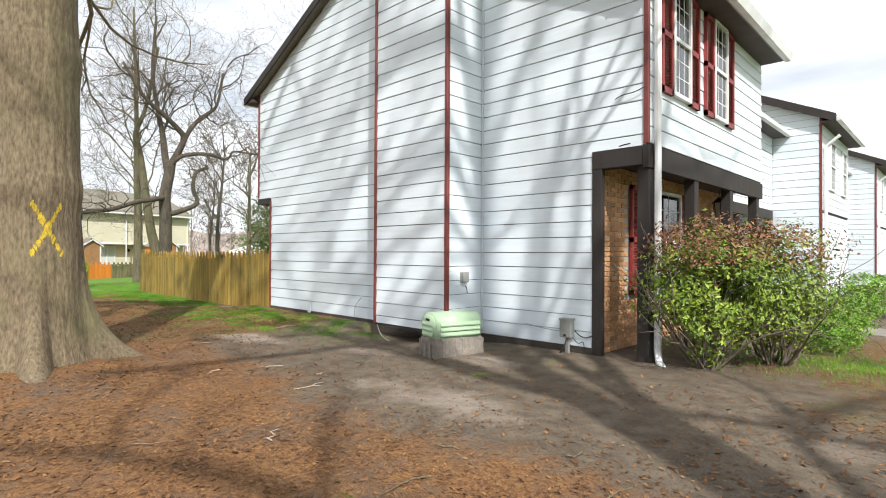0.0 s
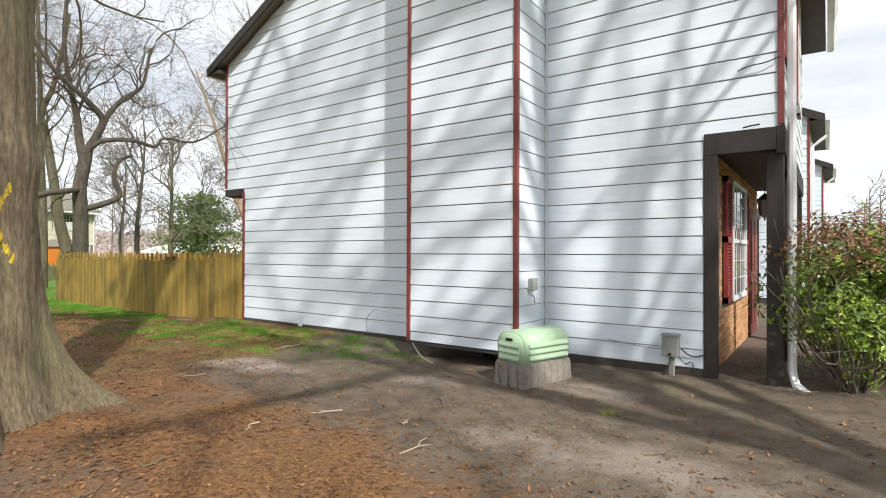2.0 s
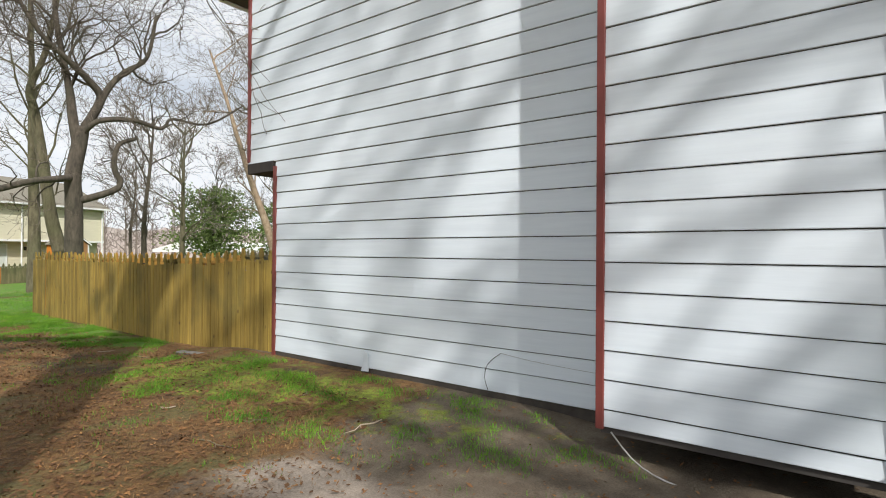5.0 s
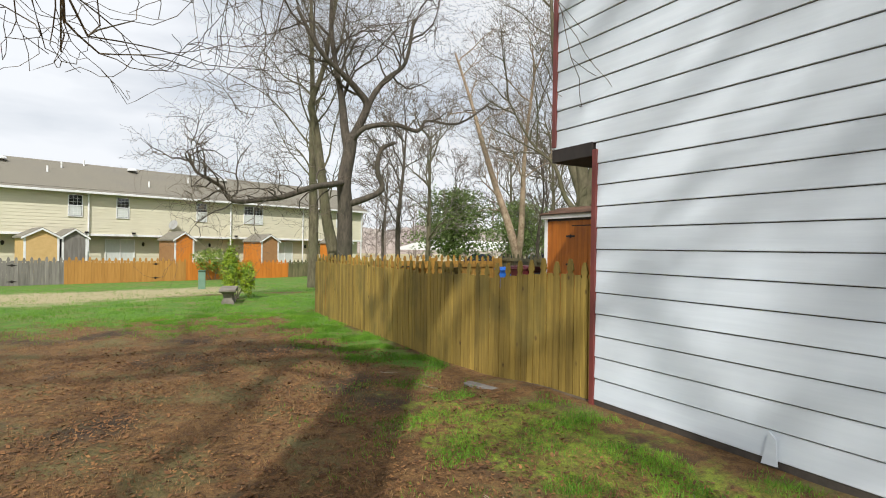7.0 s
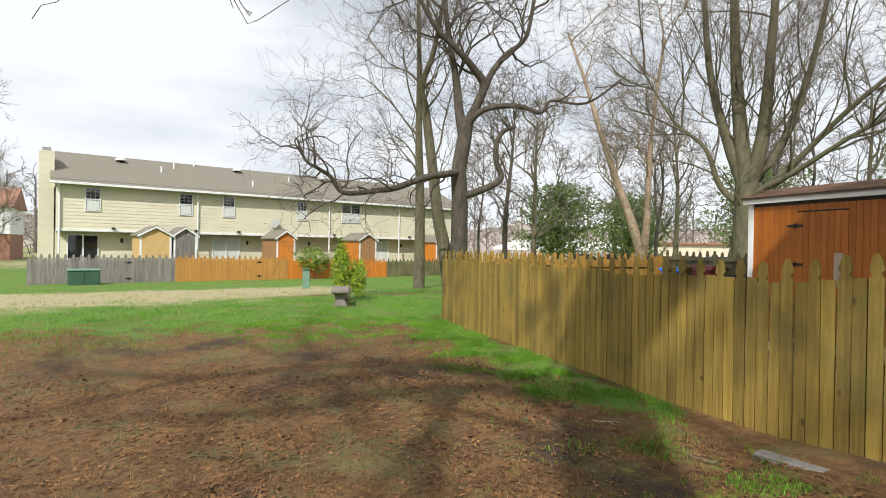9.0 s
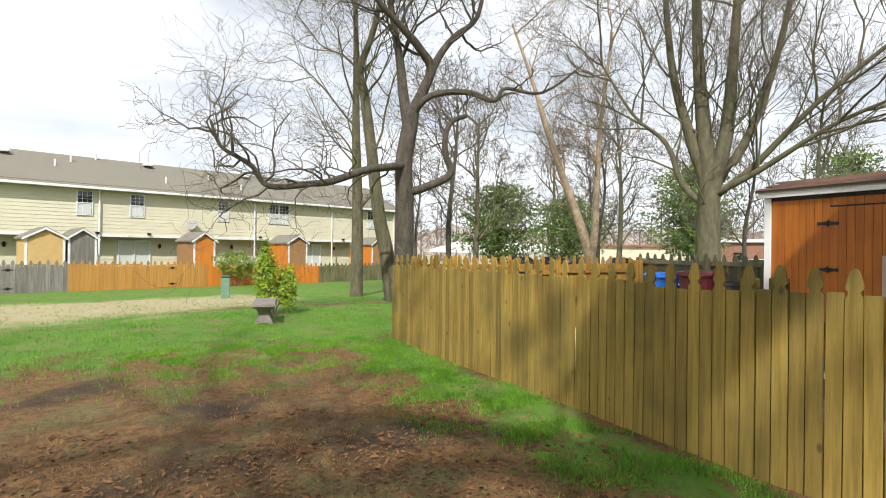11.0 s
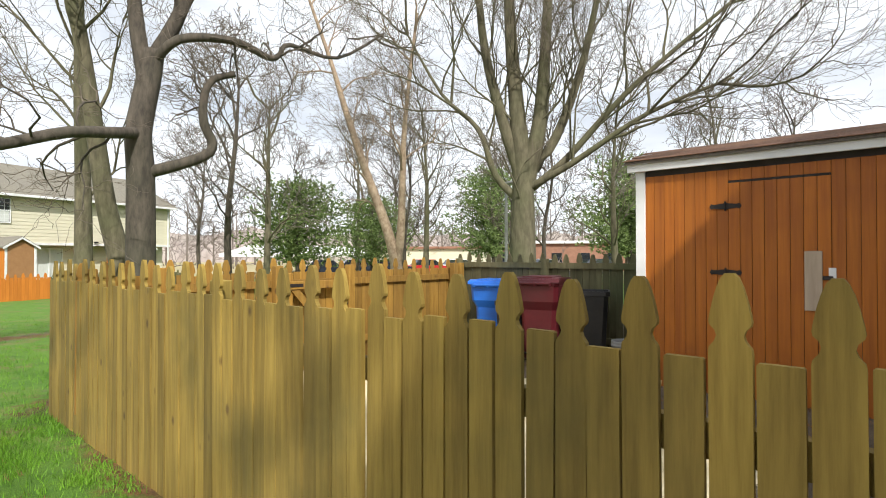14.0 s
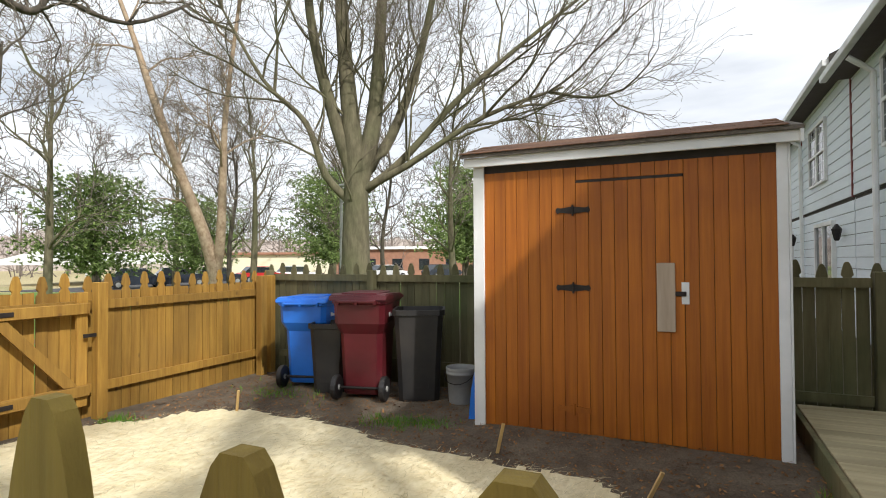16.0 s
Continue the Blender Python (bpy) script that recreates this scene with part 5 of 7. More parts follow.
# ---- shrubs ----
def leaf_mesh(name, seed, count, shape, size, material, centre=(0, 0, 0), shell=0.55, cull=-0.28):
    """Folded leaves scattered through a lumpy volume; shape gives the half-axes."""
    rnd = random.Random(seed)
    verts, faces = [], []
    while len(faces) < count * 2:
        d = Vector((rnd.gauss(0, 1), rnd.gauss(0, 1), rnd.gauss(0, 1))).normalized()
        lump = 0.8 + 0.38 * noise.noise(d * 2.1 + Vector((seed, 0, 0))) + 0.22 * noise.noise(d * 5.3 + Vector((0, seed, 0)))
        r = lump * (shell + (1 - shell) * rnd.random() ** 0.6)
        c = Vector((d.x * shape[0] * r + centre[0], d.y * shape[1] * r + centre[1], d.z * shape[2] * r + centre[2]))
        if c.z < 0.03 or noise.noise(c * 2.7 + Vector((3, seed, 1))) < cull:
            continue
        n = (d + Vector((rnd.gauss(0, 0.6), rnd.gauss(0, 0.6), rnd.gauss(0, 0.6) + 0.5))).normalized()
        u = n.orthogonal().normalized()
        u.rotate(Matrix.Rotation(rnd.uniform(0, 6.28), 3, n))
        v = n.cross(u)
        s = size * rnd.uniform(0.6, 1.25)
        b = len(verts)
        verts += [tuple(c - u * s), tuple(c + v * s * 0.45 + n * s * 0.15), tuple(c + u * s), tuple(c - v * s * 0.45 + n * s * 0.15)]
        faces += [(b, b + 1, b + 2), (b, b + 2, b + 3)]
    return mesh_from(name, verts, faces, material, False)


def stems_mesh(seed, count, shape, r, spread):
    w = Wood(seed)
    for i in range(count):
        a = w.rnd.uniform(0, 6.28)
        d = Vector((math.cos(a) * spread * shape[0], math.sin(a) * spread * shape[1], shape[2]))
        w.grow(Vector((math.cos(a) * 0.12 * shape[0], math.sin(a) * 0.12 * shape[1], 0)), d, shape[2] * 1.05 * w.rnd.uniform(0.7, 1.1), r, 2, dict(depth=3, wander=0.13, lift=0.03, spread=0.42, kids=(4, 4, 3), seg=7, floor=-1))
    verts, faces = list(w.thick[0]), list(w.thick[1])
    o = len(verts)
    verts += w.thin[0]
    faces += [tuple(i + o for i in f) for f in w.thin[1]]
    return mesh_from("stems", verts, faces, M_TWIG)


def shrub(name, label, x, y, shape, count, size, material, seed, stems=14, second=None, lift=0.5, shell=0.55, group=""):
    t = thing(name, label, "shrub", x, y, ground_z(x, y) - 0.02, group=group)
    part("leaves", leaf_mesh("leaves", seed, count, shape, size, material, (0, 0, shape[2] * (lift + 0.5)), shell), material, t)
    if stems:
        part("stem_tangle", stems_mesh(seed, stems, (shape[0], shape[1], shape[2] * 1.2), 0.016, 0.5), M_TWIG, t)
    if second:
        part("new_leaves", leaf_mesh("new_leaves", seed + 50, second[0], (shape[0] * 0.95, shape[1] * 0.95, shape[2] * 0.45), second[1], second[2], (0, 0, shape[2] * 1.55), 0.5), second[2], t, "rusty new growth")
    return t


shrub("flowering_shrub", "leggy leafy shrub with yellow green leaves before the porch", -2.15, 6.62, (0.95, 1.0, 0.92), 9000, 0.032, M_LEAF, 5, 34, (2600, 0.026, M_RUSTLEAF), 0.5, 0.25)
shrub("flowering_shrub", "leggy leafy shrub with rusty tips beside the porch", -1.6, 7.4, (0.9, 1.0, 0.92), 7500, 0.03, M_LEAF, 9, 22, (1500, 0.026, M_RUSTLEAF), 0.5, 0.3)
for k, y in enumerate((9.0, 9.9, 10.8)):
    shrub("clipped_hedge", "clipped green box hedge along the porch", -1.35, y, (0.5, 0.58, 0.42 + 0.05 * k), 3800, 0.02, M_HEDGE, 20 + k, 0, None, 0.42, 0.75, group="hedge along the porch")
for k, (x, y, r) in enumerate(((-1.4, 15.0, 0.9), (-1.1, 17.2, 1.0), (-0.5, 20.0, 1.0), (1.2, 22.5, 1.1), (2.6, 26, 1.2))):
    shrub("clipped_hedge", "rounded green hedge before a neighbouring house", x, y, (r, r * 1.1, 0.55), 2600, 0.035, M_HEDGE, 30 + k, 0, None, 0.45, 0.75, group="hedges before the row")
shrub("dry_shrub", "dry tan shrub in the front bed", -0.3, 14.3, (0.5, 0.6, 0.4), 900, 0.03, M_RUSTLEAF, 44, 10)
# columnar bush by the bench, bush behind the orange fence
t_bush = thing("columnar_bush", "bright yellow green columnar bush beside the bench", "shrub", -24.3, 4.95, ground_z(-24.3, 4.95) - 0.03)
for k, (dx, dy, hx, hz) in enumerate(((0, -0.16, 0.36, 0.86), (0.05, 0.28, 0.3, 0.62), (0.0, -0.2, 0.14, 1.0))):
    part("leaves", leaf_mesh("leaves", 60 + k, (3600, 2400, 500)[k], (hx * 0.95, hx * 0.95, hz), 0.036, M_BRIGHTLEAF, (dx, dy, hz + 0.04), 0.25, -2), M_BRIGHTLEAF, t_bush)
part("stem", stems_mesh(64, 8, (0.3, 0.3, 0.9), 0.015, 0.5), M_TWIG, t_bush)
fb = shrub("rounded_bush", "rounded olive green bush behind the fence", -41.3, 6.3, (1.0, 1.35, 0.85), 2600, 0.06, M_LEAF, 70, 8, None, 0.9, 0.5)


# ---- evergreens and background ----
def pine(seed, x, y, h, r, trunk=0.14, z=None, density=1.0):
    rnd = random.Random(seed)
    g = ground_z(x, y) if z is None else z
    t = thing("pine_tree", "rounded olive green pine with a bare lower trunk", "tree", x, y, g, group="pines beyond the yard")
    part("trunk", lathe([(trunk * 1.3, -0.1), (trunk, 0.6), (trunk * 0.7, h * 0.6), (0.02, h)], 8), M_BARK2, t)
    verts, faces = [], []
    n = int(h * 34 * density)
    for i in range(n):
        f = (i + rnd.random()) / n
        zz = h * (0.22 + 0.78 * f)
        a = rnd.uniform(0, 6.283)
        ln = r * math.sqrt(max(0.02, 1 - ((f - 0.36) / 0.66) ** 2)) * rnd.uniform(0.45, 1.05) * (1 + 0.2 * math.sin(a * 3 + f * 9)) + 0.15
        d = Vector((math.cos(a), math.sin(a), rnd.uniform(-0.05, 0.3)))
        steps = max(3, int(ln / 0.16))
        for k in range(1, steps + 1):
            q = d * (ln * k / steps) + Vector((rnd.gauss(0, 0.12), rnd.gauss(0, 0.12), zz + rnd.gauss(0, 0.16) + 0.06 * ln * (k / steps) ** 2))
            for _ in range(6):
                e = Vector((rnd.gauss(0, 1), rnd.gauss(0, 1), rnd.gauss(0, 0.7) + 0.35)).normalized()
                s = rnd.uniform(0.1, 0.22)
                u = e.orthogonal().normalized() * 0.042
                b = len(verts)
                verts += [tuple(q - u), tuple(q + u), tuple(q + e * s + d * 0.05)]
                faces.append((b, b + 1, b + 2))
    part("crown", mesh_from("crown", verts, faces, M_NEEDLE, False), M_NEEDLE, t)
    return t


pine(1, -42.0, 23.0, 6.2, 3.3, density=1.3)
pine(2, -44.5, 31.0, 6.0, 3.5, density=1.3)
pine(3, -37.5, 36.5, 8.0, 3.4, density=1.3)
pine(4, -26.5, 34.5, 6.8, 3.0, density=1.2)
pine(5, -31.5, 46.0, 7.0, 3.2)


def bare_tree(seed, x, y, h, r, thick, thin, depth=4, kids=(5, 5, 4, 3), group="bare trees beyond the yard"):
    w = Wood(seed)
    g = ground_z(x, y)
    spec = dict(SPEC, depth=depth, kids=kids, lift=0.07, wander=0.13, spread=0.65, rmin=0.011)
    line = curve_limb(w, [(x, y, g - 0.1), (x + w.rnd.uniform(-0.2, 0.2), y + w.rnd.uniform(-0.2, 0.2), g + h * 0.35), (x + w.rnd.uniform(-0.4, 0.4), y, g + h * 0.7), (x, y + w.rnd.uniform(-0.4, 0.4), g + h)], r, 0.03, 8)
    sprout(w, line, spec, 13, h * 0.3, r * 0.33, 0.22, 1, 0.5)
    t = w.finish("bare_tree", "bare grey deciduous tree beyond the yard", thick, thin, (x, y, g))
    return tagged(t, group=group)


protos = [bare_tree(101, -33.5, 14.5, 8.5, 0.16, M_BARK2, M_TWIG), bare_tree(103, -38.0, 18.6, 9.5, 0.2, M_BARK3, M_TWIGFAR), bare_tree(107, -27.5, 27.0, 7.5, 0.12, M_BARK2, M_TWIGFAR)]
for k, (x, y, s, rz) in enumerate(((-36, 26, 0.95, 40), (-33, 24.5, 0.9, 100), (-48, 27, 1.1, 200), (-31, 29.5, 0.85, 300), (-50, 34, 1.2, 20), (-40, 41, 1.1, 150), (-33, 47, 1.15, 250), (-22.5, 36, 1.0, 60), (-27, 46, 1.3, 130), (-55, 23, 1.1, 10), (-22, 22.5, 0.7, 210), (-18.5, 33, 1.0, 280), (-52, 40, 1.25, 70), (-45, 47, 1.2, 340))):
    c = copy_thing(protos[k % 3], pose(x, y, ground_z(x, y), 0, 0, rz) @ Matrix.Scale(s, 4))
    c.scale = (s, s, s)
for k, (x, y, s, rz) in enumerate(((-58, -22, 1.0, 40), (-52, -16.5, 0.85, 90), (-49, -11.0, 0.6, 190), (-66, -20, 1.2, 250))):
    c = copy_thing(protos[1], pose(x, y, ground_z(x, y), 0, 0, rz))
    c.scale = (s, s, s)


def far_woods():
    """The wood line all round, beyond the houses; its haze lies in the twig colour."""
    w = Wood(211)
    for k in range(170):
        a = radians(60 + 235 * (k + w.rnd.random()) / 170)
        d = w.rnd.uniform(85, 135)
        x, y = -20 + d * math.cos(a), 5 + d * math.sin(a)
        h = w.rnd.uniform(8, 14)
        line = curve_limb(w, [(x, y, -0.6), (x, y, h * 0.5), (x, y, h)], 0.25, 0.05, 4)
        for i in range(11):
            f = 0.12 + 0.88 * i / 11
            p = Vector((x, y, h * f))
            ang = w.rnd.uniform(0, 6.28)
            w.grow(p, Vector((math.cos(ang), math.sin(ang), 0.9)), h * 0.26 * (1.2 - 0.6 * f), 0.1, 2, dict(depth=4, wander=0.14, lift=0.06, spread=0.6, kids=(3, 3, 3, 2), seg=4, rmin=0.045, sides=3))
    for k in range(150):
        a = radians(60 + 250 * (k + w.rnd.random()) / 150)
        d = w.rnd.uniform(66, 112)
        x, y = -20 + d * math.cos(a), 5 + d * math.sin(a)
        for _ in range(4):
            ang = w.rnd.uniform(0, 6.28)
            w.grow(Vector((x + w.rnd.gauss(0, 1.5), y + w.rnd.gauss(0, 1.5), -0.6)), Vector((math.cos(ang) * 0.5, math.sin(ang) * 0.5, 1)), w.rnd.uniform(2.5, 5.0), 0.08, 2, dict(depth=4, wander=0.16, lift=0.05, spread=0.6, kids=(4, 4, 3, 3), seg=3, rmin=0.04, sides=3))
    verts, faces = list(w.thick[0]), list(w.thick[1])
    o = len(verts)
    verts += w.thin[0]
    faces += [tuple(i + o for i in f) for f in w.thin[1]]
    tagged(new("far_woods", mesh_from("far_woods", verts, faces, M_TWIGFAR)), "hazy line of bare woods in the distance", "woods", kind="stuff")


far_woods()


def wood_ridge():
    """Two ragged belts of woodland far behind everything, their haze put into the pale colour."""
    for d, low, amp, seed in ((150, 6.0, 3.0, 1), (175, 8.5, 4.0, 9)):
        verts, faces, n = [], [], 1500
        for i in range(n + 1):
            a = radians(55 + 245 * i / n)
            x, y = -20 + d * math.cos(a), 5 + d * math.sin(a)
            top = low + amp * noise.noise(Vector((a * 9, seed, 0))) + 0.8 * noise.noise(Vector((a * 60, seed, 3))) + 0.9 * noise.noise(Vector((a * 260, seed, 5)))
            verts += [(x, y, -3.0), (x, y, top), (x * 1.05, y * 1.05, -3.0)]
        for i in range(n):
            b = 3 * i
            faces += [(b, b + 3, b + 4, b + 1), (b + 1, b + 4, b + 5, b + 2)]
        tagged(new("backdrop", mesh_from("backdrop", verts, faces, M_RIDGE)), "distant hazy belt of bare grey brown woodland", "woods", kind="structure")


# pale greyed tones carry the distance haze; the air itself is clear
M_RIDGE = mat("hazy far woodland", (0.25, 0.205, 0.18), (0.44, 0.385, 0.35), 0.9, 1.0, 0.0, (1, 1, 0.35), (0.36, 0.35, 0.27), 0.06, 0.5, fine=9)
wood_ridge()


def car(x, y, rz, paint, label):
    t = thing("parked_car", label, "car", x, y, ground_z(x, y), rz, group="cars on the far car park")
    bm = bmesh.new()
    prism(bm, [(-2.1, 0.3), (2.1, 0.3), (2.2, 0.55), (2.1, 0.8), (1.2, 0.92), (-1.9, 0.95), (-2.15, 0.7)], "y", -0.85, 0.85)
    part("body", bm, paint, t)
    bm = bmesh.new()
    prism(bm, [(-1.7, 0.93), (1.15, 0.91), (0.5, 1.42), (-1.2, 1.45)], "y", -0.74, 0.74)
    part("cabin", bm, M_GLASS, t)
    part("roof", cube(-1.15, -0.72, 1.44, 0.48, 0.72, 1.49, 0.02), paint, t)
    for sx in (-1.3, 1.35):
        for sy in (-0.86, 0.86):
            wh = part("wheel", rod((sx, sy - 0.1, 0.32), (sx, sy + 0.1, 0.32), 0.32, 14), M_BLACK, t)
            part("rim", rod((sx, sy - 0.11, 0.32), (sx, sy + 0.11, 0.32), 0.18, 10), M_METALBOX, wh)


for k, (x, y, m, lab) in enumerate(((-52, 32.5, M_CARDARK, "dark blue saloon on the far car park"), (-52, 36.0, M_CARDARK, "dark parked saloon in the far car park"), (-51, 39.0, M_CARDARK, "dark parked car beside the trees"), (-50, 43.0, M_RED, "bright red car on the far car park"), (-49, 46.5, M_FARWHITE, "white car on the far car park"), (-44, 55.0, M_FARWHITE, "white parked van by the brick building"), (-40, 60.0, M_CARDARK, "dark car by the brick building"))):
    car(x, y, 60, m, lab)


def far_buildings():
    t = thing("market_canopy", "long white canopy roof beyond the car park", "canopy", -66, 40, -0.6, 20, kind="structure")
    bm = bmesh.new()
    prism(bm, [(-4, 2.0), (4, 2.0), (4, 2.3), (0, 3.2), (-4, 2.3)], "y", -9, 9)
    part("roof", bm, M_FARWHITE, t)
    for sy in (-8, -4, 0, 4, 8):
        part("post", rod((3.5, sy, 0), (3.5, sy, 2.0), 0.08), M_WHITE, t)
    b = thing("brick_building", "long low orange brick building in the distance", "building", -44, 72, -0.6, 25, kind="structure")
    part("wall", cube(-16, -4, 0, 16, 4, 3.6, 0.02), M_FARBRICK, b)
    part("roof", cube(-16.4, -4.4, 3.6, 16.4, 4.4, 3.95, 0.02), M_WHITE, b)
    part("roof_unit", cube(-2, -1.5, 3.95, 1, 1.0, 5.0, 0.05), M_WHITE, b)
    for i in range(9):
        part("window", cube(-14.5 + 3.4 * i, -4.06, 1.0, -13.2 + 3.4 * i, -3.97, 2.4, 0), M_GLASS, b)
    w = thing("brick_building", "small pale and brick building across the road", "building", -64, 62, -0.6, 30, kind="structure")
    part("wall", cube(-9, -4, 0, 9, 4, 3.0, 0.02), M_CREAM, w)
    part("roof", cube(-9.4, -4.4, 3.0, 9.4, 4.4, 3.3, 0.02), M_FARBRICK, w)
    p = thing("lamp_pole", "grey steel lamp pole beyond the yard", "lamp pole", -26.0, 21.6, ground_z(-26, 21.6))
    part("pole", lathe([(0.1, -0.1), (0.1, 0.1), (0.065, 0.2), (0.05, 4.2)], 10), M_METALBOX, p)
    part("head", cube(-0.05, -0.12, 4.15, 0.4, 0.12, 4.25, 0.03), M_METALBOX, p)
    for x, y, rz in ((-74, -24, 10), (-66, -30, 20)):
        f = thing("brick_house", "distant brick and white town house", "house", x, y, -0.5, rz, kind="structure")
        part("wall", cube(-4, -6, 0, 4, 6, 2.6, 0), M_FARBRICK, f)
        part("upper_wall", cube(-4, -6, 2.6, 4.1, 6, 5.2, 0), M_WHITE, f)
        bm = bmesh.new()
        prism(bm, [(-4.4, 5.1), (4.5, 5.1), (0, 7.2)], "y", -6.3, 6.3)
        part("roof", bm, M_FARBRICK, f)
    road = thing("car_park", "grey asphalt car park", "car park", kind="structure")
    bm = bmesh.new()
    prism(bm, [(-58, 26), (-42, 30), (-30, 62), (-56, 62)], "z", -0.4, -0.33)
    part("asphalt", bm, M_ASPHALT, road)


far_buildings()


# ---- the rest of the white row ----
def neighbour(y0, y1, xf, xr, label, porch=0.6, e=4.95, rear=0.02):
    h = thing("house", label, "house", 0, 0, 0, kind="structure")
    xm = (xf + xr) / 2
    bm = bmesh.new()
    prism(bm, [(xr + rear, 0), (xf - porch, 0), (xf - porch, 2.7), (xf, 2.705), (xf, e), (xm, e + PITCH * (xf - xm)), (xr, e), (xr, 2.7), (xr + rear, 2.7)], "y", y0, y1)
    wall = part("wall", bm, M_SHEATH, h, "white clapboard wall")
    z = 2.72
    while z < e:
        lap_board(wall, "y", xr, -1, y0, y1, z)
        lap_board(wall, "y", xf, 1, y0, y1, z)
        z += LAP
    z = 0.2
    while z < 2.6:
        lap_board(wall, "y", xf - porch, 1, y0, y1, z)
        lap_board(wall, "y", xr + rear, -1, y0, y1, z)
        z += LAP
    z = 0.3
    while z < e + PITCH * (xf - xm) - 0.2:
        cut = max(0.0, (z - e) / PITCH)
        cut2 = max(0.0, (z + LAP - e) / PITCH)
        if xf - cut2 > xr + cut2 + 0.1:
            a, b = (xr + rear, xf - porch) if z < 2.6 else (xr + cut, xf - cut)
            c, d = (a, b) if z < 2.6 else (xr + cut2, xf - cut2)
            lap_board(wall, "x", y0, -1, a, b, z, (c, d))
        z += LAP
    for s, xe in ((-1, xr - 0.36), (1, xf + 0.36)):
        ze = e - PITCH * 0.36 + 0.05
        zr = e + PITCH * (xf - xm) + 0.05
        bm = bmesh.new()
        prism(bm, [(xe, ze), (xm, zr), (xm, zr + 0.14), (xe, ze + 0.14)], "y", y0 - 0.18, y1 + 0.1)
        part("roof", bm, M_ROOF, h)
        bm = bmesh.new()
        prism(bm, [(xe, ze - 0.06), (xm, zr - 0.06), (xm, zr + 0.15), (xe, ze + 0.16)], "y", y0 - 0.21, y0 - 0.182)
        part("rake_board", bm, M_DARKTRIM, h)
        part("soffit", cube(min(xe, xe - s * 0.35), y0 - 0.17, ze - 0.03, max(xe, xe - s * 0.35), y1, ze + 0.01, 0), M_SOFFIT, h)
        part("gutter", cube(min(xe, xe + s * 0.11), y0 - 0.18, ze - 0.03, max(xe, xe + s * 0.11), y1 + 0.1, ze + 0.09, 0.01), M_WHITE, h)
    for xx, s, yd in ((xr, -1, y0 + 4.55), (xf, 1, y0 + 0.2)):
        bm = bmesh.new()
        tube(bm, [Vector(p) for p in ((xx + s * 0.4, yd, 4.72), (xx + s * 0.25, yd, 4.6), (xx + s * 0.08, yd, 4.45), (xx + s * 0.08, yd, 0.3))], [0.045] * 4, 8)
        part("downspout", bm, M_WHITE, h)
        part("corner_board", cube(xx - 0.03, y0 - 0.03, 0.2 if s > 0 and porch < 0.1 else 2.7, xx + 0.03, y0 + 0.03, e), M_REDTRIM, h)
    if porch > 0.1:
        part("porch_band", cube(xf - 0.05, y0, 2.5, xf + 0.03, y1, 2.76), M_DARKTRIM, h)
    for y in (y0 + 0.1, (y0 + y1) / 2, y1 - 0.1) if porch > 0.1 else ():
        part("post", cube(xf - 0.12, y - 0.07, 0.1, xf, y + 0.07, 2.5), M_DARKTRIM, h)
    m = (y0 + y1) / 2
    for yy in (m - 1.2, m + 0.9):
        build_window(h, xf + 0.012, yy, 3.4, yy + 0.7, 4.7, 1)
    build_window(h, xr - 0.012, m - 0.4, 3.3, m + 0.35, 4.55, -1)
    build_window(h, xr - 0.012, m + 0.45, 3.3, m + 1.2, 4.55, -1)
    d = part("patio_door", cube(xr - 0.03, m - 0.9, 0.4, xr + 0.005, m + 0.7, 2.3, 0), M_GLASS, h, "white framed sliding door")
    bm = bmesh.new()
    for a, b in ((m - 0.98, m - 0.9), (m - 0.14, m - 0.06), (m + 0.7, m + 0.78)):
        box(bm, xr - 0.07, a, 0.3, xr + 0.015, b, 2.38)
    box(bm, xr - 0.07, m - 0.9, 2.3, xr + 0.015, m + 0.7, 2.38)
    part("frame", bm, M_WHITE, d)
    lamp = part("wall_lantern", lathe([(0.03, 0), (0.05, 0.03), (0.085, 0.2), (0.09, 0.22), (0.02, 0.32)], 6), M_IRON, h, "black wall lantern")
    lamp.location = (xr - 0.11, m - 1.6, 1.95)


neighbour(11.37, 17.45, -3.9, -12.1, "white clapboard town house set back from its neighbour")
neighbour(17.5, 22.2, -2.75, -12.1, "white clapboard town house with dark trim further along", 0.02, 5.2)
neighbour(22.25, 27.4, -3.7, -12.1, "white clapboard town house at mid row")
neighbour(27.45, 32.5, -2.5, -12.1, "white clapboard town house at the row's far end", 0.02, 5.2)

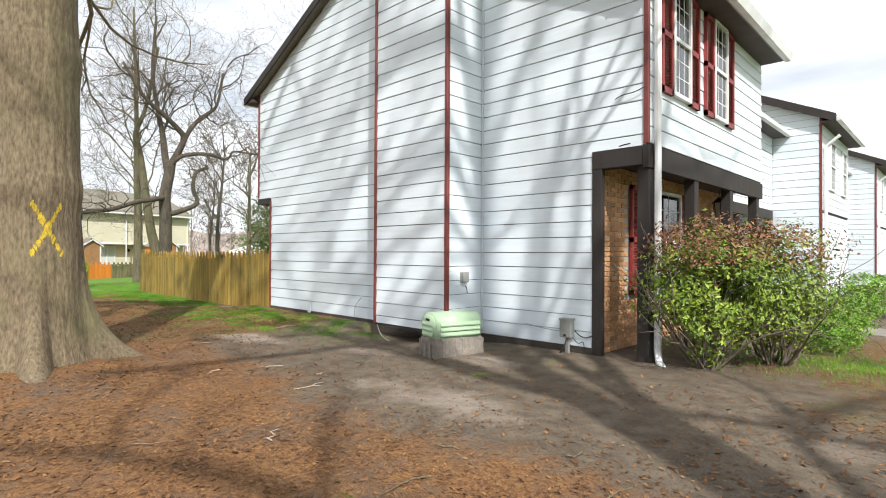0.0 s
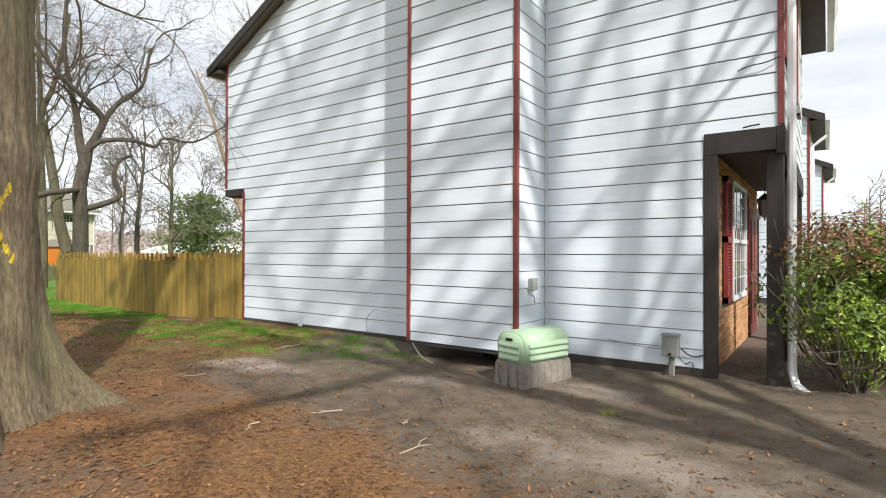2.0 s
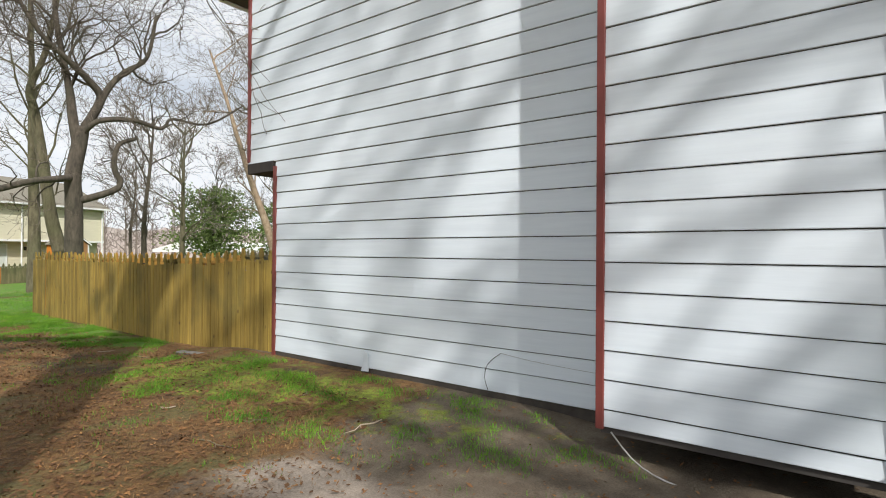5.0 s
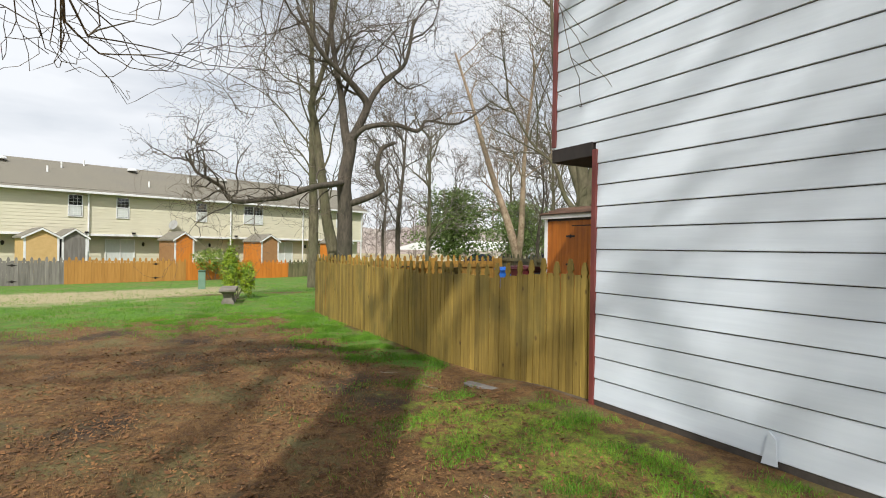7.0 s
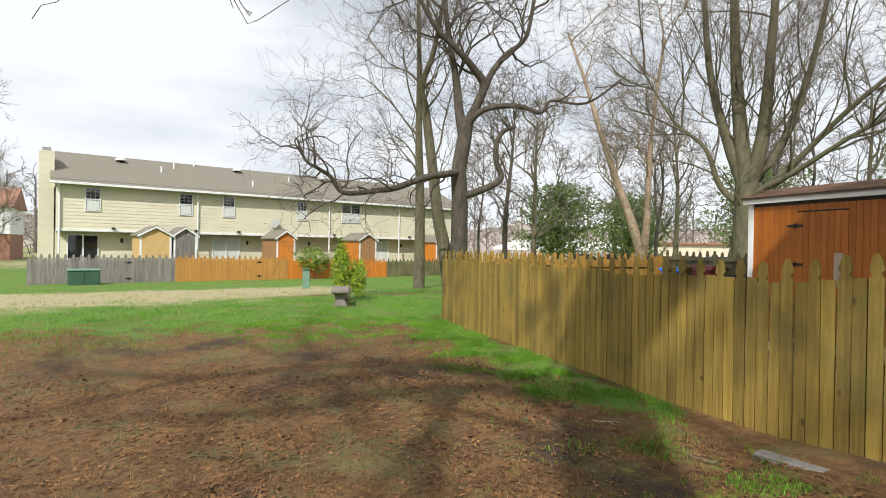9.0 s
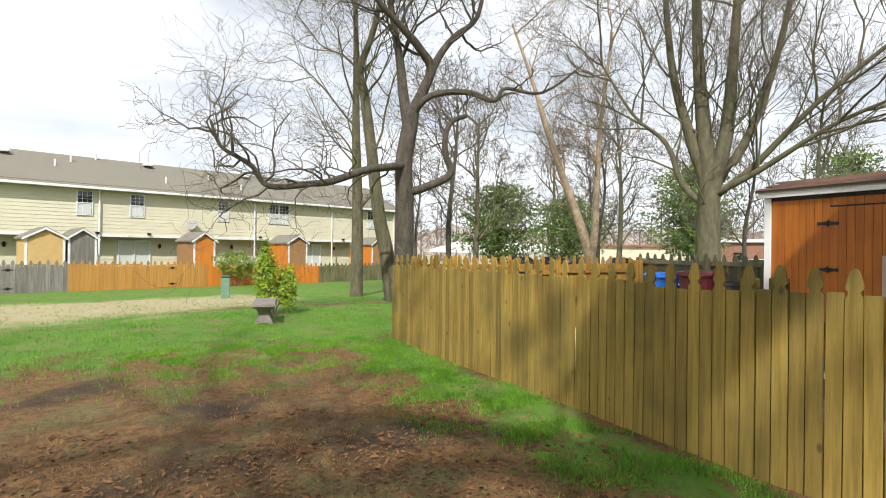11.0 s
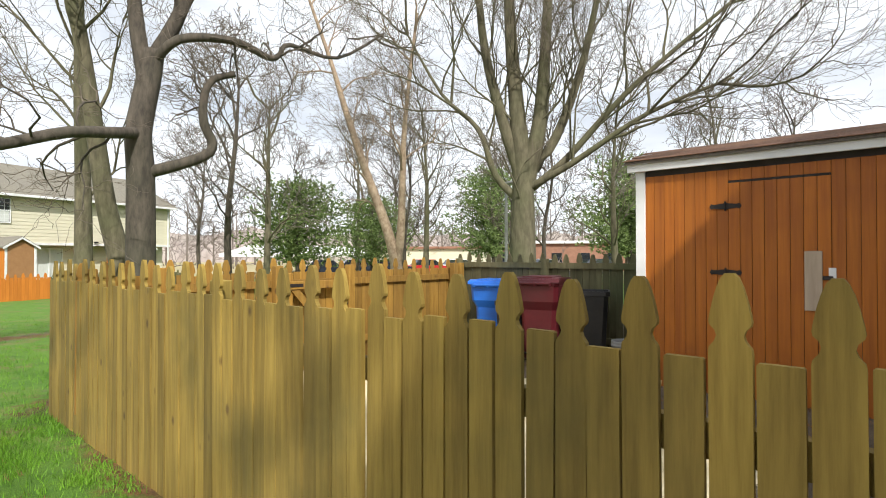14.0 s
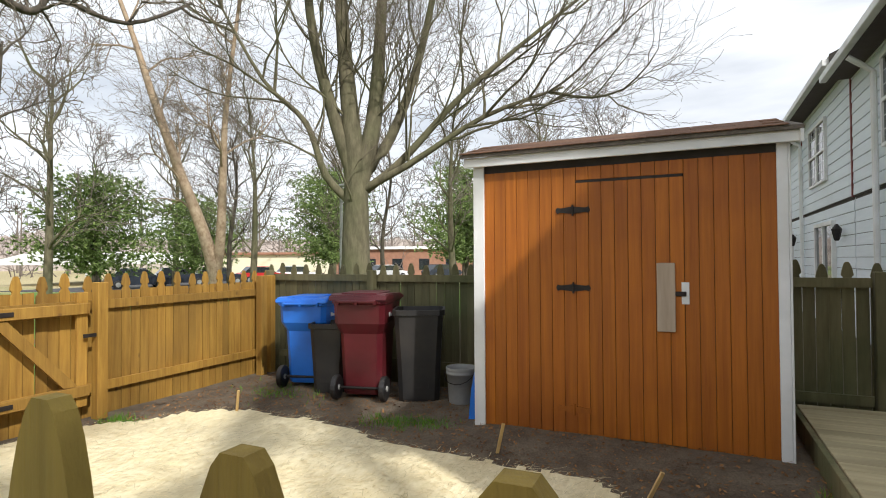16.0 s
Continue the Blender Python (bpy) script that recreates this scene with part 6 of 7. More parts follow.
# ---- beside the gable wall ----
def build_pedestal():
    """Low green telecom cabinet on a ribbed concrete-look base."""
    x, y = -4.93, 5.28
    t = thing("cable_cabinet", "pale green louvred cable cabinet on a grey ribbed base", "utility box", x, y, 0.1, 73)
    t.scale = (0.79, 0.95, 1.1)
    bm = bmesh.new()
    lo = [(-0.48, -0.235), (0.48, -0.235), (0.48, 0.235), (-0.48, 0.235)]
    a = [bm.verts.new((u, v, 0)) for u, v in lo]
    b = [bm.verts.new((u * 0.93, v * 0.9, 0.27)) for u, v in lo]
    bm.faces.new(a[::-1]), bm.faces.new(b)
    for i in range(4):
        bm.faces.new((a[i], a[(i + 1) % 4], b[(i + 1) % 4], b[i]))
    base = part("base", bm, M_CONCRETE, t, "grey ribbed base")
    rib = bm_mesh("rib", cube(-0.014, -0.012, 0, 0.014, 0.012, 0.25, 0.004), M_CONCRETE)
    for i in range(8):
        u = -0.44 + 0.126 * i
        for s in (-1, 1):
            place("rib", rib, base, pose(u, s * 0.232, 0, s * 5.5, 0, 0))
    for v in (-0.14, 0.0, 0.14):
        for s in (-1, 1):
            place("rib", rib, base, pose(s * 0.495, v, 0, 0, -s * 7, 90))
    outline = [(-0.205, 0.27), (-0.215, 0.42), (-0.195, 0.50), (-0.14, 0.55), (-0.05, 0.568), (0.05, 0.568), (0.14, 0.55), (0.195, 0.50), (0.215, 0.42), (0.205, 0.27)]
    bm = bmesh.new()
    prism(bm, outline, "x", -0.455, 0.455)
    bmesh.ops.bevel(bm, geom=[e for e in bm.edges if abs(abs(e.verts[0].co.x) - 0.455) < 1e-4 and abs(e.verts[0].co.x - e.verts[1].co.x) < 1e-4], offset=0.03, segments=3, affect="EDGES")
    part("hood", bm, M_GREENBOX, t, "moulded pale green hood", True)
    for s in (-1, 1):
        for k in range(3):
            z = 0.30 + 0.058 * k
            bm = bmesh.new()
            prism(bm, [(s * 0.208, z), (s * 0.232, z), (s * 0.236, z + 0.012), (s * 0.214, z + 0.048)], "x", -0.36, 0.39)
            part("louvre", bm, M_GREENBOX, t)
    for k in range(3):
        z = 0.30 + 0.058 * k
        bm = bmesh.new()
        prism(bm, [(-0.45, z), (-0.476, z), (-0.478, z + 0.012), (-0.455, z + 0.048)], "y", -0.15, 0.15)
        part("louvre", bm, M_GREENBOX, t)
    part("latch", cube(-0.47, -0.05, 0.475, -0.452, 0.05, 0.5, 0.004), M_IRON, t, "dark latch slot")
    for u in (-0.3, 0.05, 0.38):
        part("bolt_plate", cube(u - 0.03, -0.222, 0.245, u + 0.03, -0.212, 0.275, 0.003), M_METALBOX, t)


build_pedestal()


def build_wall_boxes():
    t = thing("telephone_box", "grey steel telephone box on a short post by the wall", "utility box", -3.74, 6.22, 0.1)
    part("box", cube(-0.085, -0.05, 0.31, 0.085, 0.05, 0.55, 0.008), M_METALBOX, t)
    part("cover_edge", cube(-0.092, -0.056, 0.53, 0.092, 0.056, 0.558, 0.004), M_METALBOX, t)
    part("post", cube(-0.015, -0.015, -0.1, 0.02, 0.015, 0.31), M_GREYWOOD, t, "weathered stake")
    part("conduit", rod((0.03, 0, 0.31), (0.03, 0.0, 0.0), 0.012), M_METALBOX, t)
    part("lock", lathe([(0.018, 0), (0.018, 0.02), (0.008, 0.024)], 10), M_IRON, t).location = (0, -0.055, 0.33)
    m = thing("outlet_box", "small grey outdoor outlet box on the chimney side", "utility box", CH_E + 0.02, 5.86, 1.08)
    part("box", cube(0, -0.06, 0, 0.06, 0.06, 0.15, 0.006), M_METALBOX, m)
    part("lid", cube(0.06, -0.066, 0.005, 0.072, 0.066, 0.155, 0.004), M_PALEGREY, m)
    k = thing("wall_bracket", "small rusty wire bracket on the chimney side", "bracket", CH_E + 0.02, 5.92, 0.97)
    bm = bmesh.new()
    tube(bm, [Vector(p) for p in ((0, 0, 0.05), (0.03, 0, 0.03), (0.025, 0.01, 0), (0.035, 0.01, -0.05))], [0.005] * 4, 5)
    part("wire", bm, M_IRON, k)
    cables = [([(-5.6, 5.45, 0.1), (-6.2, 5.4, 0.13), (-6.55, 5.42, 0.2), (-6.78, 5.5, 0.36)], 0.006, M_PALEGREY), ([(-4.6, 5.75, 0.13), (-4.3, 5.85, 0.12), (-4.0, 5.95, 0.12), (-3.8, 6.02, 0.22), (-3.74, 6.05, 0.4)], 0.009, M_CABLE),
              ([(-4.7, 5.6, 0.12), (-4.35, 5.55, 0.115), (-4.05, 5.75, 0.12), (-3.85, 5.98, 0.14)], 0.008, M_CABLE), ([(-4.45, 6.125, 0.52), (-4.2, 6.12, 0.49), (-3.95, 6.115, 0.47), (-3.82, 6.1, 0.48)], 0.005, M_PALEGREY),
              ([(-3.64, 6.08, 0.5), (-3.58, 6.11, 0.44), (-3.5, 6.12, 0.42), (-3.42, 6.12, 0.45)], 0.007, M_CABLE), ([(-3.66, 6.08, 0.4), (-3.6, 6.1, 0.34), (-3.54, 6.12, 0.36), (-3.52, 6.12, 0.25)], 0.005, M_CABLE),
              ([(-3.1, 6.10, 3.42), (-3.0, 6.09, 3.45), (-2.85, 6.09, 3.46), (-2.72, 6.1, 3.5)], 0.006, M_CABLE), ([(-3.05, 6.11, 2.83), (-2.98, 6.1, 2.84), (-2.9, 6.1, 2.845)], 0.008, M_CABLE),
              ([(-8.1, 6.05, 0.3), (-8.18, 6.1, 0.42), (-8.15, 6.11, 0.55), (-8.02, 6.12, 0.66)], 0.003, M_CABLE), ([(-8.1, 6.0, 0.18), (-7.8, 5.9, 0.17), (-7.4, 5.8, 0.17), (-6.95, 5.6, 0.16)], 0.008, M_CABLE),
              ([(-8.02, 6.12, 0.66), (-7.7, 6.115, 0.63), (-7.3, 6.115, 0.61), (-6.95, 6.115, 0.6)], 0.0018, M_PALEGREY)]
    for pts, r, m in cables:
        pts = [(x, y + 0.165 if x > -4.75 and y > 5.9 else y, z) for x, y, z in pts]
        c = thing("cable", "loose thin cable against the wall foot", "cable", *pts[0])
        w = Wood(1)
        curve_limb(w, pts, r, r, 6)
        part("wire", mesh_from("wire", [tuple(Vector(v) - Vector(pts[0])) for v in w.thick[0]], w.thick[1], m), m, c)
    # peeled lap at the wall foot
    p = thing("loose_board_end", "peeled white board end at the wall foot", "board", -9.75, 6.115, 0.28)
    bm = bmesh.new()
    prism(bm, [(-0.05, -0.02), (0.06, -0.015), (0.05, 0.17), (0.0, 0.21), (-0.02, 0.1)], "y", -0.012, 0.0)
    part("board", bm, M_SIDING, p)


build_wall_boxes()


def build_path_light(x, y):
    t = thing("path_light", "small brown solar path light on a stake", "path light", x, y, ground_z(x, y), group="path lights by the hedge")
    part("stake", rod((0, 0, -0.08), (0, 0, 0.26), 0.012), M_IRON, t)
    part("lens", lathe([(0.035, 0.25), (0.045, 0.28), (0.05, 0.31)], 10), M_PALEGREY, t)
    part("cap", lathe([(0.085, 0.31), (0.08, 0.33), (0.04, 0.37), (0.015, 0.38)], 12), M_IRON, t)


for x, y in ((-1.75, 7.78), (-1.7, 8.7), (-1.55, 9.6), (-1.6, 10.9)):
    build_path_light(x + 0.12, y)

walk_slab = tagged(new("front_walk", bm_mesh("front_walk", cube(-2.3, 11.6, -0.05, 14, 12.7, 0.165, 0.01), M_CONCRETE)), "pale concrete front walk", "path", kind="structure")
def porch_lantern(x, y, z):
    """A six-sided lantern on a chain under the porch ceiling."""
    t = thing("porch_lantern", "black hanging lantern under the porch ceiling", "lamp", x, y, z)
    part("cage", lathe([(0.02, -0.05), (0.06, -0.02), (0.075, 0.0), (0.105, 0.24), (0.11, 0.25)], 6), M_PALEGREY, t, "frosted lantern panes")
    for k in range(6):
        a = k * math.pi / 3
        part("bar", rod((0.076 * math.cos(a), 0.076 * math.sin(a), 0), (0.108 * math.cos(a), 0.108 * math.sin(a), 0.25), 0.007, 5), M_IRON, t)
    part("cap", lathe([(0.125, 0.25), (0.12, 0.265), (0.05, 0.33), (0.02, 0.36)], 6), M_IRON, t)
    part("finial", lathe([(0.005, -0.10), (0.02, -0.075), (0.01, -0.05), (0.03, -0.04)], 8), M_IRON, t)
    part("stem", rod((0, 0, 0.35), (0, 0, Z_FLOOR2 - 0.1 - z), 0.009, 6), M_IRON, t)


porch_lantern(-3.21, 10.60, 2.20)


# ---- by the fence end ----
def timber(name, label, cat, x, y, z, lx, ly, lz, rz, m):
    t = thing(name, label, cat, x, y, z, rz)
    part("beam", cube(-lx / 2, -ly / 2, 0, lx / 2, ly / 2, lz, 0.012), m, t)


timber("edging_timber", "grey weathered edging timber beside the fence", "timber", -12.35, 5.72, 0.12, 0.95, 0.12, 0.09, 14, M_GREYWOOD)
timber("edging_timber", "short weathered edging timber by the house corner", "timber", -11.75, 5.55, 0.12, 0.75, 0.12, 0.08, 22, M_GREYWOOD)
# gate posts, braces and hardware of the golden fence
gate = thing("gate", "golden stained garden gate with diagonal brace, shut", "gate", YARD_W + 0.092, 8.6, 0.15, kind="structure")
for y in (-0.42, 0.33):
    part("stile", cube(0.0, y, 0.14, 0.04, y + 0.1, 1.2, 0.005), M_GOLD, gate)
for z in (0.24, 1.0):
    part("cross_rail", cube(0.0415, -0.42, z, 0.075, 0.43, z + 0.1, 0.005), M_GOLD, gate)
bm = bmesh.new()
prism(bm, [(-0.36, 0.99), (-0.24, 0.99), (0.32, 0.35), (0.2, 0.35)], "x", 0.0415, 0.072)
part("brace", bm, M_GOLD, gate, "diagonal brace board")
part("latch", cube(0.076, 0.36, 0.78, 0.086, 0.5, 0.815, 0.002), M_IRON, gate, "black gate latch")
for z in (0.29, 1.05):
    part("hinge", cube(0.076, -0.5, z - 0.02, 0.082, -0.2, z + 0.02, 0.002), M_IRON, gate)
for y in (6.75, 8.06, 9.13, 11.25):
    gp = thing("fence_post", "square golden stained fence post", "post", YARD_W + 0.15, y, 0.1, group="posts of the golden fence", kind="structure")
    part("post", cube(-0.05, -0.05, 0, 0.05, 0.05, 1.34, 0.006), M_GOLD, gp)


# ---- bins along the back fence ----
def build_cart(x, y, rz, m, h, label, wheel=True, logo=True, recycle=False):
    t = thing("wheeled_bin", label, "bin", x, y, ground_z(x, y) + 0.0, rz, group="bins by the back fence")
    bm = bmesh.new()
    rows = [(0.21, 0.20, 0.05), (0.215, 0.215, 0.08), (0.235, 0.25, h * 0.62), (0.275, 0.31, h * 0.72), (0.285, 0.325, h * 0.9), (0.30, 0.34, h * 0.91), (0.30, 0.34, h * 0.94)]
    rings = []
    for a, b, z in rows:
        c = 0.05
        rings.append([bm.verts.new(p) for p in ((-a + c, -b, z), (a - c, -b, z), (a, -b + c, z), (a, b - c, z), (a - c, b, z), (-a + c, b, z), (-a, b - c, z), (-a, -b + c, z))])
    for p, q in zip(rings, rings[1:]):
        for i in range(8):
            bm.faces.new((p[i], p[(i + 1) % 8], q[(i + 1) % 8], q[i]))
    bm.faces.new(rings[0][::-1]), bm.faces.new(rings[-1])
    part("body", bm, m, t)
    bm = bmesh.new()
    prism(bm, [(-0.36, h * 0.935), (0.37, h * 0.925), (0.375, h * 0.96), (0.25, h * 0.985), (-0.25, h), (-0.34, h * 0.985)], "x", -0.315, 0.315)
    bmesh.ops.bevel(bm, geom=bm.edges[:], offset=0.012, segments=2, affect="EDGES")
    lid = part("lid", bm, m, t)
    part("lid_rib", cube(-0.2, -0.28, h * 0.99, 0.2, 0.2, h * 1.008, 0.008), m, lid)
    part("handle", rod((-0.2, -0.375, h * 0.93), (0.2, -0.375, h * 0.93), 0.016), m, t)
    for u in (-0.2, 0.2, 0):
        part("handle_bracket", cube(u - 0.015, -0.385, h * 0.90, u + 0.015, -0.33, h * 0.945), m, t)
    if wheel:
        part("axle", rod((-0.28, -0.25, 0.13), (0.28, -0.25, 0.13), 0.014), M_IRON, t)
        for s in (-1, 1):
            w = part("wheel", bm_mesh("wheel", lathe([(0.075, -0.025), (0.12, -0.03), (0.13, -0.02), (0.13, 0.02), (0.12, 0.03), (0.075, 0.025)], 20), M_BLACK), None, t)
            w.matrix_basis = pose(s * 0.265, -0.25, 0.13, 0, 90, 0)
            bm = bmesh.new()
            for k in range(6):
                a = k * math.pi / 3
                tube(bm, [Vector((0.02 * math.cos(a), 0.02 * math.sin(a), 0)), Vector((0.1 * math.cos(a), 0.1 * math.sin(a), 0))], [0.016, 0.014], 4)
            part("spokes", bm, M_PALEGREY, w, "grey wheel spokes")
            part("hub", lathe([(0.03, -0.034), (0.03, 0.034), (0.015, 0.04)], 10), M_PALEGREY, w)
    if logo:
        for k in range(5):
            part("logo_bar", cube(0.292, -0.16 + 0.055 * k, h * 0.78, 0.300, -0.12 + 0.055 * k, h * 0.78 + (0.045 if k == 0 else 0.03), 0.002), M_WHITE, t)


build_cart(-18.92, 11.12, 16, M_BLUE, 1.06, "bright blue wheeled recycling bin against the fence")
build_cart(-18.0, 10.92, 14, M_MAROON, 1.13, "dark maroon wheeled rubbish bin with lid shut")


def open_bin(x, y, rz, w, d, h, m, label):
    t = thing("rubbish_bin", label, "bin", x, y, ground_z(x, y), rz, group="bins by the back fence")
    bm = bmesh.new()
    rows = [(0.80, 0.0), (0.82, 0.03), (0.86, h * 0.35), (0.98, h - 0.06), (1.06, h - 0.055), (1.06, h), (0.97, h), (0.93, h - 0.08), (0.78, 0.06)]
    rings = []
    for f, z in rows:
        a, b, c = w / 2 * f, d / 2 * f, 0.05
        rings.append([bm.verts.new(p) for p in ((-a + c, -b, z), (a - c, -b, z), (a, -b + c, z), (a, b - c, z), (a - c, b, z), (-a + c, b, z), (-a, b - c, z), (-a, -b + c, z))])
    for p, q in zip(rings, rings[1:]):
        for i in range(8):
            bm.faces.new((p[i], p[(i + 1) % 8], q[(i + 1) % 8], q[i]))
    bm.faces.new(rings[0][::-1]), bm.faces.new(rings[-1])
    part("body", bm, m, t)
    part("panel", cube(-w * 0.2, -d * 0.425, h * 0.15, w * 0.2, -d * 0.40, h * 0.36, 0.004), m, t)


open_bin(-17.42, 11.05, 24, 0.52, 0.5, 0.96, M_BLACK, "open black plastic rubbish bin, empty")
open_bin(-18.48, 10.92, 20, 0.42, 0.42, 0.78, M_BLACK, "low black plastic bin between the carts")


def build_bucket():
    x, y = -16.92, 11.02
    t = thing("bucket", "pale grey plastic bucket with ribbed rim", "bucket", x, y, ground_z(x, y))
    part("body", lathe([(0.125, 0), (0.13, 0.02), (0.15, 0.3), (0.158, 0.3), (0.158, 0.325), (0.15, 0.33), (0.158, 0.345), (0.16, 0.37), (0.152, 0.372), (0.145, 0.33), (0.12, 0.03)], 22), M_PALEGREY, t, "", True)
    bm = bmesh.new()
    tube(bm, [Vector((0.16 * math.cos(a), -0.05 - 0.12 * math.sin(a), 0.32 - 0.10 * math.sin(a))) for a in np.linspace(0, math.pi, 9)], [0.004] * 9, 5)
    part("handle", bm, M_IRON, t)
    b = thing("blue_sheet", "folded bright blue plastic sled leaning on the shed", "sled", -16.55, 10.5, 0.15)
    bm = bmesh.new()
    prism(bm, [(-0.06, 0), (0.03, 0), (0.045, 0.3), (0.03, 0.42), (0.0, 0.45), (-0.03, 0.3)], "y", -0.05, 0.22)
    part("panel", bm, M_BLUE, b)


build_bucket()


# ---- yard floor ----
def build_straw():
    """Straw erosion blanket with a ragged edge and low ripples."""
    t = thing("straw_blanket", "pale straw erosion blanket on the yard earth", "ground cover")
    verts, faces, idx = [], [], {}
    x0, y0, d = -20.0, 6.3, 0.06
    nx, ny = 88, 62

    def inside(x, y):
        edge = 9.55 + 0.32 * math.exp(-((x + 18.2) / 1.0) ** 2) - 0.75 * step(-18.9, -19.8, x) - 0.35 * step(-15.5, -14.9, x) + 0.09 * noise.noise(Vector((x * 2.5, y * 0.3, 0))) + 0.05 * noise.noise(Vector((x * 9, 4, 0)))
        right = -14.95 + 0.08 * noise.noise(Vector((3, y * 4, 0)))
        return y < edge and x < right and x > -19.75
    for i in range(nx):
        for j in range(ny):
            x, y = x0 + d * i, y0 + d * j
            if inside(x, y):
                idx[(i, j)] = len(verts)
                verts.append((x + 0.02 * noise.noise(Vector((x * 20, y * 20, 1))), y + 0.02 * noise.noise(Vector((x * 20, y * 20, 5))), ground_z(x, y) + 0.035 + 0.022 * noise.noise(Vector((x * 1.8, y * 1.8, 7))) + 0.01 * noise.noise(Vector((x * 7, y * 7, 2)))))
    for (i, j), a in idx.items():
        q = [idx.get(k) for k in ((i, j), (i + 1, j), (i + 1, j + 1), (i, j + 1))]
        if None not in q:
            faces.append(tuple(q))
    part("mat", mesh_from("mat", verts, faces, M_STRAW), M_STRAW, t)
    rnd = random.Random(8)
    sv, sf = [], []
    keys = list(idx.values())
    for _ in range(16000):
        v = Vector(verts[rnd.choice(keys)]) + Vector((rnd.uniform(-0.05, 0.05), rnd.uniform(-0.05, 0.05), 0.004))
        a, ln = rnd.gauss(0.3, 0.9), rnd.uniform(0.02, 0.075)
        u = Vector((math.cos(a), math.sin(a), rnd.uniform(-0.1, 0.25))) * ln
        w = Vector((-math.sin(a), math.cos(a), 0)) * 0.0017
        b = len(sv)
        sv += [tuple(v - w), tuple(v + w), tuple(v + u + w), tuple(v + u - w)]
        sf.append((b, b + 1, b + 2, b + 3))
    ob = part("straw", mesh_from("straw", sv, sf, M_STRAWBLADE, False), M_STRAWBLADE, t)
    tagged(ob, kind="stuff")
    for x, y, lean in ((-15.02, 9.35, 18), (-18.75, 9.75, 6), (-16.1, 9.75, 10)):
        s = thing("wooden_stake", "short pale wooden stake pinning the straw blanket", "stake", x, y, ground_z(x, y) - 0.06, group="stakes of the straw blanket")
        st = part("stake", cube(-0.012, -0.008, 0, 0.012, 0.008, 0.3, 0.002), M_TANWALL, s)
        st.matrix_basis = pose(0, 0, 0, lean, lean, 30)


build_straw()


def build_deck():
    t = thing("deck", "low weathered timber deck behind the house", "deck", -13.97, 8.6, 0.14, kind="structure")
    for k in range(19):
        place("board", bm_mesh("board", cube(0.045, 0, 0.2, 2.9, 0.136, 0.235, 0.004), M_DECK), t, pose(0, 0.145 * k, 0))
    part("rim", cube(0, 0, -0.14, 0.04, 2.85, 0.225, 0.004), M_MOSSY, t, "dark deck edge board")
    part("rim", cube(0.05, 2.76, -0.14, 2.3, 2.8, 0.225, 0.004), M_MOSSY, t)


build_deck()


# ---- loose ground cover ----
def scatter(name, label, category, seed, count, area, weight, maker, material):
    rnd = random.Random(seed)
    verts, faces, tries = [], [], 0
    while count > 0 and tries < 900000:
        tries += 1
        x, y = rnd.uniform(area[0], area[2]), rnd.uniform(area[1], area[3])
        if x > -20.1 and y > 6.0 and x < -3.3 or (x - -7.72) ** 2 + (y - 1.18) ** 2 < 0.35:
            continue
        if rnd.random() > weight(x, y):
            continue
        maker(rnd, Vector((x, y, ground_z(x, y) + 0.005)), verts, faces)
        count -= 1
    tagged(new(name, mesh_from(name, verts, faces, material, False)), label, category, kind="stuff")


def patch(x, y, s, k):
    return noise.noise(Vector((x * s, y * s, k)))


def blade(rnd, p, verts, faces, h=(0.015, 0.05)):
    for _ in range(3):
        a = rnd.uniform(0, 6.283)
        q = p + Vector((rnd.gauss(0, 0.02), rnd.gauss(0, 0.02), 0))
        u = Vector((math.cos(a), math.sin(a), 0)) * 0.0028
        ln = rnd.uniform(*h)
        tip = q + Vector((rnd.gauss(0, 0.35) * ln, rnd.gauss(0, 0.35) * ln, ln))
        b = len(verts)
        verts += [tuple(q - u), tuple(q + u), tuple(tip)]
        faces.append((b, b + 1, b + 2))


def chip(rnd, p, verts, faces, k=1.0):
    a, ln, w = rnd.uniform(0, 6.283), k * rnd.uniform(0.007, 0.024), k * rnd.uniform(0.004, 0.011)
    u, v = Vector((math.cos(a), math.sin(a), rnd.gauss(0, 0.25))) * ln, Vector((-math.sin(a), math.cos(a), rnd.gauss(0, 0.3))) * w
    c = p + Vector((0, 0, rnd.uniform(0.002, 0.012)))
    b = len(verts)
    verts += [tuple(c - u), tuple(c - v), tuple(c + u), tuple(c + v)]
    faces.append((b, b + 1, b + 2, b + 3))


scatter("grass", "bright green spring grass tufts along the fence and wall", "grass", 3, 20000, (-20.5, 2.2, -6.5, 6.1), lambda x, y: max(zone("lawn", x, y) if x > -20.5 else 0, 0.45 * zone("moss", x, y)) * max(0, 0.1 + 1.6 * patch(x, y, 2.3, 3)), blade, M_BLADE)
scatter("grass", "thin lawn grass on the open green", "grass", 5, 26000, (-36, -14, -16, 10), lambda x, y: min(1, 9 / max(1, math.hypot(x + 13, y - 3)) - 0.35) * zone("lawn", x, y) * max(0, 0.5 + 0.9 * patch(x, y, 1.1, 3)) * (1 - 0.9 * zone("dry", x, y)), lambda r, p, v, f: blade(r, p, v, f, (0.025, 0.07)), M_BLADE)
scatter("dry_grass", "dry tan grass wisps on the litter", "grass", 7, 8000, (-20, -4, -7.5, 5.6), lambda x, y: 0.7 * zone("litter", x, y) * max(0, 0.3 + patch(x, y, 1.5, 9)), lambda r, p, v, f: blade(r, p, v, f, (0.015, 0.05)), M_WISP)
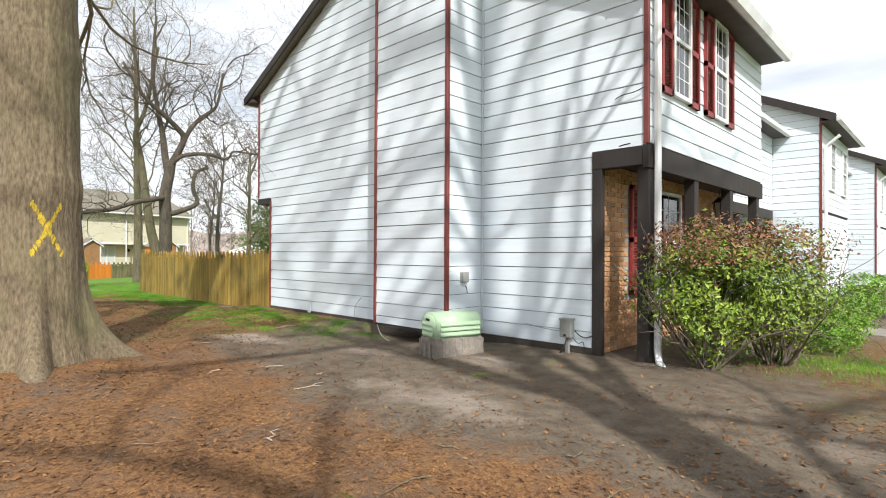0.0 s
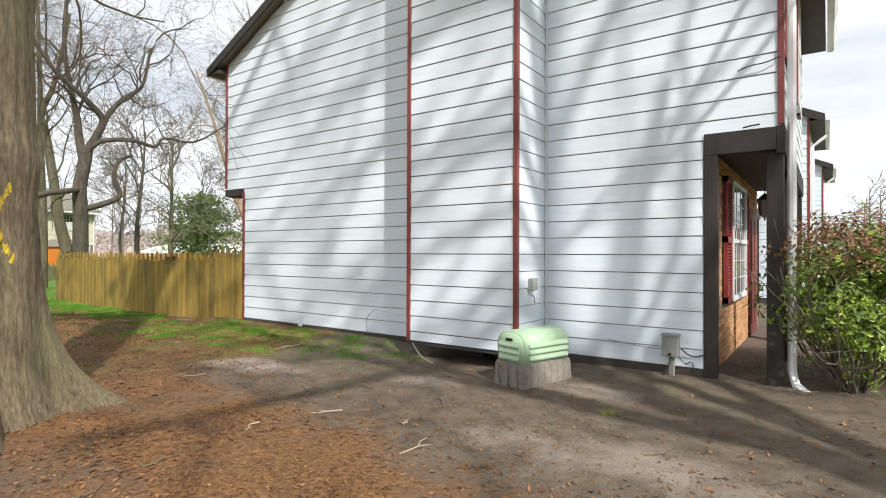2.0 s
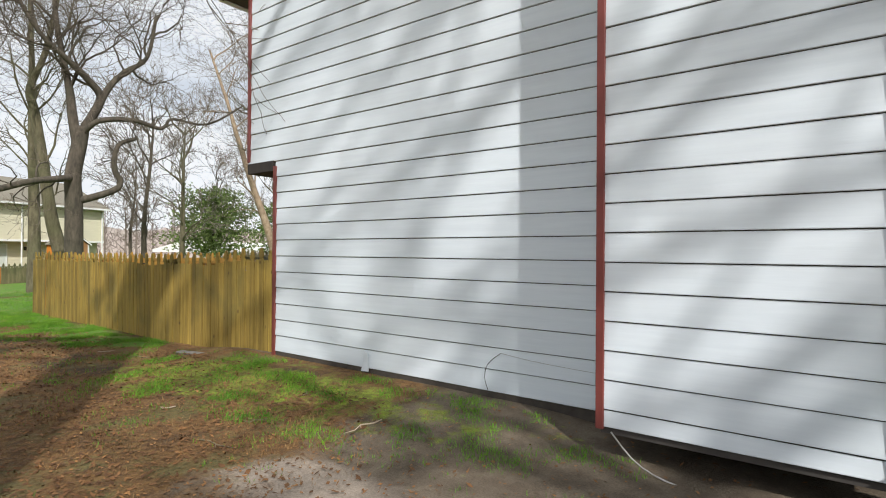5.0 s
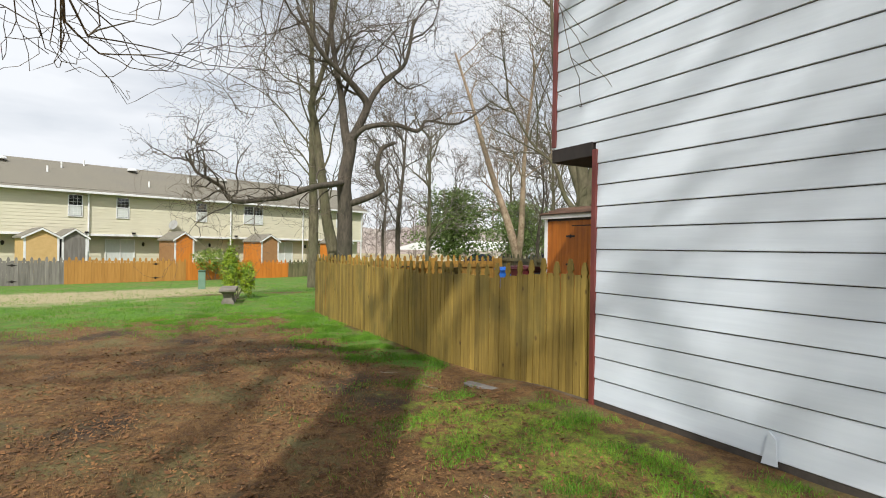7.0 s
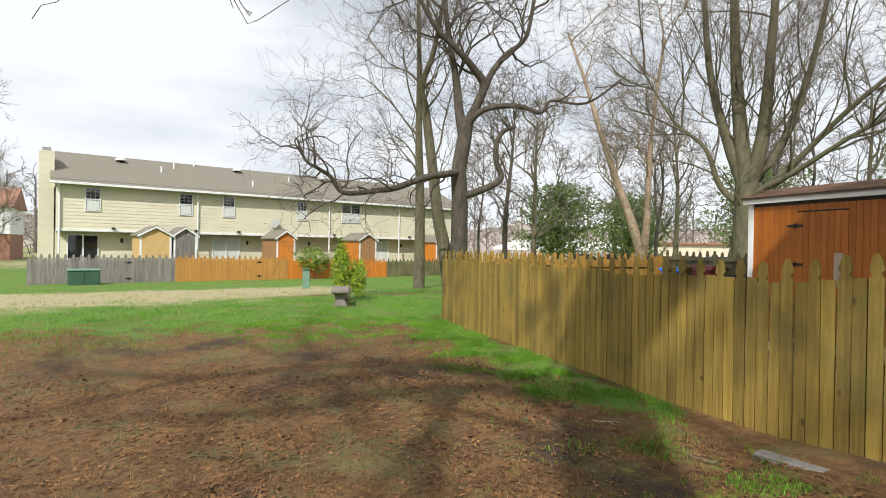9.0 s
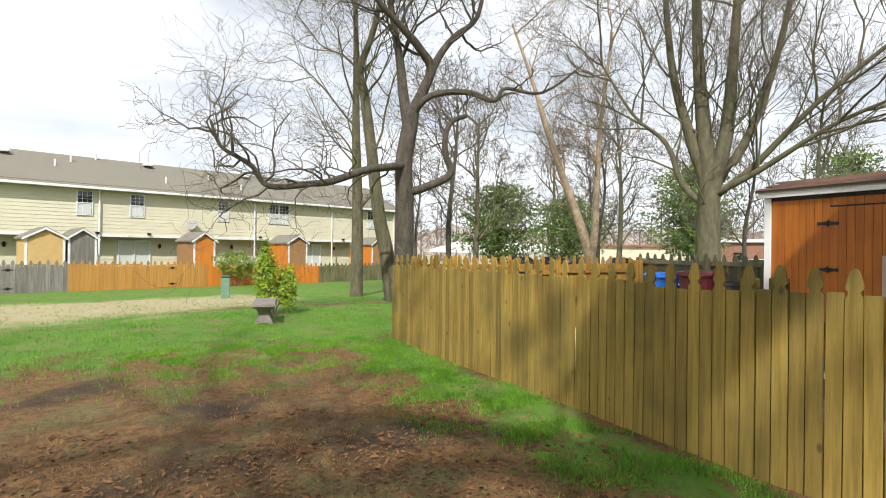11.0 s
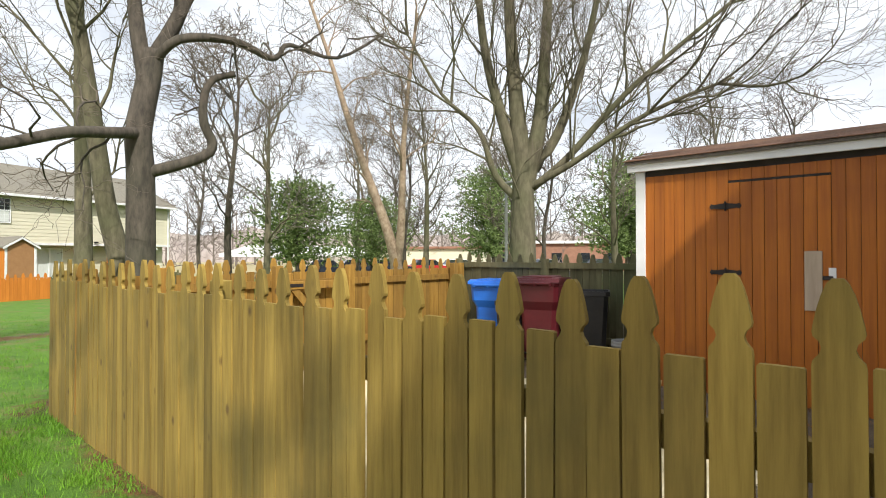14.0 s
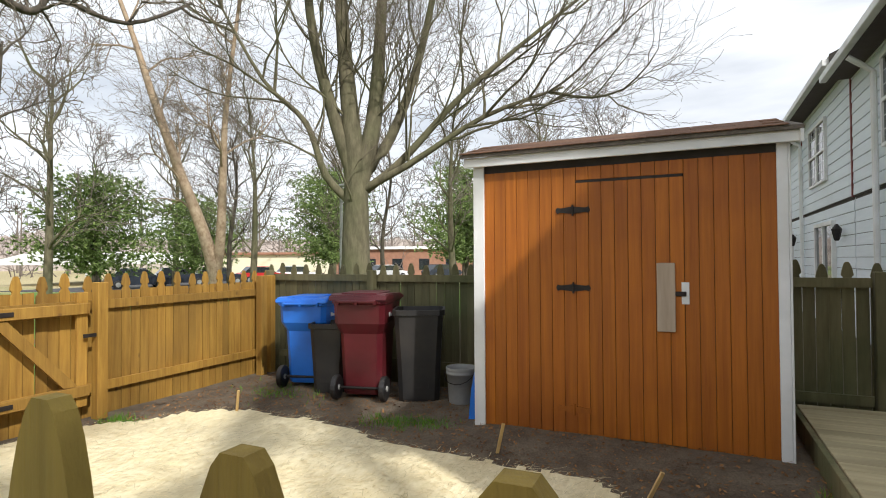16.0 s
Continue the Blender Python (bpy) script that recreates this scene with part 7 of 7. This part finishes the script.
scatter("wood_chips", "scattered bark chips and dead leaves", "mulch", 9, 42000, (-16, -2.5, 1.5, 5.4), lambda x, y: min(1, zone("mulch", x, y) + 0.75 * zone("litter", x, y)) * max(0.05, 0.6 + 0.8 * patch(x, y, 1.6, 5)), chip, M_CHIP)
scatter("dead_leaves", "curled brown dead leaves strewn over the mulch", "leaves", 12, 22000, (-17, -2.5, 1.5, 5.6), lambda x, y: min(1, 0.8 * zone("mulch", x, y) + zone("litter", x, y)) * max(0.05, 0.5 + 0.9 * patch(x, y, 1.2, 8)), lambda r, p, v, f: chip(r, p, v, f, 1.5), M_LEAFLITTER)
scatter("wood_chips", "sparse bark crumbs on bare earth", "mulch", 10, 4500, (-9, 1.0, 1.5, 8.5), lambda x, y: 0.5, chip, M_CHIP)
scatter("yard_grass", "sparse green weeds in the front bed", "grass", 13, 3000, (-3.2, 6.2, 2.0, 11), lambda x, y: zone("moss", x, y), blade, M_BLADE)


def yard_weeds():
    rnd = random.Random(17)
    v, f = [], []
    for cx, cy, n, s in ((-17.2, 10.1, 120, 0.16), (-19.5, 9.1, 90, 0.12), (-18.9, 10.6, 90, 0.3), (-16.9, 10.2, 70, 0.12), (-13.85, 9.75, 60, 0.1), (-19.6, 7.6, 60, 0.1)):
        for _ in range(n):
            x, y = rnd.gauss(cx, s), rnd.gauss(cy, s * 0.6)
            blade(rnd, Vector((x, y, ground_z(x, y))), v, f, (0.03, 0.09))
    tagged(new("weeds", mesh_from("weeds", v, f, M_BLADE, False)), "green weed tufts on the yard earth", "weeds", kind="stuff")
    v, f = [], []
    for _ in range(9000):
        x, y = rnd.uniform(-19.8, -13.8), rnd.uniform(8.6, 11.5)
        chip(rnd, Vector((x, y, ground_z(x, y) + 0.004)), v, f)
    tagged(new("leaf_litter", mesh_from("leaf_litter", v, f, M_CHIP, False)), "dark leaf litter on the yard earth", "leaf litter", kind="stuff")


yard_weeds()


def sticks():
    rnd = random.Random(21)
    for k in range(34):
        x, y = (rnd.uniform(-7, 0.5), rnd.uniform(1.2, 4.2)) if k < 24 else (rnd.uniform(-14, -8), rnd.uniform(2.8, 5.2))
        if (x + 7.72) ** 2 + (y - 1.18) ** 2 < 1:
            continue
        g = ground_z(x, y)
        t = thing("fallen_twig", "thin brown fallen twig on the ground", "twig", x, y, g, group="fallen twigs")
        a, ln = rnd.uniform(0, 6.28), rnd.uniform(0.12, 0.42)
        bm = bmesh.new()
        d = Vector((math.cos(a), math.sin(a), 0))
        n = Vector((-d.y, d.x, 0))
        pts = [d * (ln * i / 4) + n * rnd.gauss(0, 0.018) + Vector((0, 0, 0.012 + abs(rnd.gauss(0, 0.006)))) for i in range(5)]
        tube(bm, pts, [0.006, 0.0055, 0.005, 0.004, 0.002], 5)
        tube(bm, [pts[2], pts[2] + (d + n * rnd.choice((-1, 1))) * 0.06], [0.004, 0.002], 4)
        part("stick", bm, M_BARE if k % 3 == 0 else M_BARK, t)


sticks()
settle(("fence_side", "fence_back", "garden_shed", "gate", "fence_post", "wheeled_bin", "rubbish_bin", "bucket", "blue_sheet", "straw_blanket", "wooden_stake", "deck", "weeds", "leaf_litter"))


def sprout_clump(x, y, n, h):
    rnd = random.Random(int(x * 100))
    t = thing("bulb_shoots", "fresh green bulb shoots in the mulch", "plant", x, y, ground_z(x, y), group="bulb shoots")
    v, f = [], []
    for _ in range(n):
        a = rnd.uniform(0, 6.28)
        q = Vector((rnd.gauss(0, 0.02), rnd.gauss(0, 0.02), 0))
        u = Vector((math.cos(a), math.sin(a), 0)) * 0.007
        tip = q + Vector((rnd.gauss(0, 0.03), rnd.gauss(0, 0.03), h * rnd.uniform(0.7, 1.1)))
        mid = (q + tip) / 2 + Vector((rnd.gauss(0, 0.008), rnd.gauss(0, 0.008), 0))
        b = len(v)
        v += [tuple(q - u), tuple(q + u), tuple(mid + u * 0.9), tuple(mid - u * 0.9), tuple(tip)]
        f += [(b, b + 1, b + 2, b + 3), (b + 3, b + 2, b + 4)]
    part("leaves", mesh_from("leaves", v, f, M_HEDGE, False), M_HEDGE, t)


for x, y, n, h in ((-2.05, 1.28, 9, 0.10), (-2.2, 1.62, 8, 0.15), (-1.35, 2.15, 9, 0.14), (-7.05, 0.72, 8, 0.12), (-1.75, 1.75, 6, 0.06)):
    sprout_clump(x, y, n, h)


# ---- bricks of the porch wall ----
def lay_bricks():
    rnd = random.Random(3)
    meshes = [bm_mesh("brick", cube(-0.006, -0.0975 + e, 0, 0.006, 0.0975 - e, 0.057, 0.003), M_BRICK) for e in (0, 0.001, -0.001)]
    holes = ((7.2, 9.55, 0.9, 2.5), (9.9, 10.85, 0.2, 2.3))
    rest, n = bmesh.new(), 0
    for r in range(37):
        z = 0.205 + 0.0667 * r
        y = 6.42 + (0.1015 if r % 2 else 0.2)
        while y < 11.2:
            if not any(a < y < b and c < z + 0.03 < d for a, b, c, d in holes):
                if y < 7.45 and n < 290:
                    place("brick", rnd.choice(meshes), BRICK_WALL, pose(X_BRICK + 0.012 + rnd.uniform(0, 0.002), y, z))
                    n += 1
                else:
                    box(rest, X_BRICK + 0.006, y - 0.0975, z, X_BRICK + 0.0185, y + 0.0975, z + 0.057)
            y += 0.2065
    tagged(part("brickwork", rest, M_BRICKFAR, BRICK_WALL), kind="stuff")


M_BRICKFAR = mat("orange tan brickwork", (0.47, 0.23, 0.10), (0.60, 0.34, 0.16), 18, 0.9, 0.4, random_tone=0.22, island=True)
lay_bricks()
door = part("front_door", cube(X_BRICK + 0.006, 9.9, 0.22, X_BRICK + 0.05, 10.85, 2.28, 0.006), M_REDTRIM, HOUSE, "dark red panelled front door")
for y0, z0, y1, z1 in ((10.0, 0.4, 10.32, 1.1), (10.43, 0.4, 10.75, 1.1), (10.0, 1.25, 10.32, 2.1), (10.43, 1.25, 10.75, 2.1)):
    part("panel", cube(X_BRICK + 0.05, y0, z0, X_BRICK + 0.062, y1, z1, 0.006), M_REDTRIM, door)
part("knob", lathe([(0.012, 0), (0.012, 0.03), (0.03, 0.045), (0.02, 0.065)], 10), M_IRON, door).matrix_basis = pose(X_BRICK + 0.05, 10.75, 1.18, 0, 90, 0)
